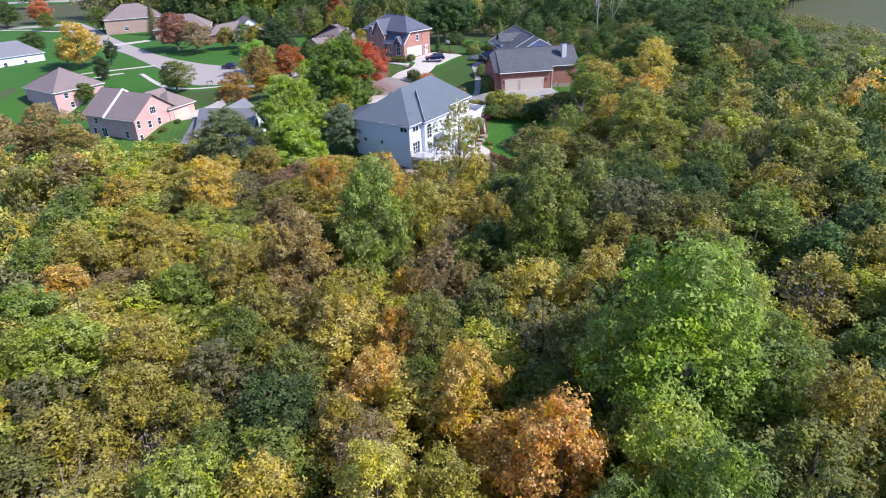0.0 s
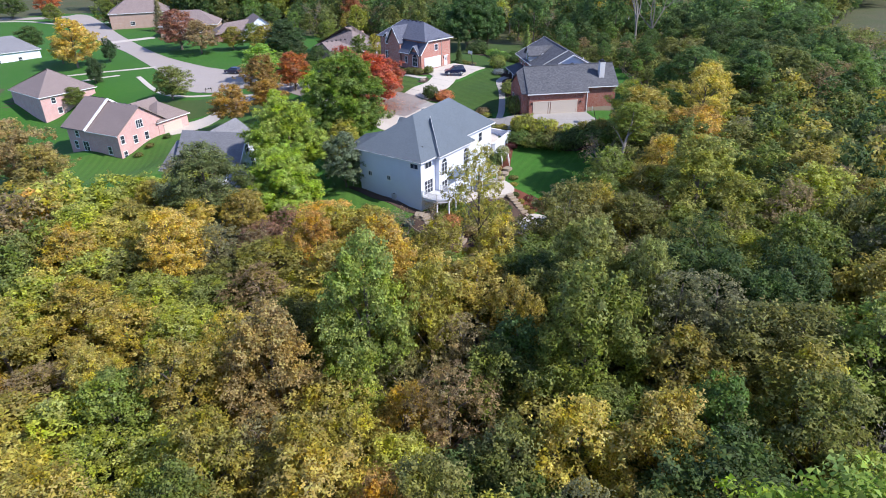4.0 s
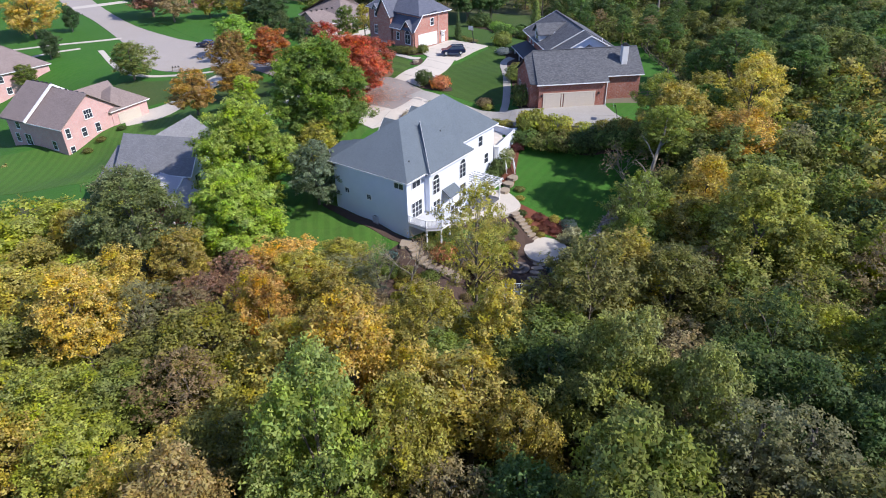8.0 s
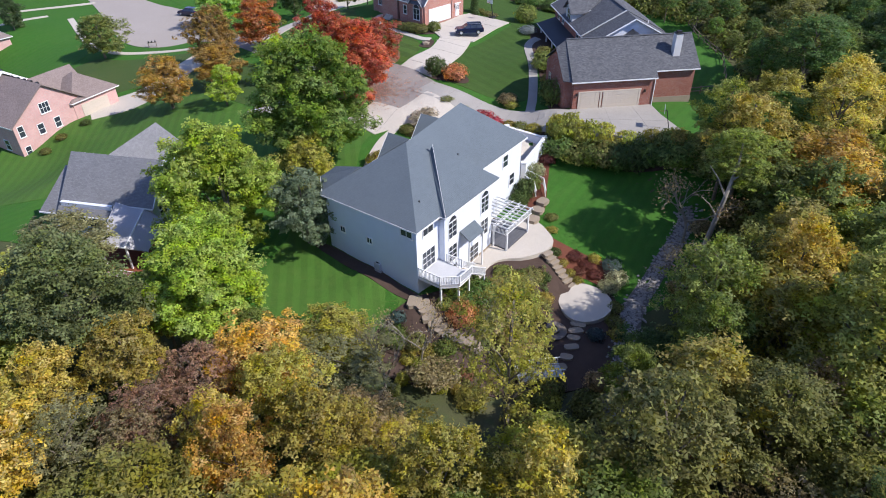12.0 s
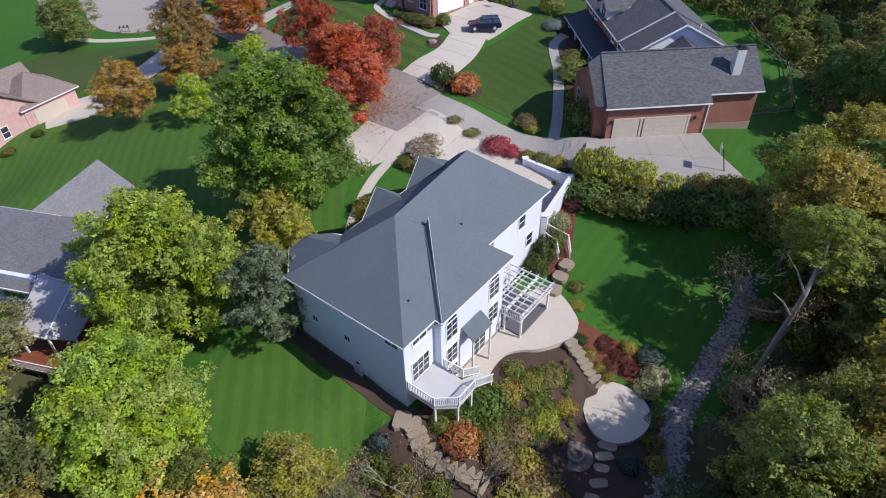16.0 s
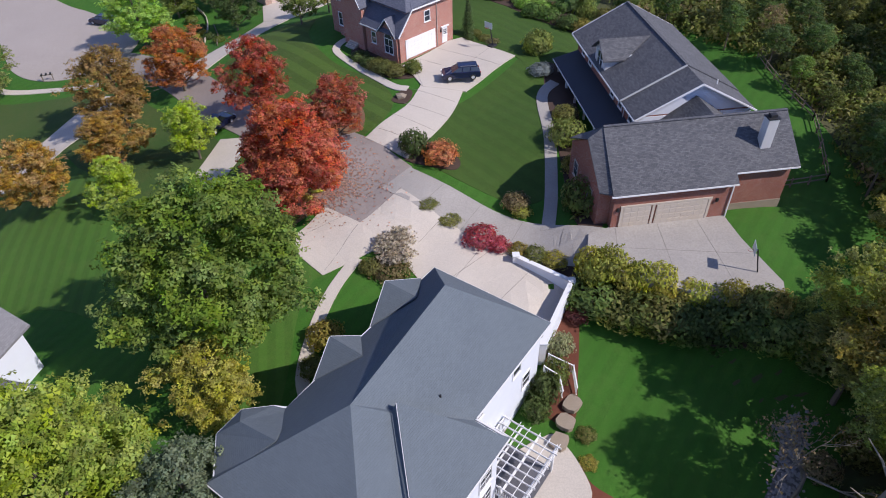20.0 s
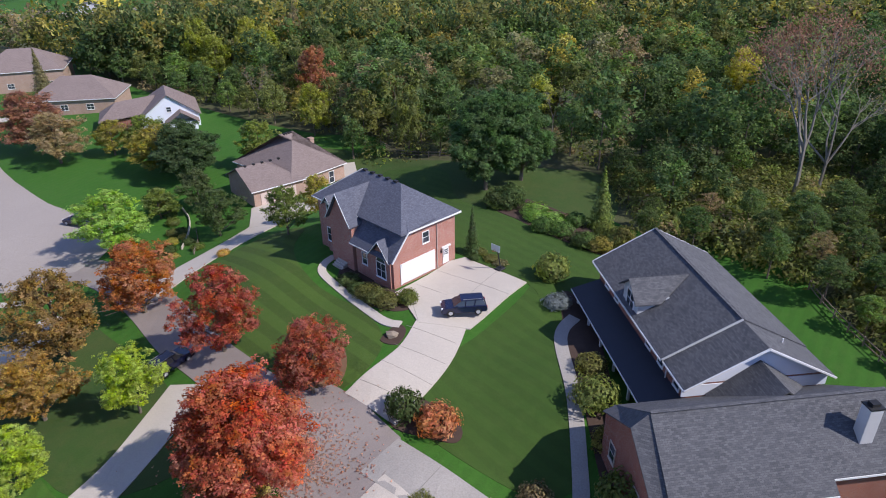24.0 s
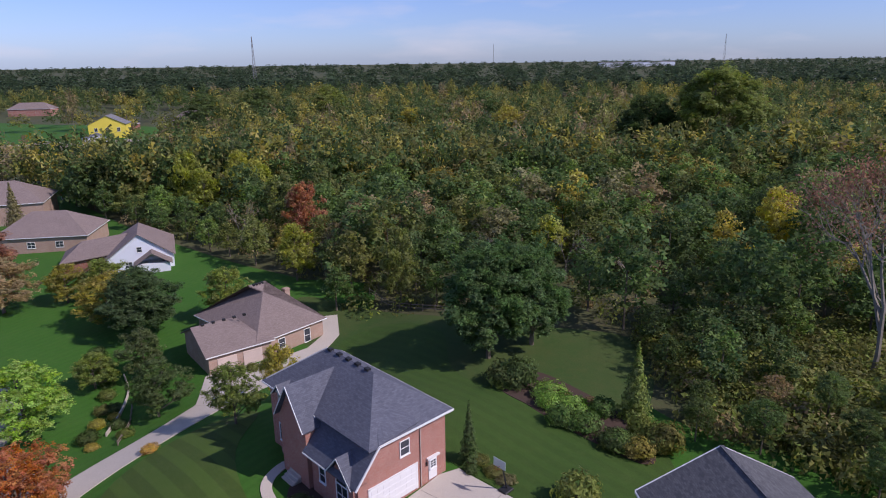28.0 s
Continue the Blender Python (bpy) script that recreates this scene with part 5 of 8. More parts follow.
part("wing_roof", roof([[(3.4, -8.6, 2.6), (13.6, -8.6, 2.6), (8.5, -4.5, 5.6)], [(13.6, -8.6, 2.6), (13.6, 2, 3.6), (8.5, 4, 6.4), (8.5, -4.5, 5.6)], [(3.4, -8.6, 2.6), (3.4, 2, 3.6), (8.5, 4, 6.4), (8.5, -4.5, 5.6)]]), BROWN_ROOF, h)
part("porch_wall", prism([(16, 5.5), (19, 5.5), (19, 11.8), (16, 11.8)], -2, 1.9), WHITE_SIDING, h)
part("porch_roof", roof([[(15.8, 5.0, 1.9), (19.5, 5.0, 1.9), (19.5, 8.6, 4.3), (15.8, 8.6, 4.3)], [(15.8, 12.3, 1.9), (19.5, 12.3, 1.9), (19.5, 8.6, 4.3), (15.8, 8.6, 4.3)]]), BROWN_ROOF, h)
hip_house(gm(-97.0, 267.0, -1.5, 10), 20.0, 14.0, -2, 4.0, 4.4, TAN_BRICK, BROWN_ROOF, "tan brick house with a broad brown hip roof", windows=[("-v", 8, 0, 2, 1.6, 1.3, 2, 2), ("-v", 14, 0, 2, 1.6, 1.3, 2, 2)])
hip_house(gm(-126.0, 292.0, -2, 20), 22.0, 17.0, -2, 6.0, 5.0, TAN_BRICK, BROWN_ROOF, "large tan brick house with a brown hip roof", windows=[("-v", 8, 0, 2, 1.6, 1.3, 2, 2), ("-v", 18, 0, 2, 1.6, 1.3, 2, 2)])


# ---- plants ----
def leaf_cloud(name, pts, nrm, size, rng, aspect=0.6):
    """A mesh of many small pointed leaves at the given places."""
    n = len(pts)
    nrm = nrm + rng.normal(0, 0.3, (n, 3))
    nrm /= np.linalg.norm(nrm, axis=1)[:, None] + 1e-9
    ref = rng.normal(0, 1, (n, 3))
    a = np.cross(nrm, ref)
    a /= np.linalg.norm(a, axis=1)[:, None] + 1e-9
    b = np.cross(nrm, a)
    s = (size * rng.uniform(0.6, 1.35, n))[:, None]
    v = np.stack([pts - a * s * 0.5 - b * s * aspect * 0.6, pts - a * s * 0.4 + b * s * aspect * 0.6, pts + a * s * 0.6], 1).reshape(-1, 3)
    return triangles(name, v)


def triangles(name, v, idx=None):
    idx = np.arange(len(v)) if idx is None else idx
    n = len(idx) // 3
    me = bpy.data.meshes.new(name)
    me.vertices.add(len(v))
    me.vertices.foreach_set("co", v.astype(np.float32).ravel())
    me.loops.add(3 * n)
    me.loops.foreach_set("vertex_index", idx.astype(np.int32))
    me.polygons.add(n)
    me.polygons.foreach_set("loop_start", np.arange(0, 3 * n, 3, dtype=np.int32))
    me.polygons.foreach_set("loop_total", np.full(n, 3, dtype=np.int32))
    me.update()
    me.materials.append(LEAF)
    return me


def sphere_dirs(n, rng):
    d = rng.normal(0, 1, (n, 3))
    return d / np.linalg.norm(d, axis=1)[:, None]


def sprays(name, pts, nrm, size, rng, leaves=4):
    """A mesh of many sprays: each a few drooping leaves that spread from one twig end."""
    n = len(pts)
    nrm = nrm / (np.linalg.norm(nrm, axis=1)[:, None] + 1e-9)
    a = np.cross(nrm, rng.normal(0, 1, (n, 3)))
    a /= np.linalg.norm(a, axis=1)[:, None] + 1e-9
    b = np.cross(nrm, a)
    v = np.empty((n, 1 + 2 * leaves, 3))
    v[:, 0] = pts
    for k in range(leaves):
        th = (math.tau * k / leaves + rng.uniform(-.5, .5, n))[:, None]
        out, side = np.cos(th) * a + np.sin(th) * b, np.cos(th) * b - np.sin(th) * a
        ln = (size * rng.uniform(.65, 1.35, n))[:, None]
        tip = pts + out * ln + nrm * ln * rng.uniform(-.65, .15, n)[:, None]
        v[:, 1 + 2 * k], v[:, 2 + 2 * k] = tip - side * ln * .4, tip + side * ln * .4
    base = np.arange(n)[:, None] * (1 + 2 * leaves)
    idx = np.stack([np.stack([base[:, 0], base[:, 0] + 1 + 2 * k, base[:, 0] + 2 + 2 * k], 1) for k in range(leaves)], 1)
    return triangles(name, v.reshape(-1, 3), idx.reshape(-1))


def broadleaf(seed, count, size, height=12.0, radius=4.0, boughs=24, low=0.15, top=.8, fat=1.0, leaves=4):
    """Trunk and crown meshes of one broad-leaved tree: boughs round an uneven crown, leafy clumps on each bough, sprays of leaves on the clumps."""
    rng = np.random.default_rng(seed)
    up = (np.arange(boughs) + rng.uniform(0, 1, boughs)) / boughs
    az = np.arange(boughs) * 2.4 + rng.normal(0, .5, boughs)
    width = np.sin(np.pi * np.clip(.2 + .76 * up, 0, 1)) ** top
    lean = 1 + .2 * np.cos(az - rng.uniform(0, math.tau)) + .14 * np.cos(2 * az + rng.uniform(0, math.tau))
    r = rng.uniform(.2, .36, boughs) * radius * fat
    far = np.clip(rng.uniform(.6, 1.05, boughs) * width * lean * radius - .55 * r, 0, None)
    tall = height * (1 - low)
    c = np.stack([np.cos(az) * far, np.sin(az) * far, height * low + (tall - .5 * r) * (.06 + .9 * up) + rng.normal(0, .03 * radius, boughs)], 1)
    c[-1] = (rng.normal(0, .3), rng.normal(0, .3), height - r[-1] * .75)
    per = 9
    cd = sphere_dirs(boughs * per, rng)
    cd[:, 2] = cd[:, 2] * .7 + .35
    owner = np.repeat(np.arange(boughs), per)
    cc = c[owner] + cd * (r[owner] * rng.uniform(.4, 1.2, len(owner)))[:, None] * (1, 1, .95)
    cr = r[owner] * rng.uniform(.28, .6, len(owner))
    pick = rng.choice(len(owner), int(count * 1.7), p=cr ** 2 / (cr ** 2).sum())
    d = sphere_dirs(len(pick), rng)
    d[:, 2] = d[:, 2] * .8 + .2
    pts = cc[pick] + d * (cr[pick] * rng.uniform(.5, 1.35, len(pick)))[:, None]
    hidden = np.zeros(len(pts), bool)
    for k in range(boughs):
        hidden |= (np.linalg.norm((pts - c[k]) / r[k], axis=1) < .72) & (owner[pick] != k)
    keep = np.flatnonzero(~hidden)[:count]
    nrm = d[keep] * .7 + np.array([0, 0, .3]) + rng.normal(0, .42, (len(keep), 3))
    crown = sprays("crown", pts[keep], nrm, size, rng, leaves)
    bm = bmesh.new()
    sway = rng.normal(0, 0.15, 2)
    tube(bm, [(0, 0, -1.5), (0, 0, height * 0.15), (sway[0] * .4, sway[1] * .4, height * 0.45), (sway[0], sway[1], height * 0.85)], [0.24, 0.2, 0.14, 0.04])
    for k in rng.permutation(boughs)[:10]:
        s = Vector((sway[0] * .4, sway[1] * .4, max(c[k][2] - 1.4 * float(np.hypot(c[k][0], c[k][1])), height * .12)))
        e = Vector(c[k])
        tube(bm, [s, s.lerp(e, .5) + Vector((0, 0, .3)), e], [0.09, 0.06, 0.02], 5)
    tr = bpy.data.meshes.new("trunk")
    bm.to_mesh(tr)
    bm.free()
    tr.materials.append(BARK)
    return tr, crown, (height, radius)


def bare_tree(seed, height=12.0, radius=3.4, leaves=500, size=0.22, bark=None):
    """A thin tree, nearly leafless: forked limbs and twigs with a few leaves left."""
    rng = np.random.default_rng(seed)
    bm = bmesh.new()
    tips = []

    def grow(p, d, length, r, depth):
        e = p + d * length
        tube(bm, [p, p.lerp(e, .5) + Vector(rng.normal(0, length * .04, 3)), e], [r, r * .8, r * .55], 5 if depth < 2 else 3)
        if depth == 4:
            tips.append(e)
            return
        for _ in range(3 if depth else 4):
            nd = (d + Vector(rng.normal(0, .42, 3)) + Vector((0, 0, .12))).normalized()
            grow(p.lerp(e, rng.uniform(.65, 1)), nd, length * rng.uniform(.6, .82), r * .55, depth + 1)

    grow(Vector((0, 0, -1)), Vector((0, 0, 1)), height * .38, .2, 0)
    tr = bpy.data.meshes.new("trunk")
    bm.to_mesh(tr)
    bm.free()
    tr.materials.append(bark or PALE_BARK)
    t = np.array([tuple(v) for v in tips])
    pts = t[rng.integers(0, len(t), leaves)] + rng.normal(0, .45, (leaves, 3))
    return tr, leaf_cloud("crown", pts, sphere_dirs(leaves, rng), size, rng), (12.0, 4.0)


def conifer(seed, leaves, size, height=8.0, radius=2.4):
    rng = np.random.default_rng(seed)
    z = 1 - np.sqrt(rng.uniform(0, 1, leaves))
    tier = np.floor(z * 13) / 13
    a = rng.uniform(0, math.tau, leaves)
    lump = 0.82 + 0.18 * np.sin(a * 7 + tier * 40)
    r = radius * (1 - z) * lump * (1 - 0.5 * (z * 13 - np.floor(z * 13))) * rng.uniform(0.55, 1.05, leaves)
    pts = np.stack([r * np.cos(a), r * np.sin(a), 0.35 + z * (height - .4)], 1)
    nrm = np.stack([np.cos(a), np.sin(a), np.full(leaves, .5)], 1)
    crown = leaf_cloud("crown", pts, nrm, size, rng, .4)
    bm = tube(bmesh.new(), [(0, 0, -1), (0, 0, height * .5), (0, 0, height * .95)], [.16, .1, .02])
    tr = bpy.data.meshes.new("trunk")
    bm.to_mesh(tr)
    bm.free()
    tr.materials.append(BARK)
    return tr, crown, (height, radius)


def shrub(seed, leaves, size, height=1.0, radius=0.8):
    """A low rounded bush, for scaling: a short stem and a dense uneven dome of leaves."""
    rng = np.random.default_rng(seed)
    d = sphere_dirs(leaves, rng)
    lump = 1 + .16 * np.sin(d[:, 0] * 5 + seed) * np.sin(d[:, 1] * 6) + .12 * np.sin(d[:, 2] * 9 + d[:, 0] * 4)
    pts = d * (lump * rng.uniform(.72, 1.05, leaves))[:, None] * np.array([radius, radius, height * .52]) + np.array([0, 0, height * .5])
    crown = leaf_cloud("crown", pts, d, size, rng)
    bm = bmesh.new()
    for k in range(4):
        e = Vector((.35 * radius * math.cos(k * 1.6), .35 * radius * math.sin(k * 1.6), height * .6))
        tube(bm, [(0, 0, -.3), e * .5, e], [.04, .03, .015], 4)
    tr = bpy.data.meshes.new("trunk")
    bm.to_mesh(tr)
    bm.free()
    tr.materials.append(BARK)
    return tr, crown, (height, radius)


# the wood's trees are tall, the garden's broad
NEAR = [broadleaf(s, 3100, 0.25, 18.0, 4.0, b, w, t, f, 3) for s, b, w, t, f in ((1, 38, .42, .7, 1), (2, 48, .36, .9, .9), (3, 32, .46, .6, 1.1), (4, 54, .4, .75, .85), (5, 44, .34, 1.0, .95), (6, 40, .42, .6, 1))]
BIG = [broadleaf(s, 7500, 0.19, 14.0, 4.0, b, .3, .75, .8, 3) for s, b in ((7, 70), (8, 84))]
AIRY = [broadleaf(s, 1700, 0.2, 18.0, 4.0, b, .4, .8, .95) for s, b in ((11, 46), (12, 56))]
CLOSE = [broadleaf(s, 1900, 0.33, 18.0, 4.0, b, .4, t, 1.0, 3) for s, b, t in ((16, 36, .7), (17, 46, .9), (18, 30, .6))]
MID = [broadleaf(s, 480, 0.54, 14.0, 4.0, b, .25, t, 1.1, 3) for s, b, t in ((21, 26, .7), (22, 32, .9), (23, 20, .6), (24, 28, 1.1))]
FAR = [broadleaf(s, 95, 1.0, 14.0, 5.5, b, .2, .7, 1.2, 3) for s, b in ((26, 14), (27, 18), (28, 12))]
EDGE = [broadleaf(s, 42, 1.6, 14.0, 5.5, b, .2, .7, 1.2, 3) for s, b in ((29, 10), (30, 13))]
FINE = [broadleaf(s, 4200, 0.215, 12.0, 4.0, b, w, .7, 1) for s, b, w in ((31, 44, .16), (32, 52, .14), (33, 38, .18))]
DENSE = [broadleaf(s, 12500, 0.175, 12.0, 4.0, b, .14, .6, .95) for s, b in ((36, 64), (37, 56))]
HEADS = [bare_tree(44, 9.0, 3.4, 2600, .5)]
OLD = [bare_tree(46, 14.0, 3.4, 3800, .17), bare_tree(47, 14.0, 3.4, 1200, .15)]
BARE = [bare_tree(41, leaves=260), bare_tree(42, leaves=700), bare_tree(43, leaves=120)]
FIR = [conifer(51, 4500, .26), conifer(52, 4000, .28, 8, 2.0)]
BUSH = [shrub(s, 1500, .13) for s in (61, 62, 63)]
COLUMN = [conifer(71, 1800, .2, 5.0, .9)]

GREEN, DEEP, OLIVE, LIME, YELLOW, GOLD, RUST, BROWN, GREY, DULL = (
    (.165, .22, .03), (.08, .135, .03), (.32, .285, .028), (.32, .36, .025), (.42, .37, .03), (.5, .34, .025), (.45, .19, .035), (.28, .22, .085), (.225, .22, .085), (.19, .205, .04))


def plant(meshes, x, y, height, radius, tint, label, name="tree", unit=None, z=None, group="", rng=random):
    tr, cr, own = meshes
    unit = unit or own
    gx = gz(x, y) if z is None else z
    m = pose(x, y, gx, 0, 0, rng.uniform(0, 360)) @ Matrix.Diagonal((radius / unit[1], radius / unit[1], height / unit[0], 1))
    ob = thing(name, m, label, name, group)
    part("trunk", tr, None, ob)
    c = part("crown", cr, None, ob)
    k = rng.uniform(.84, 1.2)
    j = [k * rng.uniform(.93, 1.1), k, k * rng.uniform(.85, 1.05)]
    c.color = (*[t * k for t, k in zip(tint, j)], 1)
    return ob


rng = random.Random(7)
PLACED = []


def tree(kind, x, y, h, r, tint, label, **kw):
    PLACED.append((x, y, r))
    label += " beside the street" if len(label.split()) < 4 else ""
    return plant(rng.choice(kind), x, y, h, r, tint, label, rng=rng, **kw)


# leaves low in the crown that have turned less
TURNING = {"red maple in full autumn colour over the drive": (.42, .19, .015), "dark red maple beside the drive": (.25, .18, .04), "red-brown maple over fallen leaves": (.25, .17, .045), "rust-orange maple beside the drive": (.38, .22, .025),
           "brown and olive street tree, turning": (.16, .18, .04), "rust-brown tree at the lawn edge": (.34, .24, .03), "orange-brown tree beside a drive": (.34, .24, .03)}
# trees of the gardens and the street
for k, x, y, h, r, tint, label in (
        (DENSE, -9.8, 146.0, 11.6, 5.3, (.5, .11, .012), "red maple in full autumn colour over the drive"), (FINE, -30.5, 175.4, 8.6, 4.7, (.47, .17, .012), "rust-orange maple beside the drive"), (FINE, -35.6, 167.4, 10.6, 4.8, (.3, .2, .04), "brown and olive street tree, turning"),
        (FINE, -32.4, 157.2, 7, 3.7, (.4, .26, .025), "rust-brown tree at the lawn edge"), (FINE, -17.4, 164.6, 9.6, 3.9, (.45, .085, .012), "dark red maple beside the drive"), (FINE, -6.8, 156.6, 7.2, 3.5, (.42, .1, .025), "red-brown maple over fallen leaves"),
        (FINE, -23, 156.8, 7.2, 2.8, (.29, .42, .008), "lime-green young tree beside the drive"), (FINE, -29.1, 148.2, 6, 2.6, (.29, .42, .008), "lime-green young tree on the lawn"), (FINE, -38.4, 150.8, 8, 4.2, (.4, .26, .025), "orange-brown tree beside a drive"),
        (DENSE, -13, 128.4, 16.4, 6.9, (.16, .275, .025), "tall green oak beside the white house"), (FINE, -12.0, 123.6, 8.0, 3.6, (.3, .31, .03), "yellow-green tree under the oak"), (DENSE, -19, 114.2, 14.6, 5.9, (.25, .36, .022), "yellow-green tree between two houses"),
        (DENSE, -17.4, 101.4, 12, 5.6, (.25, .34, .02), "bright green tree at the wood's edge"), (FINE, -12.6, 98.4, 6, 3.0, GREEN, "small green tree at the lawn's edge"),
        (FINE, -43.0, 195.0, 9, 5.4, (.2, .36, .025), "light green maple at the turning circle"), (DENSE, -42.8, 222, 10.5, 5.8, (.07, .13, .04), "dense dark green tree beside the brown roof"), (DENSE, 11.4, 205, 15, 6.6, (.075, .165, .045), "broad dark green tree behind the brick house"), (DENSE, 17.4, 209, 13.5, 5.6, (.08, .17, .045), "dark green tree beside another behind the brick house"),
        (FINE, -61.4, 178.8, 8, 4.6, (.22, .26, .05), "green tree at the pavement"), (FINE, -68, 124.5, 12, 5.6, (.36, .27, .085), "brown-gold thinning tree at the lawn's edge"), (FINE, -74.5, 121, 12, 5.4, (.34, .27, .08), "brown-gold thinning tree at the lawn's edge"), (FINE, -61, 119.5, 9, 4.6, (.37, .3, .06), "tan and yellow tree at the lawn's edge"), (FINE, -41, 206, 5, 3.0, GREEN, "small green street tree"), (FINE, -80, 240, 12, 7.0, (.3, .14, .06), "red-brown street tree"), (FINE, -71, 232, 10, 5.6, BROWN, "brown street tree"),
        (FINE, -104, 219, 14, 7, (.44, .35, .025), "golden street tree"), (FINE, -48, 226, 9, 5.4, OLIVE, "olive-green tree on a front lawn"), (FINE, -62, 236, 7, 4, OLIVE, "yellow-green tree before the white gable")):
    ob = tree(k, x, y, h, r, tint, label)
    if label in TURNING:
        low = part("lower_leaves", ob.children[1].data, None, ob, "browner leaves low in the crown")
        low.scale, low.rotation_euler = (1.05, 1.05, .9), (0, 0, 2.1)
        low.color = (*TURNING[label], 1)
for x, y, h, r, tint, label in ((-28.6, 197.6, 7, 3.4, DEEP, "dark green bushy pine beside the long drive"), (-16.2, 189.6, 7, 2.8, (.12, .18, .03), "dark green bushy pine at the corner of the brick house"), (-97.5, 226, 7, 2.6, (.06, .11, .045), "dark blue-green spruce beside the street"), (-88, 196, 7, 2.6, (.07, .12, .045), "dark spruce behind the pink brick house"), (-35.4, 209, 7, 3.0, (.09, .13, .04), "grey-green bushy pine by the hedge"), (-29.5, 226, 9, 4.0, GREEN, "green tree behind the brown roof"), (-55, 236, 8, 4.2, GREEN, "green tree beside the street")):
    tree(FINE, x, y, h, r, tint, label)
for x, y, h, r, tint, label in ((-134, 308, 10, 5, GREEN, "green tree on a front lawn by the street"), (-132, 247, 8, 4.5, DEEP, "dark green tree beside the white house"), (-191, 336, 12, 8, DEEP, "dark broad tree beyond the side street"), (-182, 352, 11, 6, RUST, "dark red tree beyond the side street"), (-165, 322, 8, 4, GREEN, "green tree on a corner lawn"), (-112, 226, 7, 3.4, OLIVE, "olive tree beside the golden tree"), (-88, 184, 5, 3.0, GREEN, "small tree beside the pink brick house"), (-34, 99, 9, 4, OLIVE, "yellow-green tree at the wood's edge")):
    tree(FINE, x, y, h, r, tint, label)
tree(FINE, -11.4, 114.8, 8.5, 3.8, (.19, .25, .13), "grey-green rounded tree beside the white house")
for x, y, h, r, tint, label in (
                                (-104, 286, 14, 4.4, GREY, "blue-green spruce between houses"), (-88, 198, 6, 2.0, DEEP, "dark conifer on a corner lawn"), (-74, 158, 7, 2.6, DEEP, "dark pine between the pink brick houses")):
    tree(FIR, x, y, h, r, tint, label, unit=(8.0, 2.4))
tree(AIRY, 7.6, 90.0, 18.0, 3.8, (.32, .31, .03), "thin yellow-gold tree over the garden pond")
tree(COLUMN, 8.4, 180.4, 6.5, 1.3, DEEP, "narrow dark evergreen at the house corner", unit=(5.0, .9))

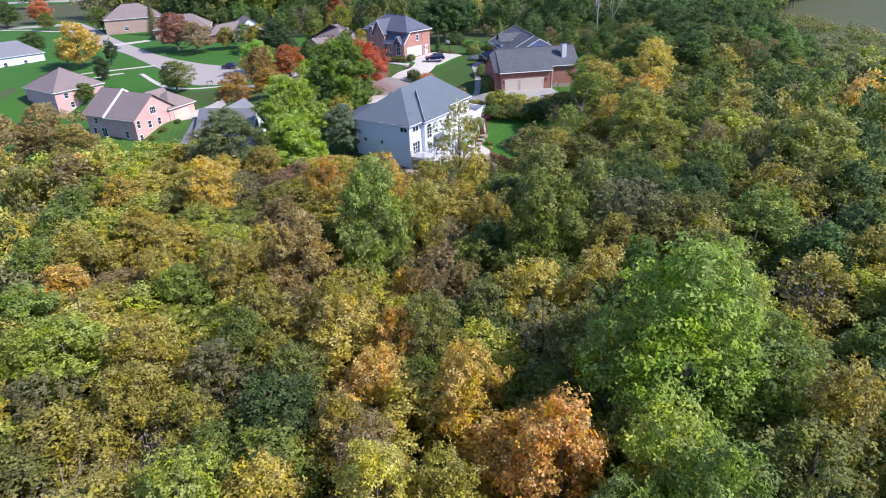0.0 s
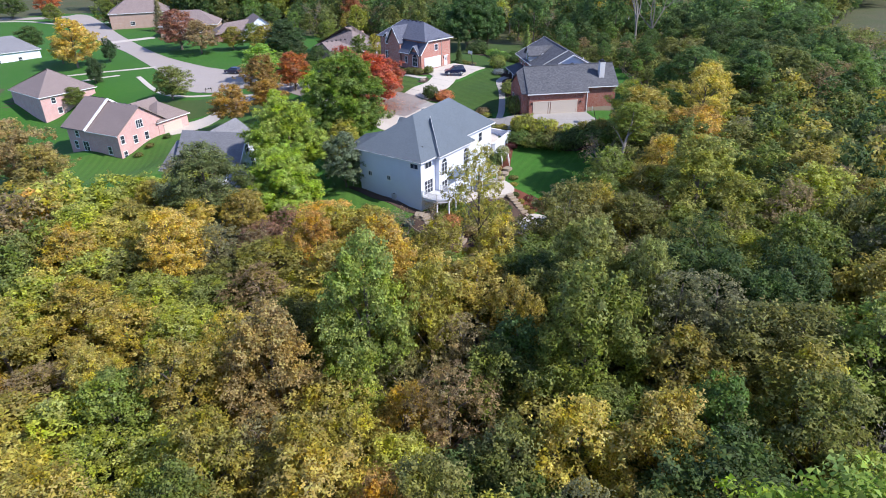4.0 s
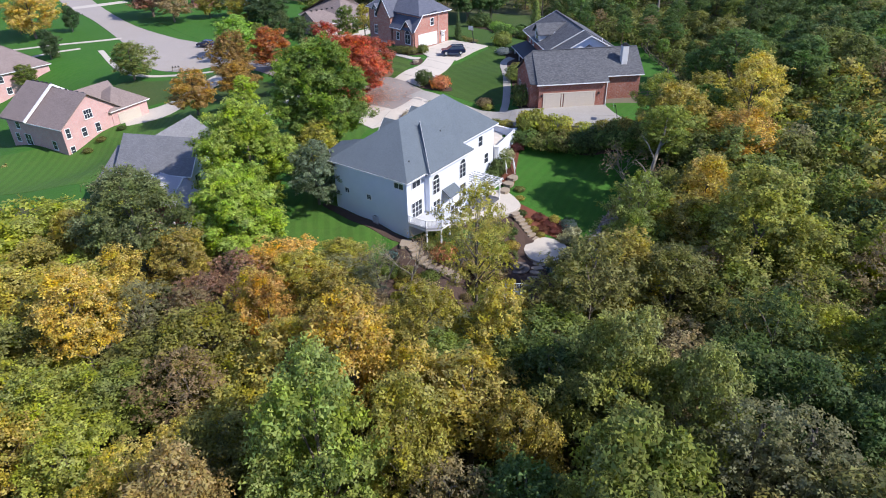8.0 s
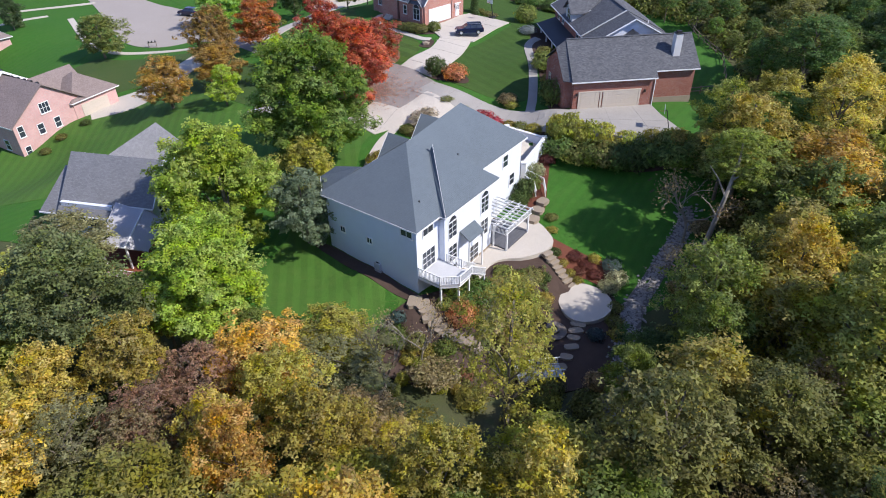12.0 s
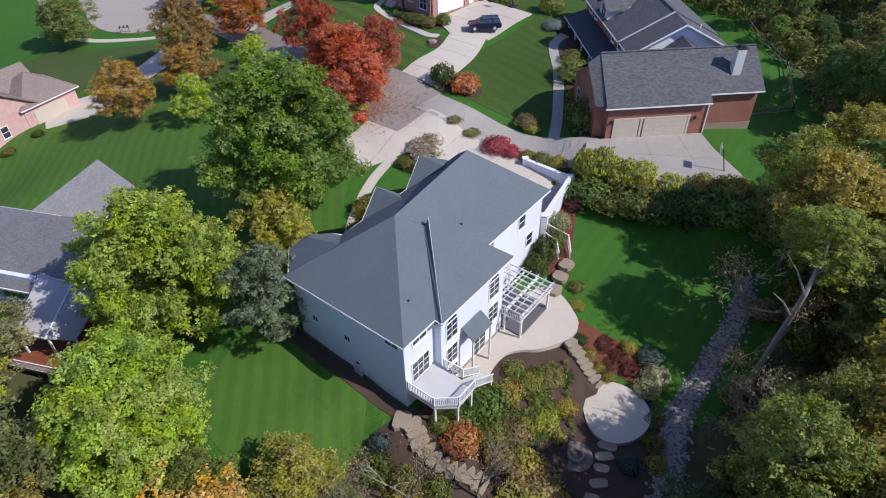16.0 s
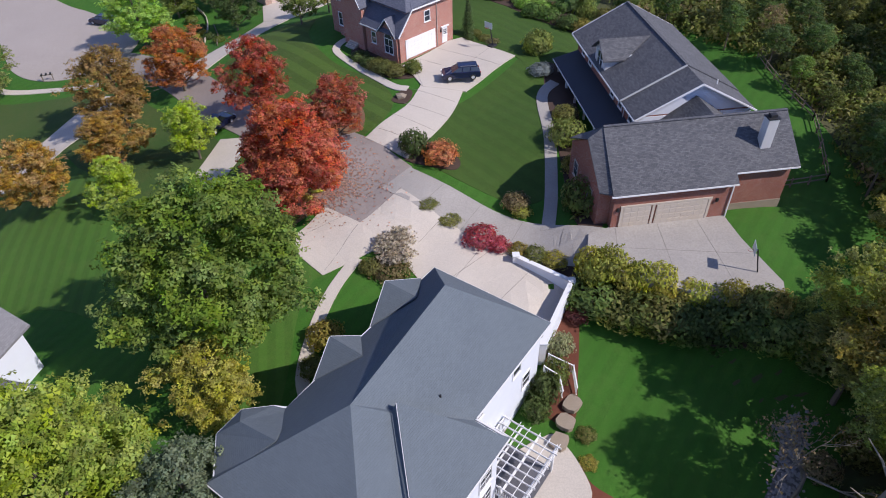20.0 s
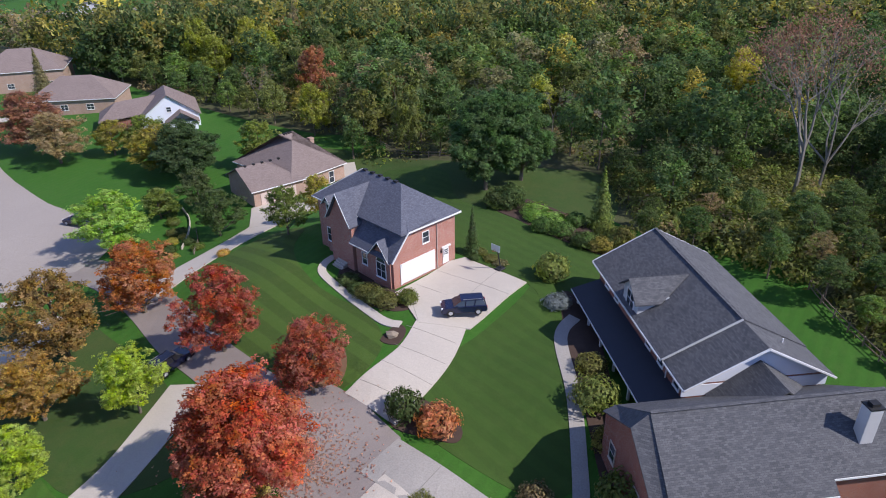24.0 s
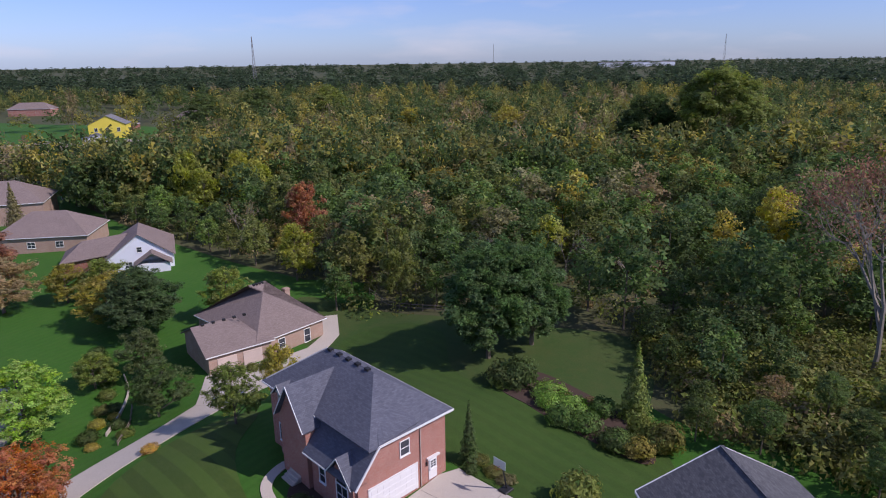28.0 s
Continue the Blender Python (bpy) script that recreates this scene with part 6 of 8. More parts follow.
# trees of the wood that stand out: place, height of the top, crown radius
STANDS = (
    (NEAR, (.5, .31, .02), "golden-orange tree of the wood", ((9.7, 33.1, 9.5, 3.9),)),
    (NEAR, (.47, .36, .02), "golden tree of the wood", ((4.3, 40.7, 8.2, 3.2), (-2.4, 77.2, 11, 4.2), (-25.9, 82.9, 9.5, 3.6), (-37.7, 84, 7.5, 3.8), (-12.1, 86.4, 7.2, 2.6), (31.9, 100.7, 11, 4.4))),
    (NEAR, (.38, .335, .03), "golden-yellow tree of the wood", ((-9.1, 33.1, 6.4, 3.6), (-25.2, 63.3, 6.2, 2.6), (-28.2, 85.9, 8, 4.0), (-28.7, 67, 4.4, 2.6), (-25.5, 90.6, 7.2, 3.2), (-21, 100.3, 5, 2.4), (2.8, 83.3, 7.5, 3.2), (9.3, 69.7, 8, 2.6))),
    (NEAR, (.46, .3, .02), "orange autumn tree of the wood", ((-.9, 49.2, 6.4, 2.8), (-10.6, 84.6, 8, 2.8), (43.2, 117.4, 10, 4.4))),
    (NEAR, LIME, "lime-green tree of the wood", ((-14.2, 33, 6.4, 3.6), (-28.9, 49.6, 6.6, 4.4), (15.6, 30.5, 10.4, 3.8), (-33, 49.8, 5.6, 4.0), (-24.4, 74.4, 6.6, 4.2), (-20.2, 69.4, 5.6, 3.6))),
    (NEAR, YELLOW, "yellowing tree of the wood", ((-22.4, 49.8, 6.6, 3.6), (2.1, 32.6, 6.2, 2.8), (-31.8, 74.6, 6.6, 3.8), (-26, 71.1, 5.6, 3.6), (-9.1, 90.3, 6.4, 3.2), (46.2, 125, 15, 4.4), (-37.4, 70.6, 6.8, 4))),
    (BIG, (.34, .34, .05), "broad pale yellow-green tree of the wood", ((48.8, 74.7, 14, 8.0),)),
    (NEAR, OLIVE, "yellow-green tree of the wood", ((-34.7, 67.2, 6.6, 4.4), (-18.2, 62, 7.4, 3.8), (-15.8, 41.1, 5.4, 3.2), (-4.9, 39.5, 5.4, 3.0), (26.6, 31.8, 11.4, 3.6), (17.2, 53, 9.4, 3.6), (1.9, 70, 9.4, 3.4), (-20.5, 92.8, 7.4, 3.2), (-5.1, 86.4, 7.4, 3.4), (20.4, 87.7, 9.4, 4.6), (44.9, 135, 9.6, 4.2))),
    (BIG, (.22, .25, .03), "broad olive-green tree of the wood", ((14.2, 62.6, 13.2, 5.4), (32.7, 90.7, 13.6, 6.4))),
    (BIG, (.21, .31, .02), "broad bright green tree of the wood", ((19.4, 38.2, 16.4, 6.4),)),
    (BIG, (.2, .28, .035), "round fresh green tree of the wood", ((-3.6, 68.4, 13.2, 5.0),)),
    (NEAR, (.18, .255, .03), "fresh green tree of the wood", ((-39.7, 66.5, 6.6, 4.2), (35.2, 60.3, 11.6, 4.8), (17.4, 27.4, 10.4, 3.6), (-36.5, 57.4, 5.8, 4.6), (-22.4, 60.5, 5.6, 3.8), (36.4, 74.1, 11.6, 4.2), (17.5, 93.1, 4.2, 2.4))),
    (BIG, (.23, .27, .05), "pale green tree of the wood", ((16.2, 73, 12.2, 4.4), (20.8, 70.2, 11.4, 3.6))),
    (NEAR, DULL, "dull olive tree of the wood", ((-9.1, 46, 5.4, 3.2), (2, 49.3, 7.4, 3.4), (29.8, 60.5, 10.6, 4.6), (23.2, 29.2, 9.4, 4.4), (14.4, 45.6, 8.4, 3.4), (26.6, 60.7, 10.6, 4.6), (16.5, 83.2, 11.6, 4.4), (24, 85.3, 9.4, 4.0), (28.6, 102.8, 8.4, 3.6), (34.4, 123.7, 7.4, 4.4))),
    (AIRY, BROWN, "brown thinning tree of the wood", ((-2.4, 37, 5.4, 3.0), (3.3, 58.4, 7.4, 3.8), (-15.2, 77.4, 5.6, 3.6), (-17.7, 86.3, 5.4, 3.2), (4.4, 65.6, 7.2, 3.4))),
    (BIG, (.32, .25, .065), "broad brown-gold thinning tree of the wood", ((-11.2, 64.4, 9, 4.8),)),
    (AIRY, (.26, .16, .08), "red-brown twiggy tree of the wood", ((-17.5, 88.1, 5.4, 3.6), (-15.1, 92.4, 5.4, 3.0))),
    (AIRY, GREY, "grey-green thinning tree of the wood", ((-15.6, 46.6, 5.6, 3.8), (22.4, 66, 10.4, 4.0), (11.2, 47.5, 7.4, 3.4), (-29.4, 44.8, 4.6, 3.6), (25.1, 65.7, 10.4, 4.0), (-21.8, 85.5, 6.4, 3.2))),
    (BARE, (.24, .2, .17), "bare grey tree of the wood", ((31.8, 52.6, 10, 3.0), (34.2, 45.3, 10.4, 4.4), (43.1, 61.7, 10.4, 4.4), (-23.2, 36.2, 6, 4.6))),
    (BIG, (.14, .18, .05), "dark grey-green tree beside the pale-roofed house", ((-26.2, 97.2, 12, 5.4),)))
for kind, tint, label, rows in STANDS:
    for x, y, top, r in rows:
        tree(kind, x, y, top - gz(x, y), r, tint, label)
for x, y, h, r, tint, label in ((-33, 108.5, 9, 4.6, GREY, "grey-green tree beside the pale-roofed house"), (34.5, 126, 12, 3.2, (.2, .25, .03), "tall yellow-green tree at the lawn's edge"), (35.5, 122, 14, 4.4, OLIVE, "leaning yellow-green tree by the creek")):
    tree(NEAR, x, y, h, r, tint, label)
for x, y, h in ((29, 117, 11), (26.1, 318, 14), (27, 240, 12), (51.9, 262, 13), (10.6, 241, 12), (-41.9, 271, 13), (36, 226, 11), (78, 236, 14), (1.0, 100.2, 8), (6, 101.5, 8), (28, 105, 12), (-2, 96, 9)):
    tree(BARE, x, y, h, h * .32, BROWN, "bare grey branched tree, nearly leafless")
for x, y, h, r, k, tint, label in ((-1.8, 229, 13, 3.2, FINE, (.17, .2, .035), "slender yellow-green tree behind the houses"), (-22.9, 245, 11, 4.0, FINE, LIME, "bright lime tree behind the houses"), (-50.5, 300, 18, 5.5, FINE, LIME, "bright lime tree of the wood"), (-66, 303, 18, 5.0, FINE, LIME, "tall lime-green tree of the wood"), (-26, 268, 15, 4.6, FINE, (.34, .15, .05), "rust-red tree of the wood"), (-60, 440, 17, 12, FINE, BROWN, "broad brown tree in the distance"), (-17, 500, 16, 9, FINE, YELLOW, "yellow-green tree beside the distant track"), (36, 500, 16, 9, FINE, YELLOW, "yellow tree beside the distant track"), (98, 362, 37, 17, DENSE, GREEN, "tall broad green tree above the wood"), (80, 372, 28, 12, DENSE, DEEP, "dark green tree above the wood"), (122, 350, 20, 11, DENSE, GREEN, "broad green tree above the wood"), (-134, 500, 24, 15, FINE, DEEP, "tall dark tree on the distant ridge"), (-110, 520, 26, 13, FINE, DEEP, "tall dark tree on the distant ridge"), (-75, 560, 26, 13, FINE, GREEN, "tall green tree on the distant ridge"), (-60, 298, 14, 5, FINE, LIME, "bright green tree behind the houses"), (66.5, 246, 15, 4.6, FINE, (.42, .42, .02), "bright yellow tree in the wood"),
                                   (26, 190, 9, 3.0, FIR, GREEN, "green spruce at the wood's edge"), (-47, 306, 14, 6, FINE, LIME, "lime-green tree of the wood"), (3.5, 296, 15, 6, FINE, OLIVE, "olive tree of the wood"), (-13, 196, 7, 2.4, FINE, OLIVE, "young yellow-green tree beside the brick house")):
    tree(k, x, y, h, r, tint, label, **({"unit": (8.0, 2.4)} if k is FIR else {}))


plant(OLD[0], 55.6, 198.2, 26, 7.4, (.26, .15, .09), "tall half-dead tree with a red creeper on its trunk", rng=rng)
plant(OLD[1], 60.5, 200, 23, 6, BROWN, "tall bare grey tree at the wood's edge", rng=rng)
PLACED += [(55.6, 198.2, 16), (60.5, 200, 12)]


# the woods: scattered trees, thinner where the gardens are
def wooded(x, y):
    if y < 100:
        return (x < -1 and not (-30 < x < -9 and y > 96)) or x > 20 or y < 89 - .15 * x
    if x < -6 and y < 150:
        return (x < -31 or x > -9 and y < 97) and y < 102 + max(0, -x - 22) * .08
    if y < 128:
        return x > 31 + (y - 100) * .4 if y < 116 else x > 38.5
    if x > 46 and y < 176:
        return True
    if y < 190 or x > 26:
        return x > 27 + abs(y - 190) * .9 if y < 190 else x > 31 or y > 216
    if x > -14:
        return y > 224
    return y > 234 - .82 * (x + 8)


def fits(x, y, gap):
    return all((x - px) ** 2 + (y - py) ** 2 > (gap + .3 * pr) ** 2 for px, py, pr in PLACED)


# label, tint, and how common each is to the west, to the east and beyond the houses
LEAFY = (.095, .175, .035)
KINDS = [("yellow-green broadleaf tree of the wood", OLIVE, 6, 3.2, 1.6), ("green broadleaf tree of the wood", GREEN, 1.7, 6.5, 2), ("golden-yellow tree of the wood", GOLD, 1.9, .4, .1), ("lime-green tree of the wood", LIME, 4.2, 1.6, .3), ("yellowing tree of the wood", YELLOW, 5.2, 1.2, .4),
         ("orange autumn tree of the wood", (.44, .26, .03), .2, .05, 0), ("brown thinning tree of the wood", BROWN, 1.5, .6, 1.5), ("dark green tree of the wood", DEEP, .2, 6, 5), ("dull olive tree of the wood", DULL, 1.8, 3.2, 2), ("grey-green tree of the wood", GREY, 1.4, 1.2, .6),
         ("leaf-green tree of the wood", LEAFY, 0, .6, 8), ("bright green tree of the wood", (.14, .24, .035), .4, .6, 4), ("deep olive-green tree of the wood", (.15, .185, .035), 0, .8, 5)]


def scatter(y0, y1, gap, hmin, hmax, tries, cap, reach):
    """Places for wild trees: (x, y, height, radius, kind)."""
    out = []
    for _ in range(tries):
        y = rng.uniform(y0, y1)
        x = 4 + rng.uniform(-1, 1) * reach(y)
        if len(out) >= cap or not wooded(x, y) or not fits(x, y, gap):
            continue
        right = min(1, max(0, (x + 10) / 50))
        deep = 4 if 150 < y < 236 and x > 0 else 1
        k = rng.choices(KINDS, [a * (1 - right) + b * right if y < 134 else c * (deep if t in (DEEP, LEAFY) else 1) for _, t, a, b, c in KINDS])[0]
        h = rng.uniform(hmin, hmax)
        if y < 134:
            h = max(6, (3.4 if -24 < x < 21 and y > 82 else 5.5 + 4 * right) + rng.uniform(-3, 1.8) - gz(x, y))
        if y > 216 and (x > -14 and y < 236 or x <= -14 and y < 252 - .82 * (x + 8)):
            h *= .7
        if 26 < x < 62 and 150 < y < 212:
            h *= .52
        out.append((x, y, h, rng.uniform(3.2, 4.8) if y < 134 else rng.uniform(.3, .42) * h, k))
        PLACED.append((x, y, 0))
    return out


near = scatter(26, 134, 3.2, 9, 16, 16000, 560, lambda y: 22 + .74 * y)
near.sort(key=lambda p: abs(p[0] - 4) + .25 * abs(p[1] - 80))
for x, y, h, r, k in near[:115]:
    src = NEAR
    if k[1] in (BROWN, GREY) or rng.random() < .1:
        src = AIRY if rng.random() < .7 else BARE
    plant(rng.choice(src), x, y, h, r, k[1], k[0], group="trees of the wood", rng=rng)
side = scatter(134, 190, 4.4, 7, 13, 6000, 190, lambda y: 90)
side.sort(key=lambda p: abs(p[0] - 30) + .4 * abs(p[1] - 165))
for x, y, h, r, k in side[:40]:
    plant(rng.choice(NEAR if k[1] not in (BROWN, GREY) else AIRY), x, y, h, r, k[1], k[0], group="trees of the wood", rng=rng)
close = near[115:215] + side[40:85]
rest = near[215:] + side[85:] + scatter(186, 330, 5.4, 10, 17, 9000, 430, lambda y: 24 + .74 * (y - 100))


def joined(meshes, places, name):
    """Many trees of one tint as one mesh."""
    vs, ix, at = [], [], 0
    for x, y, h, r, *_ in places:
        _, me, (uh, ur_) = rng.choice(meshes)
        co, idx = np.empty(len(me.vertices) * 3, np.float32), np.empty(len(me.loops), np.int32)
        me.vertices.foreach_get("co", co)
        me.loops.foreach_get("vertex_index", idx)
        a = rng.uniform(0, math.tau)
        co = co.reshape(-1, 3) * (r / ur_, r / ur_, h / uh)
        vs.append(np.stack([co[:, 0] * math.cos(a) - co[:, 1] * math.sin(a) + x, co[:, 0] * math.sin(a) + co[:, 1] * math.cos(a) + y, co[:, 2] + gz(x, y)], 1))
        ix.append(idx + at)
        at += len(co)
    return triangles(name, np.concatenate(vs), np.concatenate(ix))


for k in KINDS:
    for meshes, stand in ((MID, rest), (AIRY if k[1] in (BROWN, GREY) else CLOSE, close)):
        places = [p for p in stand if p[4] is k]
        if places:
            ob = tagged(new("woods", joined(meshes, places, "woods")), k[0].replace("tree of the wood", "trees crowding the wood"), "woods", kind="stuff")
            ob.color = (*k[1], 1)
trunks = bmesh.new()
for x, y, h, r, k in rest + close:
    z = gz(x, y)
    tube(trunks, [(x, y, z - .5), (x, y, z + h * .7)], [.2, .08], 5)
tagged(part("trunks", trunks, BARK), "thin grey-brown trunks in the wood", "trunks", kind="stuff")

# low growth under the trees
ur = np.random.default_rng(17)
for tint, label, n in ((DULL, "olive-green undergrowth", 1500), (GREEN, "green undergrowth", 1400), (BROWN, "brown brushwood", 500)):
    uy = ur.uniform(28, 300, n * 3)
    ux = 4 + ur.uniform(-1, 1, n * 3) * (20 + .6 * np.minimum(uy, 190))
    east = 0 if tint == BROWN else n // 2
    ex, ey = ur.uniform(28, 66, east), ur.uniform(140, 216, east)
    ux, uy = np.concatenate([ex, ux]), np.concatenate([ey, uy])
    keep = [i for i in range(len(ux)) if wooded(ux[i] + 1.5, uy[i]) and wooded(ux[i] - 1.5, uy[i] - 1.5)][:n]
    ux, uy = ux[keep], uy[keep]
    idx = np.repeat(np.arange(len(ux)), 80)
    d = sphere_dirs(len(idx), ur)
    d[:, 2] = np.abs(d[:, 2])
    rr = ur.uniform(1.0, 2.6, len(ux))[idx]
    pts = np.stack([ux[idx] + d[:, 0] * rr, uy[idx] + d[:, 1] * rr, ground_z(ux, uy)[idx] + d[:, 2] * rr * 1.1], 1) + ur.normal(0, .2, (len(idx), 3))
    ob = tagged(new("undergrowth", leaf_cloud("undergrowth", pts, d, .5, ur)), label + " filling the woodland floor", "undergrowth", kind="stuff")
    ob.color = (*tint, 1)


def far_woods(seed, count, y0, y1):
    """Distant tree cover: thousands of leafy clumps in one mesh, by tint."""
    r = np.random.default_rng(seed)
    y = y0 + (y1 - y0) * r.uniform(0, 1, count) ** 1.8
    x = r.uniform(-1, 1, count) * (.78 * (y - 100) + 30)
    return x, y


nr = np.random.default_rng(5)
for k, (tint, label) in enumerate(((DULL, "green woods in the distance"), (DEEP, "dark green woods in the distance"), (OLIVE, "yellow-green woods in the distance"), (BROWN, "browning woods in the distance"))):
    x, y = far_woods(80 + k, (1000, 1300, 480, 200)[k], 310, 900)
    stand = [(x[i], y[i], nr.uniform(11, 21), nr.uniform(4.5, 8.5)) for i in range(len(x)) if (wooded(x[i], y[i]) or y[i] > 420) and (nr.random() < .1 or not (-430 < x[i] < -150 and 430 < y[i] < 700)) and not (-215 < x[i] < -118 and 372 < y[i] < 480) and not (-30 < x[i] < 55 and 430 < y[i] < 482)]
    ob = tagged(new("woods", joined(FAR, stand, "woods")), label, "woods", kind="stuff")
    ob.color = (*tint, 1)
x, y = far_woods(91, 1900, 850, 4200)
ob = tagged(new("woods", joined(EDGE, [(p, q, nr.uniform(12, 22), nr.uniform(10, 20)) for p, q in zip(x, y)], "woods")), "hazy far woods on the horizon", "woods", kind="stuff")
ob.color = (.05, .085, .035, 1)


# ---- garden of the white house ----
def court_wall():
    ob = thing("retaining_wall", pose(0, 0, 0), "white painted retaining wall round the parking court", "wall")
    for a, b in (((11.3, 138.7), (15.9, 135.2)), ((15.9, 135.2), (12.5, 128.2))):
        d = (Vector(b) - Vector(a)).normalized()
        n = Vector((-d.y, d.x)) * .16
        q = [Vector(a) + n, Vector(b) + n, Vector(b) - n, Vector(a) - n]
        part("panel", prism([tuple(p) for p in q], -3.0, 1.05), WHITE_SIDING, ob)
        q = [Vector(a) + n * 1.4, Vector(b) + n * 1.4, Vector(b) - n * 1.4, Vector(a) - n * 1.4]
        part("coping", prism([tuple(p) for p in q], 1.05, 1.15), WHITE, ob)
    for x, y in ((11.3, 138.7), (15.9, 135.2), (12.5, 128.2)):
        part("pillar", unwrap(boxes((x - .28, x + .28, y - .28, y + .28, -2, 1.2), (x - .34, x + .34, y - .34, y + .34, 1.2, 1.3))), WHITE, ob)


court_wall()
HOUSE = pose(0.5, 106.8, 0, 0, 0, 54)


def at_house(u, v):
    p = HOUSE @ Vector((u, v, 0))
    return p.x, p.y


draped("patio", smooth([at_house(3.9, -.2), at_house(4.6, -3.2), (7.0, 111.8), (8.2, 113.6), (9.6, 114.2), (11.0, 114.3), (12.6, 114.9), (14.2, 115.9), (15.0, 117.5), (14.6, 119.4), (13.8, 121.2), (12.6, 122.4), at_house(14.4, 1.5), at_house(12.3, -.2), at_house(8, -.2)], n=3), 0, CONCRETE, "pale stamped concrete patio behind the house", "patio", level=-2.86, skirt=1.0)
draped("round_patio", [(17.2 + 2.75 * math.cos(a) + .25 * math.cos(2 * a), 109.8 + 3.1 * math.sin(a)) for a in (math.tau * k / 40 for k in range(40))], 0, CONCRETE, "round weathered concrete patio in the garden", "patio", level=-5.22, skirt=1.0)
draped("flower_bed", smooth([(2, 108), (5.5, 111.2), (8.3, 114.4), (11, 115.2), (14, 116.6), (17.4, 113.4), (20.4, 111.6), (20.8, 108.6), (20, 106), (19.5, 104), (17, 99), (10, 97.5), (3, 97.5), (-3.5, 99.5), (-3.4, 104), (-.6, 106.3)]), .12, MULCH, "garden bed of dark brown mulch", "flower bed")
draped("flower_bed", smooth([(14.6, 120.2), (15.2, 118.4), (17.4, 117.2), (20.6, 116.0), (22, 113.6), (20.6, 112), (18.2, 113.6), (16.2, 114.0), (15.1, 116.0), (14.6, 118.6)]), .13, RED_MULCH, "flower bed of red-brown mulch beside the lawn", "flower bed")
draped("flower_bed", smooth([(12.4, 124), (14.6, 123.4), (15.4, 127), (16.4, 133), (15.6, 134.4), (12.8, 128)]), .13, RED_MULCH, "flower bed of red-brown mulch below the wall", "flower bed")
draped("flower_bed", smooth([at_house(.2, 0), at_house(.2, 13), at_house(-.9, 12), at_house(-1.0, 1)]), .13, MULCH, "strip of mulch along the shaded wall", "flower bed")
draped("creek_bed", ribbon([(31.4, 123), (29.4, 118.5), (26.2, 114.4), (22.6, 109.6), (20.8, 105), (19.0, 100), (17, 94)], (1.6, 2.6)), .10, RIVER, "dry creek bed of grey river stones", "creek bed")


def stone_mesh(seed):
    r = np.random.default_rng(seed)
    bm = bmesh.new()
    bmesh.ops.create_icosphere(bm, subdivisions=1, radius=.5)
    for v in bm.verts:
        v.co *= r.uniform(.75, 1.15)
        v.co.z *= .6
    return bm


pebbles = bmesh.new()
pr = random.Random(3)
creek = smooth([(31.4, 123), (29.4, 118.5), (26.2, 114.4), (22.6, 109.6), (20.8, 105), (19.0, 100), (17, 94)], False, 6)
verts, faces = [], []
proto = stone_mesh(9)
proto.verts.index_update()
pv, pf = [v.co.copy() for v in proto.verts], [[v.index for v in f.verts] for f in proto.faces]
proto.free()
for _ in range(1500):
    i = pr.randrange(len(creek) - 1)
    f = pr.random()
    x = creek[i][0] * (1 - f) + creek[i + 1][0] * f + pr.gauss(0, .62)
    y = creek[i][1] * (1 - f) + creek[i + 1][1] * f + pr.gauss(0, .35)
    m = pose(x, y, gz(x, y) + .14, 0, 0, pr.uniform(0, 360)) @ Matrix.Diagonal((pr.uniform(.16, .5), pr.uniform(.14, .36), pr.uniform(.14, .36), 1))
    n = len(verts)
    verts += [tuple(m @ v) for v in pv]
    faces += [[n + k for k in q] for q in pf]
pebbles.free()
me = bpy.data.meshes.new("river_stones")
me.from_pydata(verts, [], faces)
me.materials.append(PEBBLE)
tagged(new("river_stones", me), "grey and tan rounded river stones in the creek bed", "stones", kind="stuff")


def slab(parent, x, y, z, w, d, turn, seed, h=.14):
    r = random.Random(seed)
    k = 9
    out = [((w / 2) * (1 + r.uniform(-.12, .12)) * math.copysign(abs(math.cos(a)) ** .6, math.cos(a)), (d / 2) * (1 + r.uniform(-.12, .12)) * math.copysign(abs(math.sin(a)) ** .6, math.sin(a))) for a in (math.tau * (i + .5) / k for i in range(k))]
    ob = part("stone", prism(out, -h * 2.5, h / 2), STONE, parent)
    ob.matrix_local = pose(x, y, z, 0, 0, turn)


steps = thing("garden_steps", pose(0, 0, 0), "curving flight of tan flagstone steps through the garden", "steps")
flight = smooth([(-.2, 106.2), (.9, 105.9), (1.5, 104.7), (2.6, 103.8), (3.9, 103.1), (5.2, 102.9), (6.2, 102.5)], False, 2)
for i, (x, y) in enumerate(flight):
    q = flight[min(i + 1, len(flight) - 1)]
    p0 = flight[max(i - 1, 0)]
    slab(steps, x, y, gz(x, y) + .2, .8, 1.7, math.degrees(math.atan2(q[1] - p0[1], q[0] - p0[0])), i)
steps = thing("garden_steps", pose(0, 0, 0), "straight flight of pale stone steps between two patios", "steps")
for i in range(8):
    f = i / 7
    slab(steps, 14.1 + 2.2 * f, 115.2 - 2.6 * f, -2.95 - 2.25 * f, .75, 1.25, -50, 30 + i)
steps = thing("stepping_stones", pose(0, 0, 0), "irregular flagstone stepping stones below the round patio", "stepping stones")
for i, (x, y, w) in enumerate(((16.2, 106.6, 1.6), (15.8, 105.6, 1.4), (15.4, 104.5, 1.2), (15.0, 103.2, 1.4), (14.3, 102.0, 1.2), (13.6, 100.9, 1.3))):
    slab(steps, x, y, gz(x, y) + .2, w, .8, -15 + 20 * (i % 2), 50 + i)
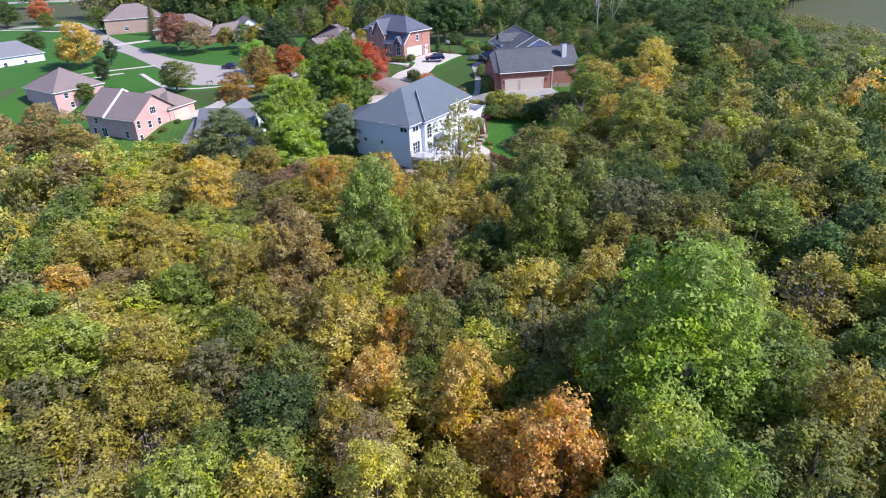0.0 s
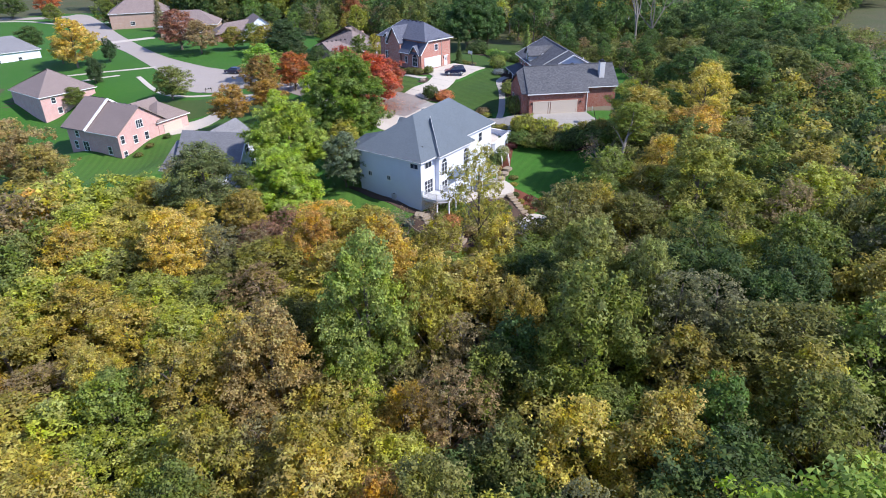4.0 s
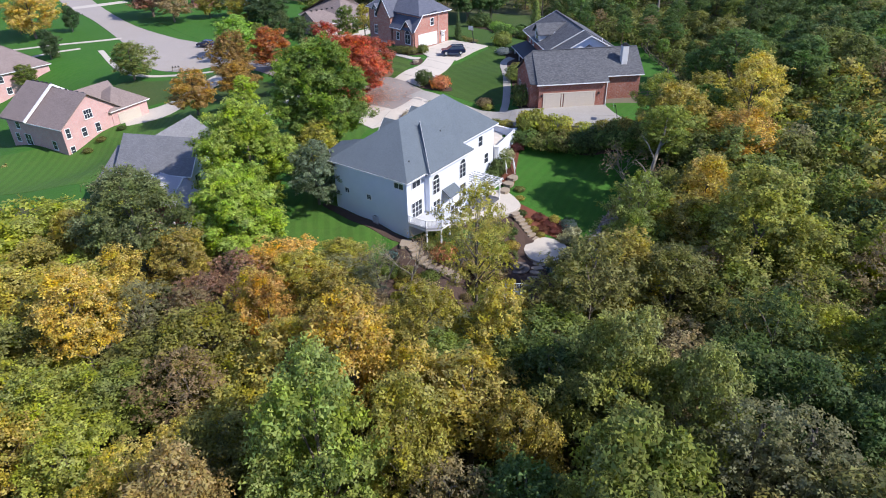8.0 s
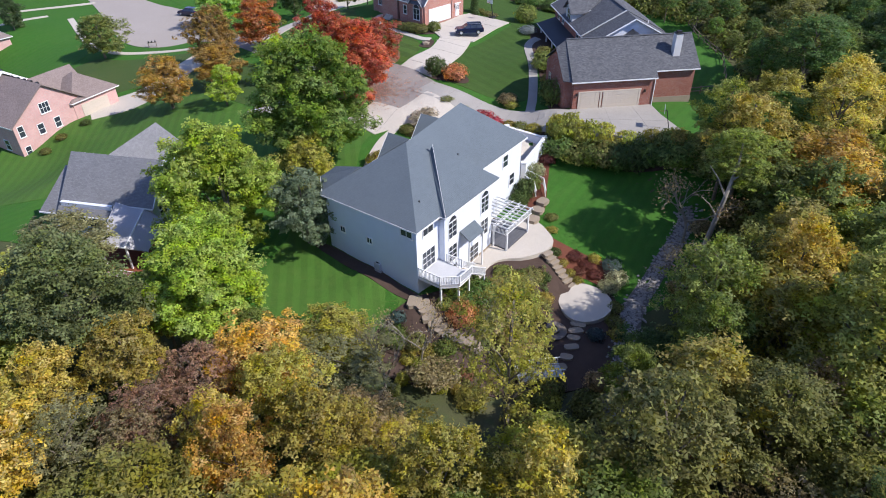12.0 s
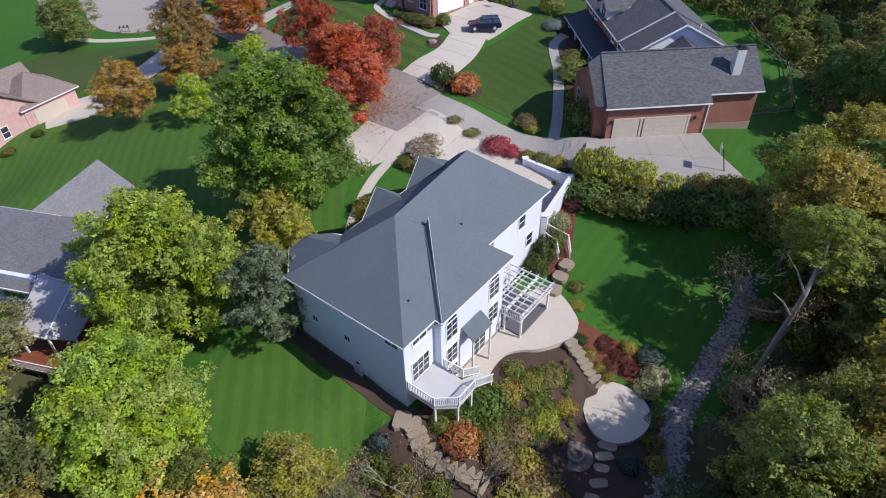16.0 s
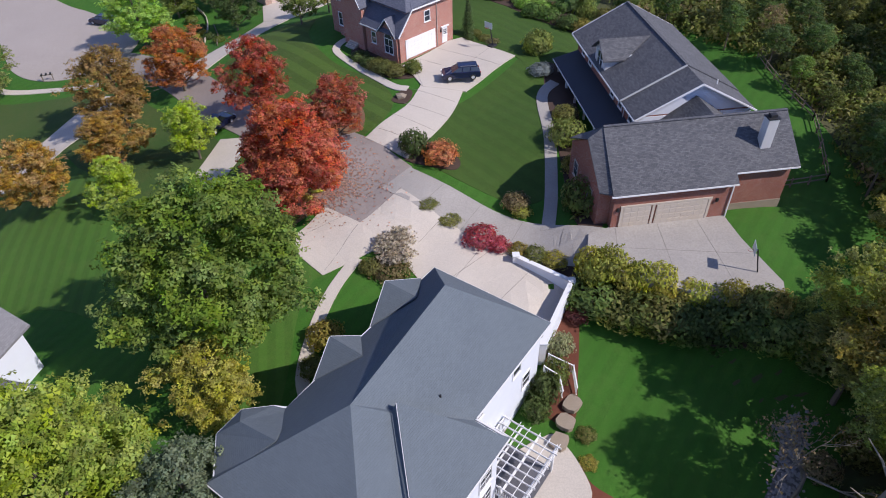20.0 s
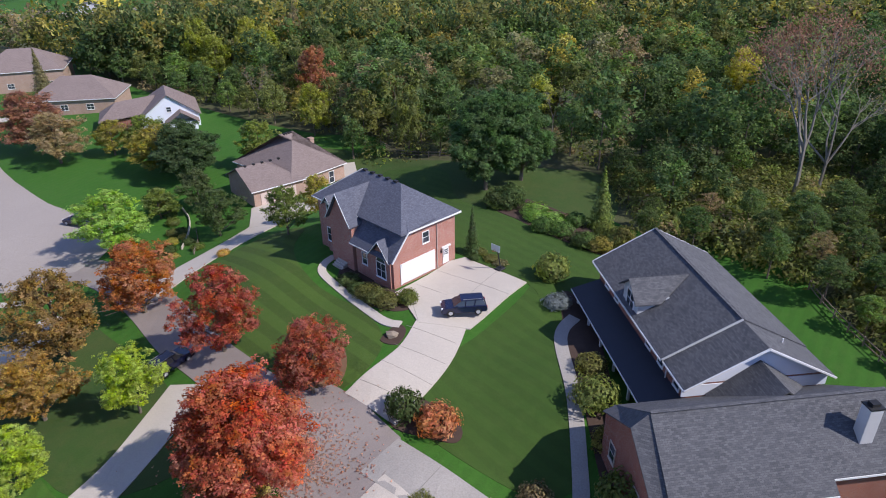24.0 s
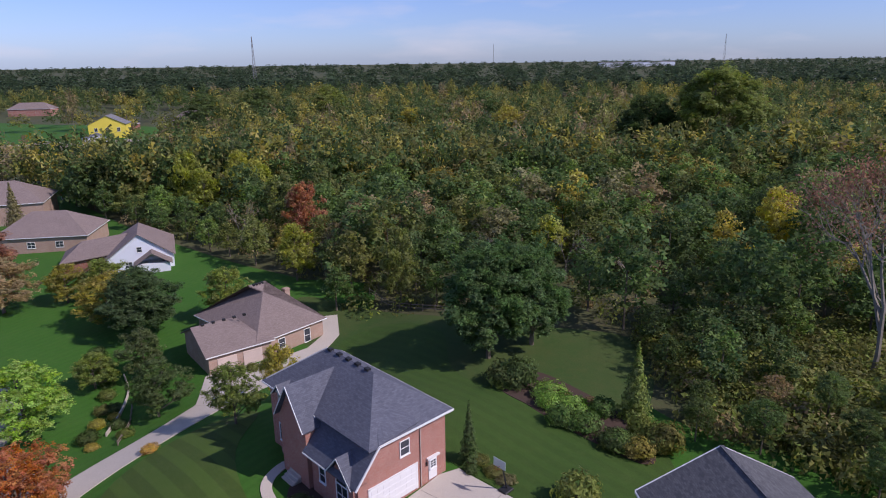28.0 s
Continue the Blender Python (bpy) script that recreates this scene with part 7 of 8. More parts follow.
steps = thing("side_steps", pose(0, 0, 0), "large square paver steps beside the pergola", "steps")
for i in range(3):
    slab(steps, 14.6 - .7 * i, 124.6 - 1.5 * i, -2.0 - .28 * i, 1.5, 1.35, 54, 70 + i)
rail = thing("stair_railing", pose(0, 0, 0), "white railed stair beside the house", "railing")
railing(rail, [(12.9, 127.4, -.3), (14.9, 126.9, -1.2), (15.0, 125.2, -1.9)])
railing(rail, [(12.4, 126.2, -.3), (13.6, 125.8, -1.0), (13.8, 124.8, -1.7)])

ring = thing("fire_ring", pose(13.5, 105.4, gz(13.5, 105.4)), "round stone fire ring on pale gravel", "fire ring")
bm = bmesh.new()
bmesh.ops.create_cone(bm, cap_ends=True, segments=26, radius1=1.35, radius2=1.35, depth=.1, matrix=Matrix.Translation((0, 0, .16)))
part("gravel", bm, GRAVEL, ring)
for k in range(14):
    a = math.tau * k / 14
    ob = part("stone", boxes((-.16, .16, -.1, .1, 0, .3), bev=.03), STONE, ring)
    ob.matrix_local = pose(.55 * math.cos(a), .55 * math.sin(a), .2, 0, 0, math.degrees(a) + 90)

bridge = thing("footbridge", pose(11.6, 100.0, gz(11.6, 100) + .5, 0, 0, 10), "small grey timber footbridge with railings", "footbridge")
for i in range(14):
    part("deck_board", boxes((-2.1 + .3 * i, -1.83 + .3 * i, -.75, .75, .12 + .12 * math.sin(math.pi * i / 13), .2 + .12 * math.sin(math.pi * i / 13))), DECK_GREY, bridge)
for v in (-.8, .8):
    railing(bridge, [(-2.1, v, .2), (0, v, .34), (2.1, v, .2)], .9, .2)
for v in (-.6, .6):
    part("beam", boxes((-2.2, 2.2, v - .08, v + .08, -.1, .12)), WOOD, bridge)

unit = thing("air_conditioner", pose(-3.6, 110.6, gz(-3.6, 110.6) + .1, 0, 0, 54), "grey air conditioning unit beside the wall", "air conditioner")
part("pad", boxes((-.6, .6, -.6, .6, -.2, .05)), GREY_CONCRETE, unit)
part("casing", boxes((-.42, .42, -.42, .42, .05, .85), bev=.05), DECK_GREY, unit)
bm = bmesh.new()
bmesh.ops.create_cone(bm, cap_ends=True, segments=20, radius1=.34, radius2=.3, depth=.06, matrix=Matrix.Translation((0, 0, .88)))
part("fan_grille", bm, BLACK, unit)


def bush(x, y, r, h, tint, label, kind=None, group=""):
    label += " in the garden bed" if len(label.split()) < 4 else ""
    return plant((kind or BUSH)[int(x * 7 + y * 3) % len(kind or BUSH)], x, y, h, r, tint, label, name="shrub", unit=(1.0, .8), group=group, rng=rng)


for x, y, r, h, tint, label in (
        (6.4, 108.2, 1.9, 1.6, (.1, .2, .03), "dense green shrub below the deck"), (4.6, 107.0, 1.3, 1.3, (.1, .2, .03), "dense green shrub below the deck"), (4.6, 104.9, 1.5, 1.7, RUST, "rust-red shrub beside the steps"), (2.9, 106.2, .9, .9, GREEN, "small green shrub beside the steps"),
        (13.2, 109.4, .9, 1.1, YELLOW, "bright yellow shrub"), (11.4, 108.0, 1.1, 1.0, LIME, "lime-green shrub"), (9.6, 107.0, 1.0, .9, LIME, "lime-green shrub"), (12.2, 106.8, .7, .8, OLIVE, "olive shrub"), (8.4, 109.6, 1.3, 1.0, OLIVE, "low olive shrub"),
        (10.2, 110.8, 1.4, 1.0, GREEN, "low green planting below the patio"), (12.0, 111.8, 1.4, .9, DULL, "low dull green planting below the patio"), (9.0, 112.0, 1.0, .8, GREEN, "low green planting below the patio"), (6.8, 106.0, 1.3, 1.0, DULL, "low olive shrub"),
        (9.4, 103.9, 1.6, 1.6, YELLOW, "yellowing shrub over the pond"), (7.4, 104.4, 1.3, 1.4, BROWN, "brown twiggy shrub"), (-1.5, 104.6, .8, .9, (.1, .17, .17), "blue-green juniper"), (-1.8, 102.9, 1.4, 1.0, GREEN, "green spreading shrub"), (-.4, 100.8, .8, .8, YELLOW, "yellow shrub"),
        (.7, 100.2, .8, .9, LIME, "lime shrub"), (17.6, 104.8, .9, 1.0, (.09, .14, .15), "blue-green dwarf spruce"), (19.9, 107.0, 1.0, .8, DULL, "olive planting round the patio"), (20.3, 109.2, .9, .7, DULL, "olive planting round the patio"), (19.8, 105.2, .9, .7, OLIVE, "olive planting round the patio"),
        (15.0, 115.9, .7, .7, DEEP, "clipped dark green box ball"), (15.7, 114.8, .65, .65, OLIVE, "clipped olive box ball"), (16.4, 113.9, .65, .65, OLIVE, "clipped olive box ball"), (17.2, 113.2, .6, .6, OLIVE, "clipped olive box ball"),
        (17.2, 116.2, 1.0, .6, (.16, .05, .03), "dark red barberry"), (18.4, 115.4, 1.0, .6, (.16, .05, .03), "dark red barberry"), (17.6, 114.6, .9, .5, (.18, .06, .03), "dark red barberry"), (19.2, 114.2, .9, .6, (.16, .05, .03), "dark red barberry"), (19.4, 116.0, .7, 1.0, YELLOW, "bright yellow-green conifer"),
        (21.2, 115.2, 1.2, .9, (.1, .16, .15), "blue-green spreading conifer"), (21.4, 113.2, 1.2, 1.3, (.4, .4, .22), "pale plumed ornamental grass"), (20.3, 112.0, 1.1, 1.2, (.36, .36, .2), "pale plumed ornamental grass"),
        (12.4, 125.2, 1.3, 2.6, DEEP, "dark green conical evergreen by the pergola"), (13.4, 126.6, 1.2, 2.3, GREEN, "green evergreen by the pergola"), (11.7, 123.8, 1.1, 2.2, DEEP, "dark green evergreen by the pergola"), (14.2, 129.4, 1.2, 1.8, (.3, .33, .16), "pale feathery shrub below the wall"),
        (16.2, 132.8, 1.0, 1.3, (.16, .05, .04), "dark purple-red shrub below the wall"), (15.4, 122.2, .8, .6, DULL, "low shrub beside the pavers"), (15.2, 120.0, .7, .5, OLIVE, "low shrub beside the patio"),
        (-5.2, 129.6, 1.5, 1.8, OLIVE, "yellow-green shrub in the island"), (-5.9, 127.0, 1.2, 1.2, DULL, "olive shrub in the island"), (-2.0, 137.2, 1.1, 1.0, DULL, "low shrub in the island"), (-.2, 137.0, 1.8, 1.1, (.2, .17, .06), "low brown shrub in the island"),
        (8.2, 141.3, 1.7, 1.3, (.4, .03, .035), "bright red burning bush"), (9.8, 140.4, 1.1, 1.1, (.4, .03, .035), "bright red burning bush"), (11.6, 139.9, 1.0, .8, OLIVE, "olive planting beside the drive"), (13.2, 139.0, 1.2, .9, DULL, "olive planting beside the drive"),
        (14.8, 138.0, 1.2, 1.0, OLIVE, "olive planting beside the drive"), (5.2, 143.6, 1.2, .4, DULL, "sparse ground cover between the drives"), (3.2, 145.2, 1.0, .35, DULL, "sparse ground cover between the drives"),
        (-11.0, 144.4, 1.5, 1.2, GREEN, "green shrub beside the drive"), (-9.4, 146.8, 1.0, .8, YELLOW, "yellow-green shrub under the maple"), (-10.8, 147.6, .8, .7, YELLOW, "yellow-green shrub under the maple"), (-8.4, 148.6, .9, .7, LIME, "lime shrub under the maple"),
        (1.6, 153.8, 1.6, 2.6, DEEP, "dark green yew at the drive"), (4.5, 152.5, 1.9, 2.2, RUST, "red and green shrub at the drive"), (11.9, 145.6, 1.4, 1.5, BROWN, "red-brown shrub"), (12.4, 144.6, 1.0, 1.0, LIME, "lime green shrub"),
        (18.2, 144.0, 2.2, 3.3, GREEN, "rounded green shrub beside the garage"), (18.0, 154.6, 2.0, 2.6, GREEN, "rounded green shrub along the porch"), (18.4, 150.6, 1.4, 1.4, OLIVE, "green shrub along the porch"), (18.6, 159.0, 1.4, 1.6, DULL, "low shrub along the porch"),
        (17.2, 174.6, 2.0, 2.8, GREEN, "rounded green shrub at the porch end"), (17.0, 169.2, 1.5, 1.2, (.22, .26, .27), "blue-grey shrub at the porch"),
        (-2.2, 170.2, 1.5, 1.3, DULL, "clipped brown-green hedge shrub"), (-3.4, 171.4, 1.5, 1.3, DULL, "clipped brown-green hedge shrub"), (-1.0, 169.1, 1.4, 1.3, DULL, "clipped brown-green hedge shrub"), (1.2, 169.3, 1.1, 1.7, GREEN, "round clipped green box"), (-4.6, 172.8, 1.3, 1.1, DEEP, "dark clipped shrub"),
        (-5.9, 174.8, 1.3, 1.1, DEEP, "dark clipped shrub"), (8.6, 179.0, .7, .8, DEEP, "small clipped shrub"), (9.4, 180.4, .9, .7, DULL, "low shrub at the pad's edge"), (10.6, 178.8, .9, .7, DULL, "low shrub at the pad's edge"), (11.6, 177.6, .9, .6, GREY, "low grey shrub at the pad's edge"),
        (17.6, 194, 2.0, 1.7, (.17, .34, .03), "bright green shrub in the back bed"), (19.3, 191.0, 1.9, 1.6, (.18, .35, .03), "bright green shrub in the back bed"), (20.2, 187.4, 1.9, 1.6, (.1, .2, .03), "green shrub in the back bed"), (22.6, 184.2, 1.8, 1.6, DEEP, "dark green shrub in the back bed"), (18.6, 194, 1.5, 1.0, BROWN, "brown shrub in the back bed"),
        (13.2, 197.2, 2.6, 2.6, DEEP, "dark green shrub in the back bed"), (24.6, 183, 1.6, 1.8, OLIVE, "yellowing shrub at the wood's edge"), (26.6, 184.6, 2.0, 2.2, (.14, .2, .03), "olive shrub at the wood's edge"),
        (-30.6, 193.4, 1.0, .9, GREEN, "round green shrub on the lawn"), (-33.0, 196.2, 1.0, 1.0, DEEP, "round green shrub on the lawn"), (-34.6, 198.4, .8, .7, YELLOW, "yellow shrub on the lawn"), (-33.2, 191.0, .8, .7, YELLOW, "yellow shrub on the lawn"), (-35.6, 200.2, 1.1, 1.0, DEEP, "round green shrub on the lawn"),
        (-18.4, 209.4, 1.1, 1.1, GREEN, "green shrub beside the garage"), (-17.4, 211.0, 1.1, 1.1, GREEN, "green shrub beside the garage"), (-53.2, 151.8, .8, .8, DEEP, "dark shrub beside the brick wall"), (-55.6, 148.4, .9, .8, DULL, "olive shrub beside the brick wall"), (-57.0, 145.6, .9, .8, DULL, "olive shrub beside the brick wall")):
    bush(x, y, r, h, tint, label)
for x, y, h, r, tint, label in ((1.2, 139.0, 3.4, 2.6, (.42, .35, .28), "twiggy shrub with faded flower heads in the island"), (9.0, 102.6, 3.6, 2.6, (.3, .24, .08), "brown twiggy shrub above the pond"), (1.8, 98.6, 3.4, 2.4, BROWN, "bare twiggy shrub below the steps"), (-3.2, 99.6, 3.0, 2.2, GREY, "pale bare brush at the lawn's corner"), (26.6, 108.4, 6, 2.8, (.26, .22, .12), "bare twiggy tree past the creek"), (30.6, 108.6, 7, 3.2, BROWN, "bare twiggy tree past the creek"), (27.6, 113.6, 5, 2.2, BROWN, "bare twiggy tree past the creek")):
    plant(HEADS[0] if h < 4 else BARE[1], x, y, h, r, tint, label, name="shrub" if h < 4 else "tree", rng=rng)
# low ground cover below the patio
gr = np.random.default_rng(29)
for tint, label, n in (((.13, .2, .035), "low green ground cover", 4200), ((.2, .15, .06), "brown seed heads", 1800)):
    cx, cy = gr.uniform(4.5, 13.6, n), gr.uniform(104.5, 113.6, n)
    ok = (cy < 108.2 + .62 * (cx - 4)) & (cy > 102.6 + .5 * (cx - 4)) & ((cx - 13.5) ** 2 + (cy - 105.4) ** 2 > 3) & (np.sin(cx * 1.9) + np.cos(cy * 2.3 + cx) > -.5)
    cx, cy = cx[ok], cy[ok]
    pts = np.stack([cx, cy, ground_z(cx, cy) + .12 + gr.uniform(0, .45, len(cx))], 1)
    ob = tagged(new("ground_cover", sprays("ground_cover", pts, np.tile((0, 0, 1.0), (len(cx), 1)) + gr.normal(0, .5, (len(cx), 3)), .2, gr)), label + " in the mulch bed below the patio", "ground cover", kind="stuff")
    ob.color = (*tint, 1)
# mixed planting that crowds the lower bed
for i in range(46):
    x, y = rng.uniform(-3, 14.5), rng.uniform(96.6, 107)
    if (x - 13.5) ** 2 + (y - 105.4) ** 2 < 5 or y > 101 + .55 * (x + 3) + 3.2 or any((x - p) ** 2 + (y - q) ** 2 < 1.2 for p, q in flight) or abs(x - 11.6) < 2.6 and abs(y - 100) < 1.4:
        continue
    k = rng.choice((("green", GREEN), ("olive", OLIVE), ("dull olive", DULL), ("brown", BROWN), ("lime-green", LIME), ("rust-brown", (.3, .14, .05))))
    bush(x, y, rng.uniform(.5, 1.1), rng.uniform(.5, 1.2), k[1], k[0] + " bedding plant crowding the mulch bed", group="bedding plants")
# garden behind the orange brick house
draped("flower_bed", smooth([(13, 199), (17, 201), (21.5, 196), (25, 190), (24, 184.5), (20, 186), (15.5, 191), (12.5, 195)]), .16, MULCH, "dark mulch bed behind the brick house", "flower bed")
for x, y, r, h, tint, label in ((17.9, 187.9, 1.5, 2.0, (.1, .2, .03), "round clipped green shrub"), (22.8, 190.6, 1.5, 1.8, (.1, .22, .03), "round clipped green shrub"), (17.2, 191.4, 1.4, 1.6, (.18, .34, .03), "round light green shrub"), (14.6, 197, 2.2, 3.4, DEEP, "large dark green shrub under the tree"), (23.0, 184.2, 1.5, 1.8, (.1, .2, .03), "round clipped green shrub"), (22, 193, .9, .7, BROWN, "brown bedding plant"), (19.4, 194.6, .9, .8, DULL, "olive-brown bedding plant"), (25.6, 186, 1.4, 2.6, (.16, .22, .03), "yellow-green shrub at the wood's edge"), (27.5, 184, 1.6, 2.8, DULL, "olive shrub at the wood's edge")):
    bush(x, y, r, h, tint, label)
# shrubs along the curved edging below the tan garage
edge = thing("edging", pose(0, 0, 0), "low pale timber edging of a shrub bed", "edging")
run = smooth([(-38.6, 209), (-36, 205), (-34.4, 200), (-33.2, 194)], False, 4)
for p, q in zip(run, run[1:]):
    part("board", bar(bmesh.new(), (p[0], p[1], gz(*p) + .3), (q[0], q[1], gz(*q) + .3), .14, .5), TAN, edge)
for x, y, r, h, tint, label in ((-45, 214, 1.4, 1.8, DEEP, "dark rounded shrub beside the lawn"), (-43.2, 212, 1.3, 1.6, GREEN, "rounded green shrub beside the lawn"), (-41.8, 210, 1.1, 1.1, YELLOW, "bright yellow shrub beside the lawn"), (-39.6, 206.6, 1.1, 1.2, DEEP, "dark shrub along the edging"), (-38, 203.4, 1.2, 1.2, GREEN, "green shrub along the edging"), (-36.6, 199.6, 1.1, 1.1, DULL, "olive shrub along the edging"), (-35.6, 196.4, 1.0, 1.0, YELLOW, "bright yellow shrub along the edging"), (-34.8, 193, 1.3, 1.3, DEEP, "dark rounded shrub along the edging"), (-20.4, 208.4, 1.0, 1.1, GREEN, "small rounded shrub by the garage"), (-18.6, 209.8, 1.1, 1.2, GREEN, "small rounded shrub by the garage"), (-24.5, 187, .9, .8, GOLD, "small mound of yellow bedding plants")):
    bush(x, y, r, h, tint, label)
# planting that fills the bed below the patio, and the rough growth past the creek
for x, y, r, h, tint, label in ((3.6, 109.0, 1.3, 1.7, GREEN, "broad green shrub at the foot of the deck"), (5.4, 109.6, 1.2, 1.5, GREEN, "broad green shrub at the foot of the deck"), (7.0, 108.6, .9, 1.0, DULL, "olive bedding shrub in the mulch bed"), (8.6, 109.8, .9, .9, RUST, "red-brown bedding plant in the mulch bed"), (10.2, 110.8, 1.0, 1.1, OLIVE, "olive grassy clump in the mulch bed"), (11.6, 111.6, .9, .8, BROWN, "brown seed heads in the mulch bed"), (12.6, 109.4, .7, .9, YELLOW, "bright yellow-green shrub in the mulch bed"), (11.0, 107.6, 1.0, 1.0, LIME, "light green clump in the mulch bed"), (9.0, 106.4, 1.1, 1.0, BROWN, "brown grassy clump in the mulch bed"), (6.8, 105.8, 1.0, 1.1, DULL, "olive grassy clump in the mulch bed"), (4.6, 106.2, 1.0, 1.2, RUST, "red-brown shrub beside the steps"), (13.4, 112.2, .8, .7, DEEP, "small dark shrub beside the steps"),
                                (9.6, 103.8, 1.2, 1.3, OLIVE, "olive shrub above the pond"), (3.0, 101.6, 1.1, 1.2, GREEN, "green shrub beside the steps"), (.2, 102.4, 1.2, 1.0, DULL, "olive shrub beside the steps"), (12.4, 98.0, 1.2, 1.4, DULL, "olive shrub by the footbridge"), (5.2, 96.0, 1.4, 1.6, OLIVE, "olive shrub below the garden"), (16.6, 98.4, 1.3, 1.3, BROWN, "brown brush below the garden"), (15.0, 95.4, 1.5, 1.8, DULL, "olive brush below the garden"), (9.4, 94.0, 1.6, 1.9, OLIVE, "yellow-green brush below the garden"), (12.6, 92.0, 1.7, 2.2, GREEN, "green brush below the garden"),
                                (24.8, 103.5, 1.6, 2.4, DULL, "olive brush past the creek"), (28.0, 107.2, 1.7, 2.6, OLIVE, "yellow-green brush past the creek"), (31.6, 110.4, 1.8, 3.0, DULL, "olive brush past the creek"), (27.2, 110.8, 1.2, 1.4, BROWN, "brown brush past the creek"), (33.6, 114.8, 1.8, 2.8, GREEN, "green brush past the creek"), (31.6, 118.6, 1.3, 1.6, BROWN, "brown brush past the creek"), (35.0, 119.8, 1.9, 3.0, DULL, "olive brush past the creek"), (24.6, 99.0, 1.8, 2.4, BROWN, "brown brush past the creek"), (29.6, 102.2, 1.9, 3.0, GREEN, "green brush past the creek"), (33.2, 106.0, 2.0, 3.4, OLIVE, "yellow-green brush past the creek"), (22.6, 97.0, 1.6, 2.2, DULL, "olive brush past the creek"), (36.4, 124.6, 2.0, 3.2, DEEP, "dark brush at the lawn's corner"), (33.6, 127.8, 1.9, 3.0, DEEP, "dark brush at the lawn's corner"), (36.6, 112.6, 2.0, 3.2, DULL, "olive brush past the creek")):
    bush(x, y, r, h, tint, label)
for x, y, h, r, tint, label in ((30.4, 105.6, 7, 2.6, YELLOW, "small yellow-green tree past the creek"), (36, 108.6, 8, 3.0, OLIVE, "small yellow-green tree past the creek"), (34.6, 101.6, 9, 3.4, GREEN, "small green tree past the creek")):
    plant(AIRY[0], x, y, h, r, tint, label, rng=rng)
# the leaning tree beside the creek
lean = thing("tree", pose(28.8, 112.3, gz(28.8, 112.3)), "leaning tree with a pale bare trunk beside the creek", "tree")
part("trunk", tube(bmesh.new(), [(0, 0, -.6), (.8, .3, 5), (1.7, .8, 9.6), (3.0, 2.6, 12.6), (3.6, 4.2, 14.5)], [.34, .27, .21, .13, .05], 8), PALE_BARK, lean)
for p, q in (((1.7, .8, 9.6), (.2, 2.6, 12.2)), ((2.3, 1.6, 11), (4.6, 1.0, 13)), ((1.3, .5, 7.4), (-.6, 1.0, 9.6))):
    part("limb", tube(bmesh.new(), [p, Vector(p).lerp(Vector(q), .5) + Vector((0, 0, .3)), q], [.11, .07, .02], 5), PALE_BARK, lean)
crown = part("crown", FINE[1][1], None, lean)
crown.matrix_local = pose(3.4, 3.6, 8.8) @ Matrix.Diagonal((.95, .95, .55, 1))
crown.color = (.22, .28, .03, 1)
# the hedge between the court and the garage pad
for i in range(15):
    f = i / 14
    bush(17.2 + 15.5 * f + rng.uniform(-.5, .5), 136.4 - 7.2 * f + rng.uniform(-.5, .5), rng.uniform(1.2, 1.7), rng.uniform(2.4, 3.2), rng.choice((LIME, (.36, .4, .02), (.4, .4, .02)) if i < 9 else (GREEN, OLIVE, DULL)), "yellow-green hedge shrub above the lawn", group="hedge shrubs")
for i in range(12):
    f = i / 11
    bush(18.4 + 16.5 * f + rng.uniform(-.5, .5), 133.8 - 8.0 * f + rng.uniform(-.6, .6), rng.uniform(1.8, 2.6), rng.uniform(2.2, 3.2), rng.choice((DULL, GREEN, (.11, .19, .03), (.09, .15, .03))), "tall dark green hedge shrub beside the lawn", group="hedge shrubs")


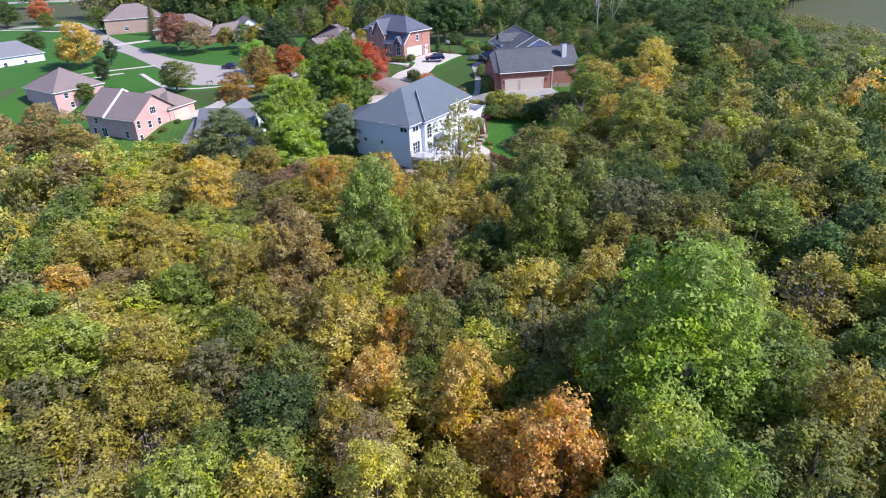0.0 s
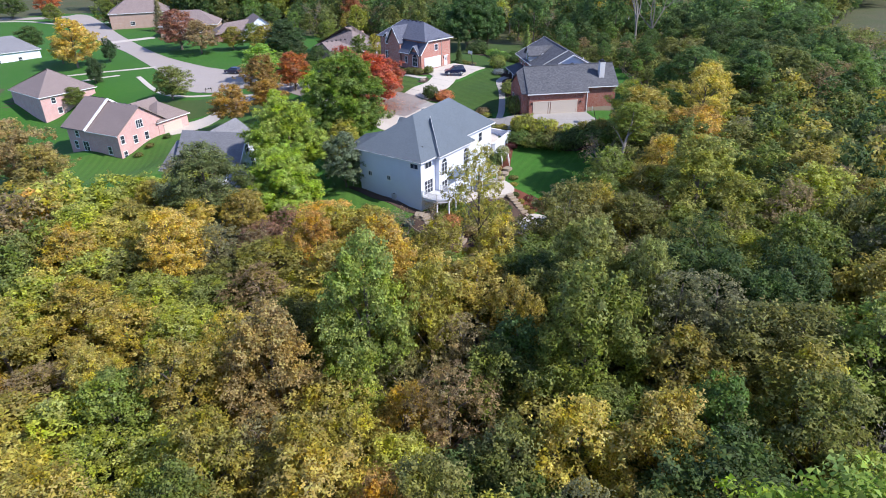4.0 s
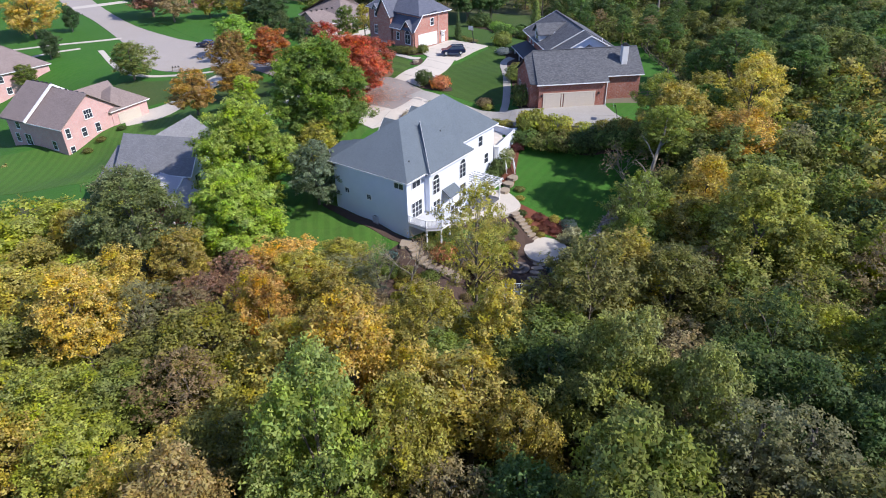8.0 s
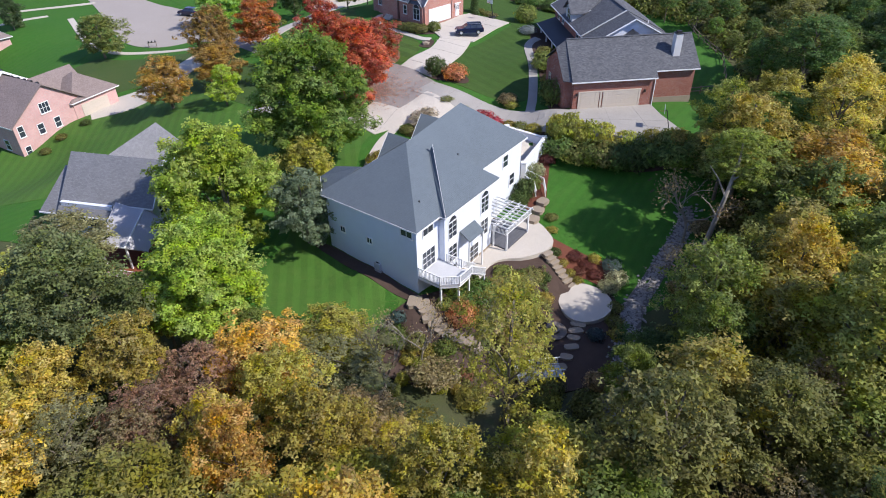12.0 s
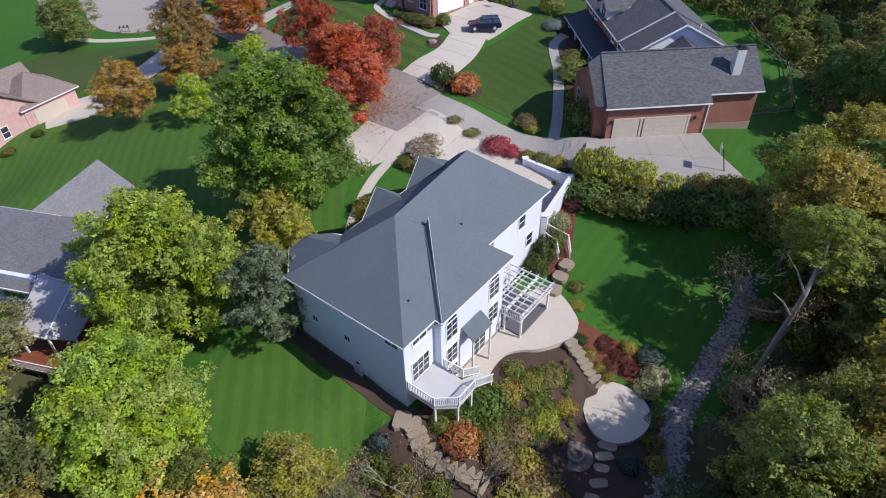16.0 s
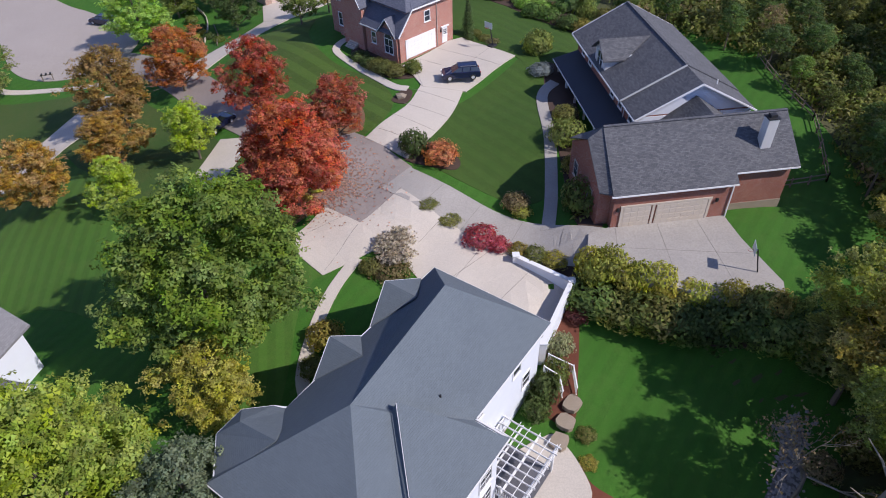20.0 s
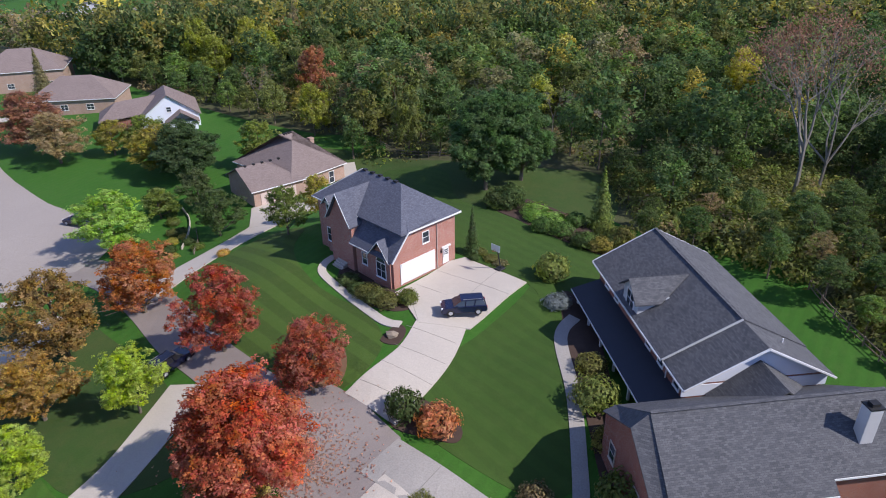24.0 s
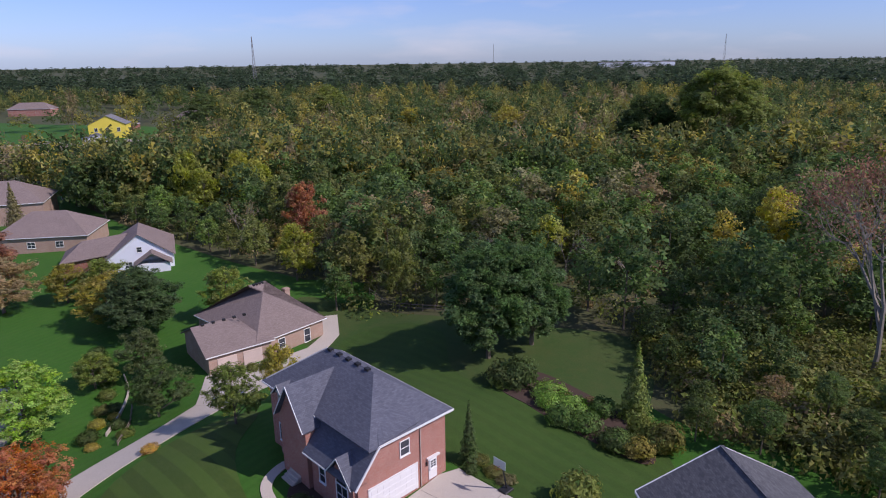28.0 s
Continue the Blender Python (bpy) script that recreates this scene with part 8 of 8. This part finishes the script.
# ---- loose things ----
def car(x, y, turn, paint, label, z=None):
    """A parked estate-type car: body, glasshouse, wheels with rims, lamps."""
    ob = thing("car", pose(x, y, (gz(x, y) + .2) if z is None else z, 0, 0, turn), label, "car")
    side = [(-2.3, .35), (-2.38, .75), (-2.3, 1.0), (-2.2, 1.08), (-1.0, 1.08), (.9, 1.05), (1.9, .95), (2.3, .8), (2.36, .5), (2.3, .32)]
    bm = bmesh.new()
    rings = []
    for yy, s in ((-.92, .97), (-.86, 1.0), (.86, 1.0), (.92, .97)):
        rings.append([bm.verts.new((px * s, yy, .3 + (pz - .3) * (1.0 if abs(yy) < .9 else .93))) for px, pz in side])
    for a, b in zip(rings, rings[1:]):
        for k in range(len(side)):
            bm.faces.new((a[k], a[(k + 1) % len(side)], b[(k + 1) % len(side)], b[k]))
    bm.faces.new(rings[0])
    bm.faces.new(rings[-1][::-1])
    bmesh.ops.recalc_face_normals(bm, faces=bm.faces)
    part("body", bm, paint, ob)
    cab = lambda s, z0, z1: [(-2.2 * s, z0), (-1.95 * s, z1), (.25 * s, z1), (1.05 * s, z0)]
    bm = bmesh.new()
    lo = [bm.verts.new(p) for p in ((-2.2, -.84, 1.05), (1.1, -.84, 1.05), (1.1, .84, 1.05), (-2.2, .84, 1.05))]
    hi = [bm.verts.new(p) for p in ((-1.95, -.66, 1.58), (.25, -.66, 1.58), (.25, .66, 1.58), (-1.95, .66, 1.58))]
    for k in range(4):
        bm.faces.new((lo[k], lo[(k + 1) % 4], hi[(k + 1) % 4], hi[k]))
    bmesh.ops.recalc_face_normals(bm, faces=bm.faces)
    part("glasshouse", bm, GLASS, ob)
    part("car_roof", boxes((-2.0, .35, -.69, .69, 1.57, 1.66), bev=.03), paint, ob)
    for s in (-1, 1):
        part("roof_rail", boxes((-1.8, .1, s * .6 - .02, s * .6 + .02, 1.67, 1.72)), GREY_PLASTIC, ob)
        for u in (-1.05, -.1):
            part("pillar", bar(bmesh.new(), (u, s * .845, 1.05), (u - .1, s * .675, 1.58), .07), paint, ob)
        part("headlight", boxes((2.1, 2.36, s * .7 - .16, s * .7 + .16, .72, .84), bev=.02), WHITE, ob)
        part("tail_light", boxes((-2.38, -2.2, s * .76 - .1, s * .76 + .1, .72, 1.0), bev=.02), RED_LAMP, ob)
        part("mirror", boxes((.65, .85, s * .93 - .1, s * .93 + .1, 1.02, 1.16), bev=.03), paint, ob)
        for u in (-1.42, 1.42):
            bm = bmesh.new()
            bmesh.ops.create_cone(bm, cap_ends=True, segments=22, radius1=.36, radius2=.36, depth=.24, matrix=Matrix.Rotation(radians(90), 4, "X"))
            w = part("wheel", bm, BLACK, ob)
            w.matrix_local = pose(u, s * .83, .36)
            bm = bmesh.new()
            bmesh.ops.create_cone(bm, cap_ends=True, segments=18, radius1=.22, radius2=.2, depth=.26, matrix=Matrix.Rotation(radians(90), 4, "X"))
            part("rim", bm, DECK_GREY, w)
    part("bumper", boxes((-2.42, -2.3, -.85, .85, .4, .66), bev=.03), GREY_PLASTIC, ob)
    return ob


NAVY = Nodes("navy_car_paint", .25)
NAVY.bsdf.inputs["Coat Weight"].default_value = .8
NAVY = NAVY.done((.012, .016, .05))
RED_LAMP = speckled("red_lamp", (.35, .02, .02), (.4, .03, .03), 2, 20, .3, 0)
car(7.0, 167.4, 186, NAVY, "navy blue estate car parked on the pad", 4.82)
car(-22.6, 163.4, 62, NAVY, "dark blue car parked under the maples")
car(-53.6, 204.2, 160, NAVY, "dark blue car parked at the turning circle")


def hoop(x, y, turn, label, z=None):
    ob = thing("basketball_hoop", pose(x, y, (gz(x, y) + .2) if z is None else z, 0, 0, turn), label, "basketball hoop")
    part("base", boxes((-.9, .2, -.45, .45, 0, .22), bev=.06), BLACK, ob)
    part("pole", bar(bmesh.new(), (-.5, 0, .1), (.25, 0, 3.0), .1), BLACK, ob)
    part("backboard", boxes((.5, .54, -.65, .65, 2.7, 3.5), bev=.01), PLEXI, ob)
    part("arm", bar(bmesh.new(), (.2, 0, 2.9), (.5, 0, 3.0), .06), BLACK, ob)
    bm = bmesh.new()
    pts = [(.78 + .23 * math.cos(math.tau * k / 16), .23 * math.sin(math.tau * k / 16), 2.85) for k in range(17)]
    tube(bm, pts, [.015] * 17, 4)
    part("rim", bm, RED_LAMP, ob)
    return ob


PLEXI = speckled("clouded_backboard", (.45, .55, .55), (.5, .6, .6), 1, 10, .2, 0)
hoop(31.0, 134.3, 165, "portable basketball hoop on a black base")
hoop(11.2, 176.0, 225, "basketball hoop at the pad's edge", 4.75)


def mailboxes(x, y):
    ob = thing("mailbox_post", pose(x, y, gz(x, y), 0, 0, 20), "row of dark mailboxes on timber posts", "mailbox")
    part("beam", boxes((-.9, .9, -.05, .05, .95, 1.05)), WOOD, ob)
    for u in (-.7, .7):
        part("post", boxes((u - .06, u + .06, -.06, .06, -.3, 1.0)), WOOD, ob)
    for u in (-.6, 0, .6):
        part("mailbox", boxes((u - .12, u + .12, -.28, .22, 1.05, 1.3), bev=.05), BLACK, ob)


mailboxes(-54.2, 184.0)
rock = thing("boulder", pose(-.2, 163.9, gz(-.2, 163.9) + .25), "pale boulder in a mulch circle at the lawn's corner", "boulder")
part("stone", stone_mesh(4), STONE, rock).scale = (1.5, 1.1, 1.3)
draped("flower_bed", smooth([(-1.3, 163.4), (.2, 165.4), (1.2, 164.6), (.4, 162.6)]), .14, MULCH, "small mulch bed round a boulder", "flower bed")
draped("flower_bed", smooth([(0, 155), (2, 156.2), (6.2, 153.2), (6, 151), (3, 151.6), (.6, 152.6)]), .14, MULCH, "mulch bed at the meeting of the drives", "flower bed")
draped("flower_bed", smooth([(-17, 155), (-13, 157.5), (-9, 157.8), (-6.5, 163), (-4.6, 162), (-4.4, 158), (-8, 157), (-11.5, 154), (-8.4, 148.6), (-9, 144.6), (-11.6, 142.6), (-13, 146), (-15.6, 150)]), .14, LITTER, "bed of fallen tan leaves under the maples", "flower bed")
draped("flower_bed", smooth([(-1, 168), (2, 168.6), (.4, 171.2), (-6, 178.6), (-7.4, 177), (-6, 172.6)]), .13, MULCH, "mulch bed under the clipped hedge", "flower bed")
draped("flower_bed", smooth([(17.4, 141.2), (19.6, 141.2), (19.8, 152), (20.6, 168), (18.2, 172), (17.2, 166), (17.2, 150)]), .13, MULCH, "mulch bed along the porch", "flower bed")
draped("flower_bed", smooth([(11, 199), (13, 195), (16, 190), (20, 185.4), (24.6, 181.6), (26, 183.4), (22, 189), (19.4, 195), (15, 199)]), .14, MULCH, "mulch bed behind the lawn", "flower bed")
draped("flower_bed", smooth([(1.6, 146.6), (8, 142.6), (16.2, 137.4), (22.8, 134.2), (33, 130.4), (37, 126), (28, 128.4), (22, 131.6), (16.6, 134.6), (16, 135.6), (11.4, 139.2), (6, 142.2)]), .12, MULCH, "planted bank between the two drives", "flower bed")

# fallen leaves
fr = np.random.default_rng(23)
n = 5200
a, r = fr.uniform(0, math.tau, n), np.abs(fr.normal(0, .55, n))
lx, ly = -8.2 + 6.4 * r * np.cos(a), 149.2 + 5.6 * r * np.sin(a)
ob = tagged(new("fallen_leaves", leaf_cloud("fallen_leaves", np.stack([lx, ly, ground_z(lx, ly) + .2], 1), np.tile((0, 0, 3.0), (n, 1)), .2, fr)), "tan fallen leaves under the red maple", "leaves", kind="stuff")
ob.color = (.42, .22, .13, 1)


def fence(points, label, h=1.2, gap=2.4):
    ob = thing("fence", pose(0, 0, 0), label, "fence")
    for a, b in zip(points, points[1:]):
        a, b = Vector(a), Vector(b)
        k = max(1, round((b - a).length / gap))
        ps = [a.lerp(b, i / k) for i in range(k + 1)]
        for p in ps:
            z = gz(p.x, p.y)
            part("post", bar(bmesh.new(), (p.x, p.y, z - .3), (p.x, p.y, z + h), .12), WOOD, ob)
        for p, q in zip(ps, ps[1:]):
            for f in (.4, .85):
                part("rail", bar(bmesh.new(), (p.x, p.y, gz(p.x, p.y) + h * f), (q.x, q.y, gz(q.x, q.y) + h * f), .05, .12), WOOD, ob)


fence([(37.4, 146.4), (43.4, 147.6), (46.2, 158), (45, 172)], "weathered split-rail fence at the wood's edge")
fence([(-8, 236), (-4, 229), (0, 226), (6, 222)], "dark timber fence behind the gardens")
fence([(-30.2, 191), (-31.6, 196.4), (-33.4, 200.6)], "low pale rail along the lawn", .7, 1.8)

# ---- the distance ----
hip_house(gm(-206, 512, -3, -75), 14, 20, -2, 9, 5, YELLOW_SIDING, PALE_ROOF, "bright yellow house under construction", gable=("-u", "+u"), windows=[("+u", 14, 4, 6, 1.6, 2, 2, 2), ("+u", 14, 10, 6, 1.6, 2, 2, 2), ("+u", 14, 16, 6, 1.6, 2, 2, 2)])
hip_house(gm(-198, 484, -3, -60), 12, 14, -2, 3.4, 3.0, GREY_SIDING, PALE_ROOF, "grey sided wing with a pale roof", gable=("+u",))
hip_house(gm(-222, 540, -3, 5), 24, 12, -2, 5, 4, RED_BRICK, BROWN_ROOF, "red brick house far off")
hip_house(gm(-178, 556, -3, -10), 14, 12, -2, 6, 6, RED_BRICK, BROWN_ROOF, "tall red brick house far off", gable=("+u",))
hip_house(gm(-372, 680, -3, 8), 34, 16, -2, 6, 5, ORANGE_BRICK, BROWN_ROOF, "orange brick house far off")
hip_house(gm(-186, 408, -3, 18), 22, 15, -2, 4.5, 5.0, TAN_BRICK, BROWN_ROOF, "tan house with a red-brown roof beyond the trees", windows=[("-v", 5, 0, 3, 1.4, 1.4), ("-v", 12, 0, 3, 1.4, 1.4)])
hip_house(gm(-120, 500, -3, 0), 9, 8, -2, 4, 3, GREY_SIDING, PALE_ROOF, "small grey shed among trees")
hip_house(gm(72, 276, 0, 10), 9, 6, -2, 3, 1.6, WHITE_SIDING, PALE_ROOF, "small white roofed building among trees")
for i in range(16):
    x, y = 420 + 26 * i + rng.uniform(-8, 8), 1090 + rng.uniform(-60, 150)
    hip_house(gm(x, y, -4, rng.uniform(-20, 20)), 16, 11, -2, 6, 4.5, rng.choice((GREY_SIDING, TAN_BRICK, WHITE_SIDING)), rng.choice((BROWN_ROOF, PALE_ROOF)), "far subdivision house with a pale roof", group="far houses")
for i in range(5):
    hip_house(gm(560 + 70 * i, 2700 + 40 * i, -2, 4), 60, 30, -2, 14, 3, WHITE_SIDING, PALE_ROOF, "long white commercial building on the horizon", group="far sheds")
draped("road", ribbon([(-330, 470), (-240, 468), (-205, 470), (-160, 500), (-130, 520)], 14), .3, ROAD, "pale side street beyond the trees", "road", cell=12)
draped("lawn", smooth([(-420, 640), (-300, 600), (-200, 570), (-160, 520), (-190, 470), (-260, 440), (-360, 470)]), .2, LAWN, "far lawns along a street", "lawn", cell=12)
draped("lawn", smooth([(-30, 480), (40, 486), (60, 450), (20, 425), (-30, 440)]), .2, LAWN, "grassy clearing among distant trees", "lawn", cell=12)
draped("path", ribbon([(-30, 462), (10, 468), (50, 456)], 5), .35, CONCRETE, "pale track across a clearing", "path", cell=12)


def pylon(x, y, h, label, w=3.0):
    ob = thing("mast", pose(x, y, gz(x, y)), label, "mast")
    for sx, sy in ((-1, -1), (1, -1), (1, 1), (-1, 1)):
        part("leg", bar(bmesh.new(), (sx * w, sy * w, 0), (sx * .3, sy * .3, h), .35), GREY_PLASTIC, ob)
    for i in range(8):
        f, g = i / 8, (i + 1) / 8
        a, b = w + (.3 - w) * f, w + (.3 - w) * g
        part("brace", bar(bar(bmesh.new(), (-a, -a, h * f), (b, -b, h * g), .22), (a, -a, h * f), (-b, -b, h * g), .22), GREY_PLASTIC, ob)


pylon(-330, 1250, 82, "grey lattice mast on the horizon")
pylon(950, 2500, 110, "grey lattice mast on the horizon", 4.0)
pylon(150, 2600, 90, "thin grey mast on the horizon", 2.0)
for x, y in ((-190, 520), (-165, 515), (-235, 540), (-120, 505)):
    ob = thing("utility_pole", pose(x, y, gz(x, y)), "wooden utility pole with a cross arm", "utility pole", "utility poles")
    part("pole", bar(bmesh.new(), (0, 0, 0), (0, 0, 12), .3), WOOD, ob)
    part("cross_arm", boxes((-1.2, 1.2, -.08, .08, 11, 11.2)), WOOD, ob)
cable = thing("power_line", pose(0, 0, 0), "dark power lines between utility poles", "cable")
for dz in (0, .6, 1.2):
    bm = bmesh.new()
    for a, b in (((-235, 540), (-190, 520)), ((-190, 520), (-165, 515)), ((-165, 515), (-120, 505))):
        tube(bm, [(a[0] + (b[0] - a[0]) * k / 6, a[1] + (b[1] - a[1]) * k / 6, gz(*a) + 11.2 - dz - 3 * (k / 6) * (1 - k / 6)) for k in range(7)], [.05] * 7, 3)
    part("wire", bm, BLACK, cable)
